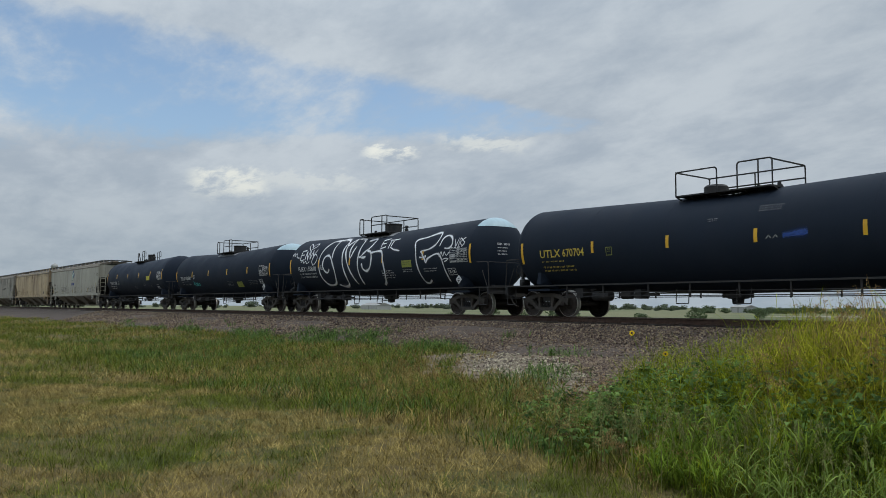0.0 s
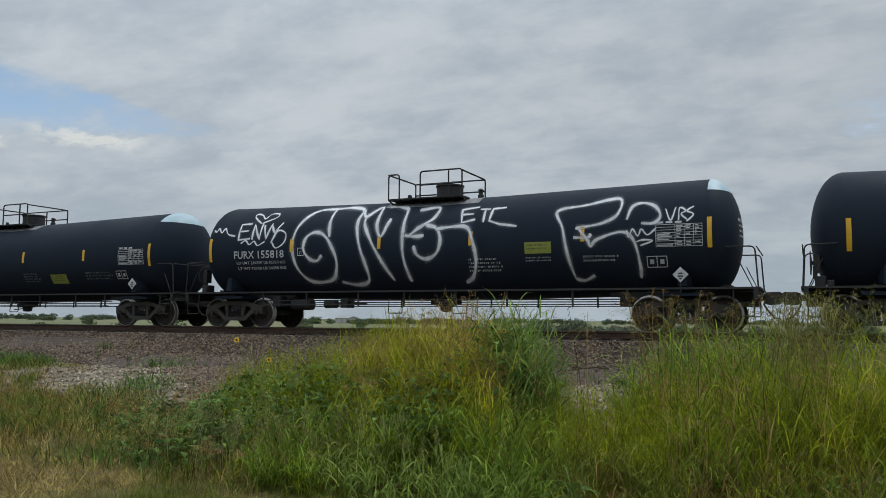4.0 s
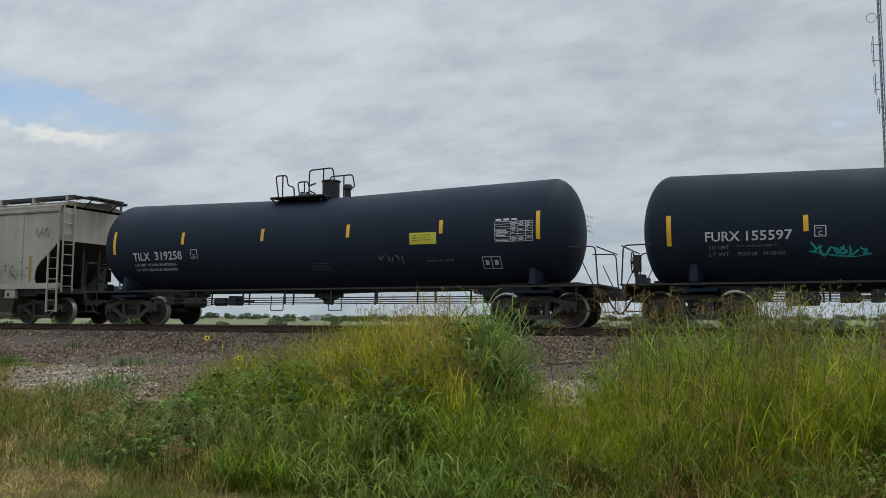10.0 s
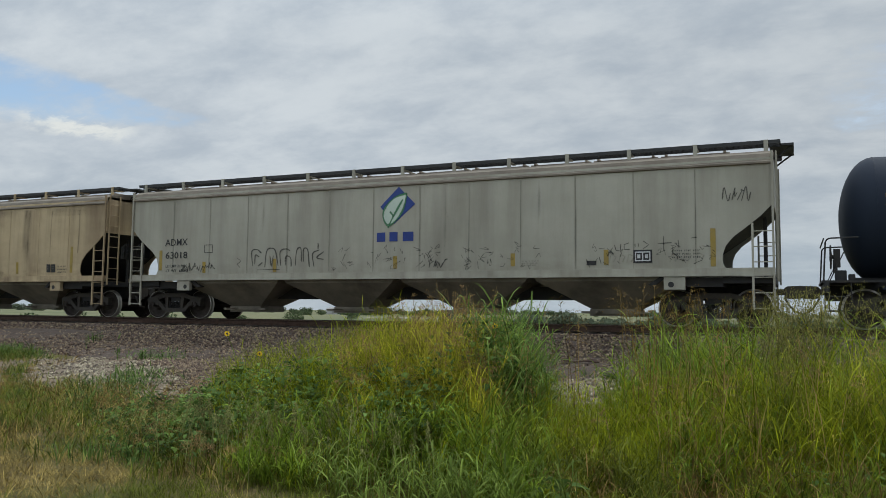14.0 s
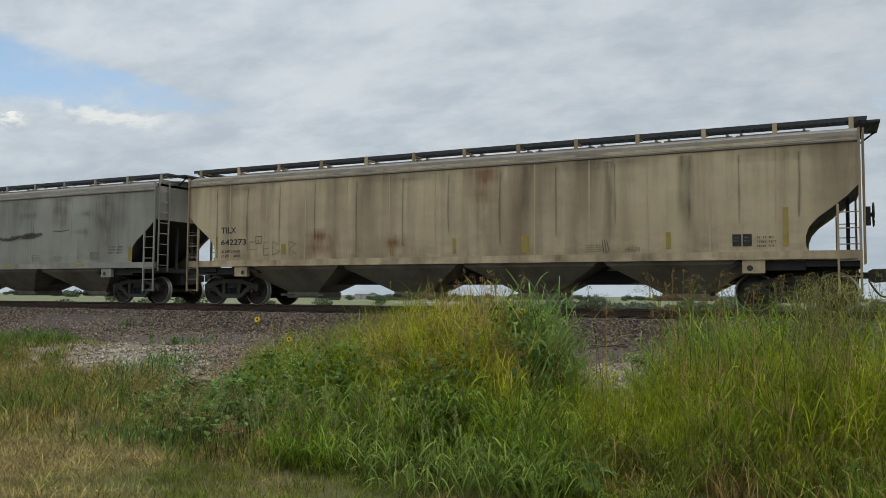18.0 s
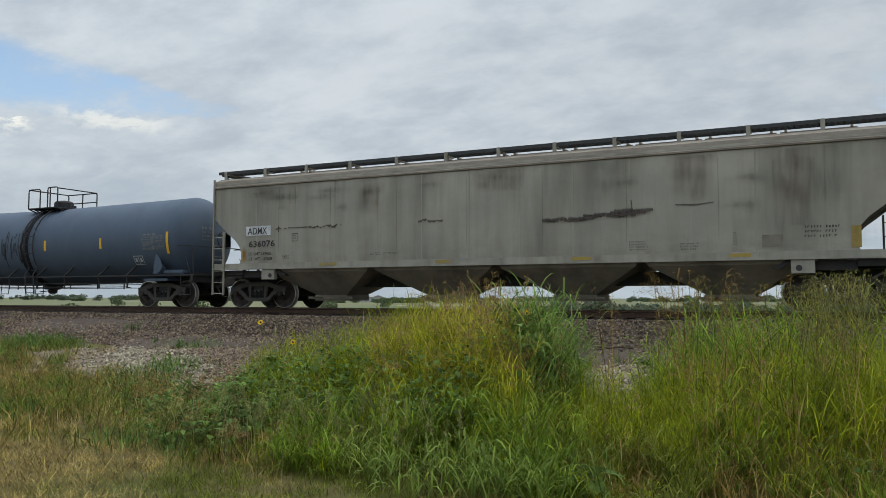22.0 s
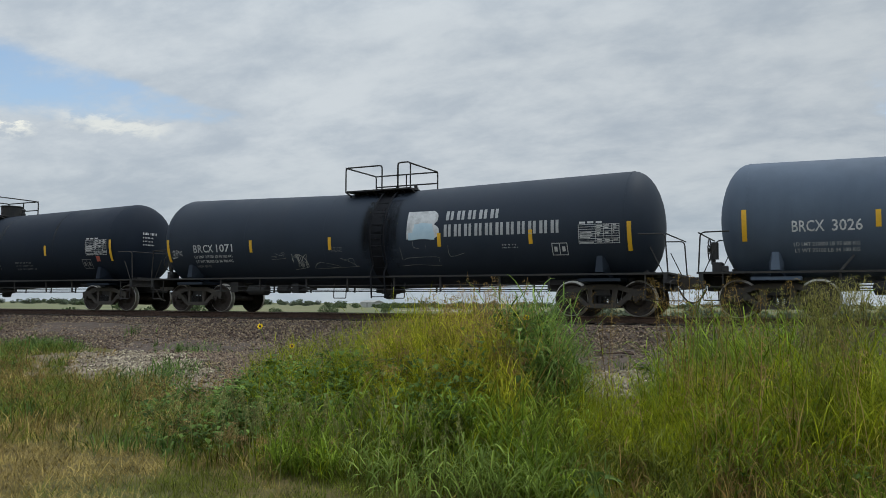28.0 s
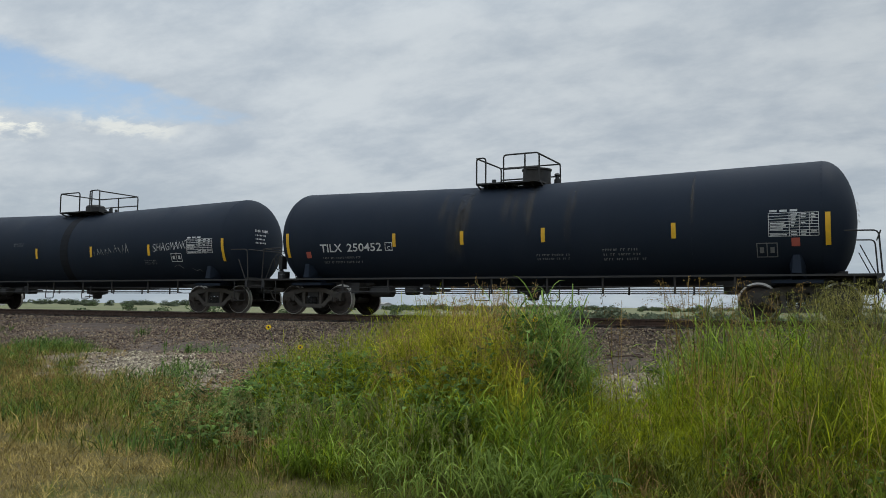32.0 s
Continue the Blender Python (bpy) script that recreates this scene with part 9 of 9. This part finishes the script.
weed("sunflower_plant", -6.95, 9.0, 0.85, 71, [(-7.33, 9.0, -0.02, 0.042), (-6.72, 8.94, -0.28, 0.04)], 30, "wild sunflower with two yellow flowers and dark leaves")
weed("sunflower_plant", -3.2, 8.6, 1.15, 72, [(-3.14, 8.5, 0.16, 0.04)], 40, "wild sunflower with one small yellow flower")
k = 0
r = np.random.RandomState(73)
for az, y, h in ((38.6, 9.2, 0.75), (38, 8.6, 0.7), (36.5, 9.2, 0.9), (35.5, 8.4, 0.85), (34.3, 9.0, 0.95), (33.2, 8.2, 0.85), (39.5, 8.2, 0.5), (31.5, 7.8, 0.75), (20.9, 8.4, 1.05),
                 (20.0, 8.1, 1.0), (43, 8.2, 0.45), (37, 7.6, 0.55), (34.5, 7.4, 0.6), (25, 7.2, 0.6), (11.0, 11.0, 0.85), (9.5, 11.6, 0.9), (28.5, 7.0, 0.5)):
    weed("leafy_weed", -y * math.tan(radians(az)), y, h, 100 + k, (), 30, size=(0.08, 0.15))
    k += 1
weed("leafy_weed", -1.86, 6.45, 0.34, 140, (), 16, "low weed with large pale green leaves", 0.16, (0.14, 0.22))

r = np.random.RandomState(161)
az = r.uniform(38, 64, 520)
Y = r.uniform(6.3, 10.2, 520)
X = -Y * np.tan(np.radians(az))
keep = lump(X, Y, 0.9, 6) > 0.15
seed_grass("ditch_seed_grass", X[keep], Y[keep], r.uniform(0.28, 0.58, 520)[keep], M["redseed"], "tan grass stems with seed heads in the ditch", 162)
X, Y = bearing(1100, -20, 40, 6.2, 9.5, 171, 2, 0.15)
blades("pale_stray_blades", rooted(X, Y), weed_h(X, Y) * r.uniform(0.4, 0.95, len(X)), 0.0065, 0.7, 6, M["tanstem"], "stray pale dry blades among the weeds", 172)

X, Y = bearing(220, 24, 43, 6.2, 7.6, 181, 2, 0.2)
seed_grass("front_seed_grass", X, Y, r.uniform(0.40, 0.74, len(X)), M["palehead"], "pale green seed spikes at the edge of the weeds", 182, 0.03, 0.30)
# ragged cool green tufts on the spill and at the foot of the bank
for k, (x, y, m, wd, hh) in enumerate(((-10.6, 10.1, 60, 0.45, 0.42), (-11.9, 11.7, 40, 0.40, 0.36), (-12.7, 12.8, 40, 0.45, 0.34), (-15.1, 15.8, 46, 0.5, 0.30), (-21.0, 15.3, 60, 0.9, 0.30), (-24.6, 15.4, 70, 1.0, 0.34), (-9.0, 8.6, 60, 0.5, 0.34))):
    X, Y = x + r.normal(0, wd, m), y + r.normal(0, wd * 0.6, m)
    culms("green_tuft", X, Y, r.uniform(0.5, 1.1, m) * hh, 6, (0.5, 0.95), (0.010, 0.020), M["lowlush"], "ragged green tuft at the edge of the stones", 330 + 3 * k, lean=0.4)
for k in range(34):
    a, y = radians(r.uniform(52, 74)), r.uniform(14.6, 16.9)
    m = r.randint(14, 40)
    X, Y = -y * math.tan(a) + r.normal(0, 0.35, m), y + r.normal(0, 0.22, m)
    culms("green_tuft", X, Y, r.uniform(0.12, 0.34, m), 5, (0.6, 1.1), (0.012, 0.024), M["lowlush"], "ragged green tuft on the ballast bank", 400 + 3 * k, lean=0.4)
X, Y = plot(4200, 38, 68, 6.5, 13.5, 342, 0.0)
culms("green_ditch_grass", X, Y, r.uniform(0.14, 0.40, len(X)), 5, (0.5, 1.0), (0.006, 0.013), M["ditchgreen"], "green grass standing in the ditch", 343, lean=0.35)
X, Y = plot(2600, 44, 76, 9.0, 15.0, 381, 0.12)
culms("dead_ditch_grass", X, Y, r.uniform(0.07, 0.22, len(X)), 5, (0.6, 1.2), (0.008, 0.016), M["redseed"], "reddish dead grass in patches by the bank", 382, lean=0.7)
X, Y = plot(2000, 50, 77, 6.0, 13.0, 371, 0.2)
culms("green_ditch_grass", X, Y, r.uniform(0.10, 0.28, len(X)), 5, (0.5, 1.0), (0.007, 0.014), M["lowlush"], "short bright green grass in patches along the ditch", 372, lean=0.4)
X, Y = plot(1100, 40, 62, 6.6, 11.0, 340, 0.15)
culms("tan_ditch_grass", X, Y, r.uniform(0.22, 0.50, len(X)), 5, (0.4, 0.8), (0.005, 0.010), M["straw"], "fine tan grass standing in the ditch", 341, lean=0.3)
# a tall feathery clump that stands out of the grass
r = np.random.RandomState(200)
v = r.normal(0, 1, (1500, 3))
v *= (r.uniform(0.1, 1, 1500) ** 0.5 / np.linalg.norm(v, axis=1))[:, None] * np.array([0.46, 0.34, 0.36]) * (1 + 0.15 * np.sin(7 * v[:, :1]) * np.cos(5 * v[:, 2:]))
X, Y = v[:, 0] + 0.05, v[:, 1] + 9.6
V, F = arch(np.stack([X, Y, ground_z(X, Y) + 1.52 + v[:, 2]], -1), r.uniform(0, 2 * np.pi, len(X)), r.uniform(0.04, 0.13, len(X)), r.uniform(0.003, 0.007, len(X)), r.uniform(0.4, 2.0, len(X)), r.uniform(0.2, 1.0, len(X)), 204, 3)
fast_mesh("plume_bush", V, F, M["plumeolive"], "feathery olive-green clump above the grass")
Y = r.uniform(9.3, 9.9, 16)
X = 0.05 + r.normal(0, 0.24, 16)
seed_grass("plume_grass", X, Y, r.uniform(1.6, 2.0, 16), M["plumeolive"], "tall olive plumes of the feathery clump", 205, 0.14, 0.2, 1.2)
r = np.random.RandomState(201)
Y = r.uniform(9.0, 10.0, 34)
X = -Y * np.tan(np.radians(r.normal(0.3, 0.75, 34)))
seed_grass("plume_grass", X, Y, r.uniform(1.35, 1.85, 34), M["plumeolive"], "tall green feathery plumes above the grass", 202)
az = np.concatenate([r.uniform(-9, -1, 16), r.uniform(2, 9, 14)])
Y = r.uniform(8.6, 10.4, 30)
seed_grass("plume_grass", -Y * np.tan(np.radians(az)), Y, r.uniform(1.45, 1.95, 30), M["plumeolive"], "loose green plumes above the grass", 203)


# loose panicles that stand out against the train
r = np.random.RandomState(210)
for cx, cy, m, top in ((-1.75, 9.6, 9, 0.72), (-1.40, 9.4, 9, 0.66), (-0.75, 9.5, 9, 0.74), (-0.42, 9.4, 8, 0.66), (-0.10, 9.5, 10, 0.72), (0.9, 9.3, 8, 0.70), (1.9, 9.5, 9, 0.74), (2.6, 9.2, 7, 0.66), (-2.5, 9.5, 5, 0.52)):
    X, Y = cx + r.normal(0, 0.13, m), cy + r.normal(0, 0.2, m)
    seed_grass("panicle_grass", X, Y, top - 0.08 + r.uniform(-0.25, 0.06, m) - ground_z(X, Y), M["redseed"] if m % 2 else M["plumeolive"], "tall grass clump with loose drooping panicles", int(220 + 10 * cx), 0.19, 0.22, 1.2)

stick = tagged(new("stick"), "dark dead stick lying on pale stones", "stick")
sx, sy = -4.28, 17.0
stick.location = (sx, sy, max(float(ground_z(sx, sy)), float(bank_z(sy))) + 0.07)
bm = bmesh.new()
tube(bm, [Vector((-0.42, 0.10, 0.02)), Vector((-0.15, 0.0, 0.0)), Vector((0.12, 0.03, 0.03)), Vector((0.40, -0.04, 0.01))], 0.018, 6)
part("shaft", bm, M["rust"], stick)
bm = bmesh.new()
tube(bm, [Vector((0.10, 0.03, 0.03)), Vector((0.20, 0.10, 0.06)), Vector((0.30, 0.14, 0.05))], 0.010, 5)
part("twig", bm, M["rust"], stick)


# ---- beyond the line ----
def crown_mesh(name, seed, w, h, n, leaf, material):
    """An uneven crown of leaf clumps: many small quads spread over several lobes."""
    r = np.random.RandomState(seed)
    lobes = [(r.uniform(-0.32, 0.32) * w, r.uniform(-0.32, 0.32) * w, h * r.uniform(0.30, 0.78), r.uniform(0.17, 0.30) * w) for _ in range(9)]
    P = []
    for k in range(n):
        lx, ly, lz, lr = lobes[k % 9]
        v = r.normal(size=3)
        v /= np.linalg.norm(v)
        P.append((lx + v[0] * lr, ly + v[1] * lr, max(0.06 * h, lz + v[2] * lr * 0.85 * h / w)))
    P = np.array(P)
    A, B = r.normal(size=(n, 3)), r.normal(size=(n, 3))
    A /= np.linalg.norm(A, axis=1)[:, None]
    B -= A * (A * B).sum(1)[:, None]
    B /= np.linalg.norm(B, axis=1)[:, None]
    s = leaf * r.uniform(0.6, 1.3, (n, 1))
    V = np.stack([P - A * s, P + B * s * 0.7, P + A * s, P - B * s * 0.7], 1).reshape(-1, 3)
    F = np.arange(4 * n).reshape(n, 4)
    ob = fast_mesh(name, V, F, material, "")
    me = ob.data
    bpy.data.objects.remove(ob)
    return me


def trunk_mesh(h, r0):
    bm = bmesh.new()
    lathe(bm, [(0, r0), (h * 0.3, r0 * 0.75), (h * 0.62, r0 * 0.4)], "z", 8)
    for a in (0.4, 2.4, 4.4):
        tube(bm, [(0, 0, h * 0.32), (math.cos(a) * h * 0.14, math.sin(a) * h * 0.14, h * 0.55), (math.cos(a) * h * 0.2, math.sin(a) * h * 0.2, h * 0.72)], r0 * 0.3, 5)
    return part("trunk", bm, M["bark"])


TREES = [(crown_mesh("crown", 200 + k, 6.5, 6.0, 520, 0.40, M["treeleaf"]), shared(("trunk", k), lambda: trunk_mesh(5.6, 0.22))) for k in range(4)]
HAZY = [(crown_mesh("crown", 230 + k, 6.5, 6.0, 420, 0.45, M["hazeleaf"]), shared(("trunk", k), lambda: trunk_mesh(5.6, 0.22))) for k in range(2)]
BUSH = [(crown_mesh("crown", 210 + k, 2.4, 1.9, 700, 0.10, M["treeleaf"]), shared(("btrunk", k), lambda: trunk_mesh(1.4, 0.05))) for k in range(2)]


def tree(kinds, k, x, y, s, label, cat, group, rnd, wide=(0.9, 1.3)):
    t = tagged(new(cat), label, cat, group)
    cm, tm = kinds[k % len(kinds)]
    part("trunk", tm, None, t)
    part("crown", cm, None, t)
    t.matrix_basis = pose(x, y, -1.62 - 0.9 * s * (cat == "tree"), 0, 0, rnd.uniform(0, 360)) @ Matrix.Diagonal((s * rnd.uniform(*wide), s * rnd.uniform(*wide), s, 1))
    return t


rnd = random.Random(9)
k = 0
for a0, a1, n, d0, d1 in ((23, 35, 95, 260, 430), (8, 23, 60, 330, 560), (-14, 8, 50, 380, 640), (35, 52, 90, 420, 760), (52, 82, 60, 500, 900)):
    for _ in range(n):
        a, d = radians(rnd.uniform(a0, a1)), rnd.uniform(d0, d1)
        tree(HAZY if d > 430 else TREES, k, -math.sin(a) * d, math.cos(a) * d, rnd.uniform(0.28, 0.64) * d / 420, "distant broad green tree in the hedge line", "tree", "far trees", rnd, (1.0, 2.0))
        k += 1
for az, d, s in ((43.6, 84, 1.15), (46.6, 90, 0.85), (38.2, 95, 0.7), (34.4, 88, 0.9), (52, 60, 0.8), (60, 70, 0.8), (48.6, 130, 1.0), (30.5, 120, 1.0), (55.5, 48, 0.7), (63, 55, 0.8)):
    a = radians(az)
    tree(BUSH, k, -math.sin(a) * d, math.cos(a) * d, s, "low green bush in the field", "bush", "field bushes", rnd)
    k += 1

# a low hedge across the field, with haze put into its leaf colour
rh = np.random.RandomState(77)
n = 34000
hx = rh.uniform(-46, 60, n)
crest = 1.05 + 0.35 * np.sin(hx * 0.37) + 0.3 * np.sin(hx * 1.1 + 1) + 0.25 * np.sin(hx * 2.9)
P = np.stack([hx, 108 + rh.normal(0, 1.2, n) + hx * 0.1, -1.6 + crest * rh.uniform(0, 1, n) ** 0.6 * rh.uniform(0.85, 1.1, n)], -1)
A, B = rh.normal(size=(n, 3)), rh.normal(size=(n, 3))
A /= np.linalg.norm(A, axis=1)[:, None]
B /= np.linalg.norm(B, axis=1)[:, None]
fast_mesh("far_hedge", np.stack([P - A * 0.22, P + B * 0.16, P + A * 0.22, P - B * 0.16], 1).reshape(-1, 3), np.arange(4 * n).reshape(n, 4), M["hazeleaf"], "low green hedge across the field, tinted with haze")

# farm sheds, low and far
def shed(x, y, w, d, h, turn):
    t = tagged(new("farm_shed"), "low pale metal farm shed with a shallow roof", "shed", "far sheds")
    bm = bmesh.new()
    box(bm, -w / 2, w / 2, -d / 2, d / 2, 0, h)
    part("wall", bm, M["shed"], t)
    bm = bmesh.new()
    a = [bm.verts.new((sx * (w / 2 + 0.2), y_, z)) for sx in (-1, 1) for y_, z in ((-d / 2 - 0.2, h), (0, h + d * 0.16), (d / 2 + 0.2, h), (0, h + 0.02))]
    for q in ((0, 4, 5, 1), (1, 5, 6, 2), (0, 1, 2, 3), (4, 7, 6, 5), (2, 6, 7, 3), (3, 7, 4, 0)):
        bm.faces.new([a[i] for i in q])
    part("roof", bm, M["shedroof"], t)
    bm = bmesh.new()
    box(bm, -0.6, 0.6, -d / 2 - 0.04, -d / 2, 0, 2.1)
    part("door", bm, M["shedroof"], t)
    t.matrix_basis = pose(x, y, -1.62, 0, 0, turn)


for az, d, w, turn in ((31.5, 330, 9, -20), (57, 420, 16, 0)):
    a = radians(az)
    shed(-math.sin(a) * d, math.cos(a) * d, w, w * 0.55, 2.3, turn)

# a water tower far to the west
tower = tagged(new("water_tower"), "pale water tower with a round tank far away", "water tower")
a = radians(78.3)
tower.location = (-math.sin(a) * 900, math.cos(a) * 900, -1.65)
bm = bmesh.new()
lathe(bm, [(40.6 + 3.1 * math.sin(t), max(0.05, 3.3 * math.cos(t))) for t in np.linspace(-math.pi / 2, math.pi / 2, 13)], "z", 24)
part("tank", bm, M["shed"], tower, smooth=60)
bm = bmesh.new()
lathe(bm, [(0, 2.0), (2.5, 0.9), (36.0, 0.8), (38.2, 1.6)], "z", 16)
part("column", bm, M["shed"], tower, smooth=60)
bm = bmesh.new()
lathe(bm, [(40.2, 3.32), (40.25, 3.7), (40.5, 3.7), (40.55, 3.32)], "z", 24)
part("walkway", bm, M["shedroof"], tower)

# pale gravel lane beyond the line
lane = sheet("gravel_lane", np.linspace(-160, 60, 40), np.array([44.0, 48.5]), lambda X, Y: ground_z(X, Y) + 0.03, M["lane"], "pale gravel lane beyond the railway")

# the radio mast
mast = tagged(new("radio_mast"), "slim grey lattice radio mast with whip antennas", "mast")
mast.location = (7.05, 60.0, -1.62)
TOP = 27.5
for a in (90, 210, 330):
    bm = bmesh.new()
    p = (0.11 * math.cos(radians(a)), 0.11 * math.sin(radians(a)))
    tube(bm, [(*p, 0), (*p, TOP - 4.0)], 0.034, 6)
    part("leg", bm, M["mast"], mast)
bm = bmesh.new()
for j in range(58):
    z = 0.2 + j * 0.4
    for a in (90, 210, 330):
        p = (0.11 * math.cos(radians(a)), 0.11 * math.sin(radians(a)), z)
        q = (0.11 * math.cos(radians(a + 120)), 0.11 * math.sin(radians(a + 120)), z + 0.4)
        tube(bm, [p, q], 0.012, 4, cap=False)
part("lattice", bm, M["mast"], mast)
bm = bmesh.new()
tube(bm, [(0, 0, TOP - 4.2), (0, 0, TOP + 2)], 0.045, 6)
part("whip", bm, M["mast"], mast)
for z0, z1, dx in ((18.9, 21.0, -0.46), (16.9, 18.4, -0.42), (15.6, 16.7, -0.26)):
    bm = bmesh.new()
    tube(bm, [(dx, -0.1, z0), (dx, -0.1, z1)], 0.03, 6)
    for z in (z0 + 0.4, z1 - 0.6):
        tube(bm, [(0, 0, z), (dx, -0.1, z)], 0.025, 5)
    for j in range(3):
        zz = z0 + (z1 - z0) * (0.25 + 0.25 * j)
        tube(bm, [(dx - 0.10, -0.1, zz - 0.2), (dx - 0.10, -0.1, zz + 0.2)], 0.018, 5)
        tube(bm, [(dx, -0.1, zz), (dx - 0.10, -0.1, zz)], 0.015, 5)
    part("antenna", bm, M["mast"], mast)
bm = bmesh.new()
tube(bm, [(-0.5 + 0.32 * math.cos(t), -0.1, 22.3 + 0.32 * math.sin(t)) for t in (2 * math.pi * k / 14 for k in range(14))], 0.02, 5, closed=True)
tube(bm, [(-0.2, -0.1, 22.3), (0, 0, 22.3)], 0.02, 5)
part("loop_antenna", bm, M["mast"], mast)

cabin = tagged(new("equipment_cabin"), "small grey equipment cabin near the mast", "cabin")
cabin.matrix_basis = pose(10.9, 62.0, -1.62, 0, 0, 8)
bm = bmesh.new()
box(bm, -1.4, 1.4, -1.1, 1.1, 0, 2.05)
part("wall", bm, M["shed"], cabin)
bm = bmesh.new()
box(bm, -1.55, 1.55, -1.25, 1.25, 2.05, 2.2)
part("roof", bm, M["shedroof"], cabin)
bm = bmesh.new()
box(bm, -0.4, 0.4, -1.13, -1.1, 0.1, 1.9)
part("door", bm, M["shedroof"], cabin)

lot = sheet("gravel_lot", np.linspace(-88, -68, 12), np.linspace(150, 176, 8), lambda X, Y: ground_z(X, Y) + 0.04, M["limestone"], "pale gravel lot in the field")


# ---- what moves ----
def motions():
    for car, x0 in CARS:
        walk(car, [(t, pose(x0 + s, TRACK_Y, 0)) for t, s in RUN])
    steps = np.arange(0, 32.01, 0.1)
    gone = np.interp(steps, [t for t, _ in RUN], [s for _, s in RUN])
    for wheel, x in WHEELS:
        walk(wheel, [(float(t), pose(x, 0, WHEEL_R, 0, math.degrees(s / WHEEL_R) % 360, 0)) for t, s in zip(steps, gone)])


motions()
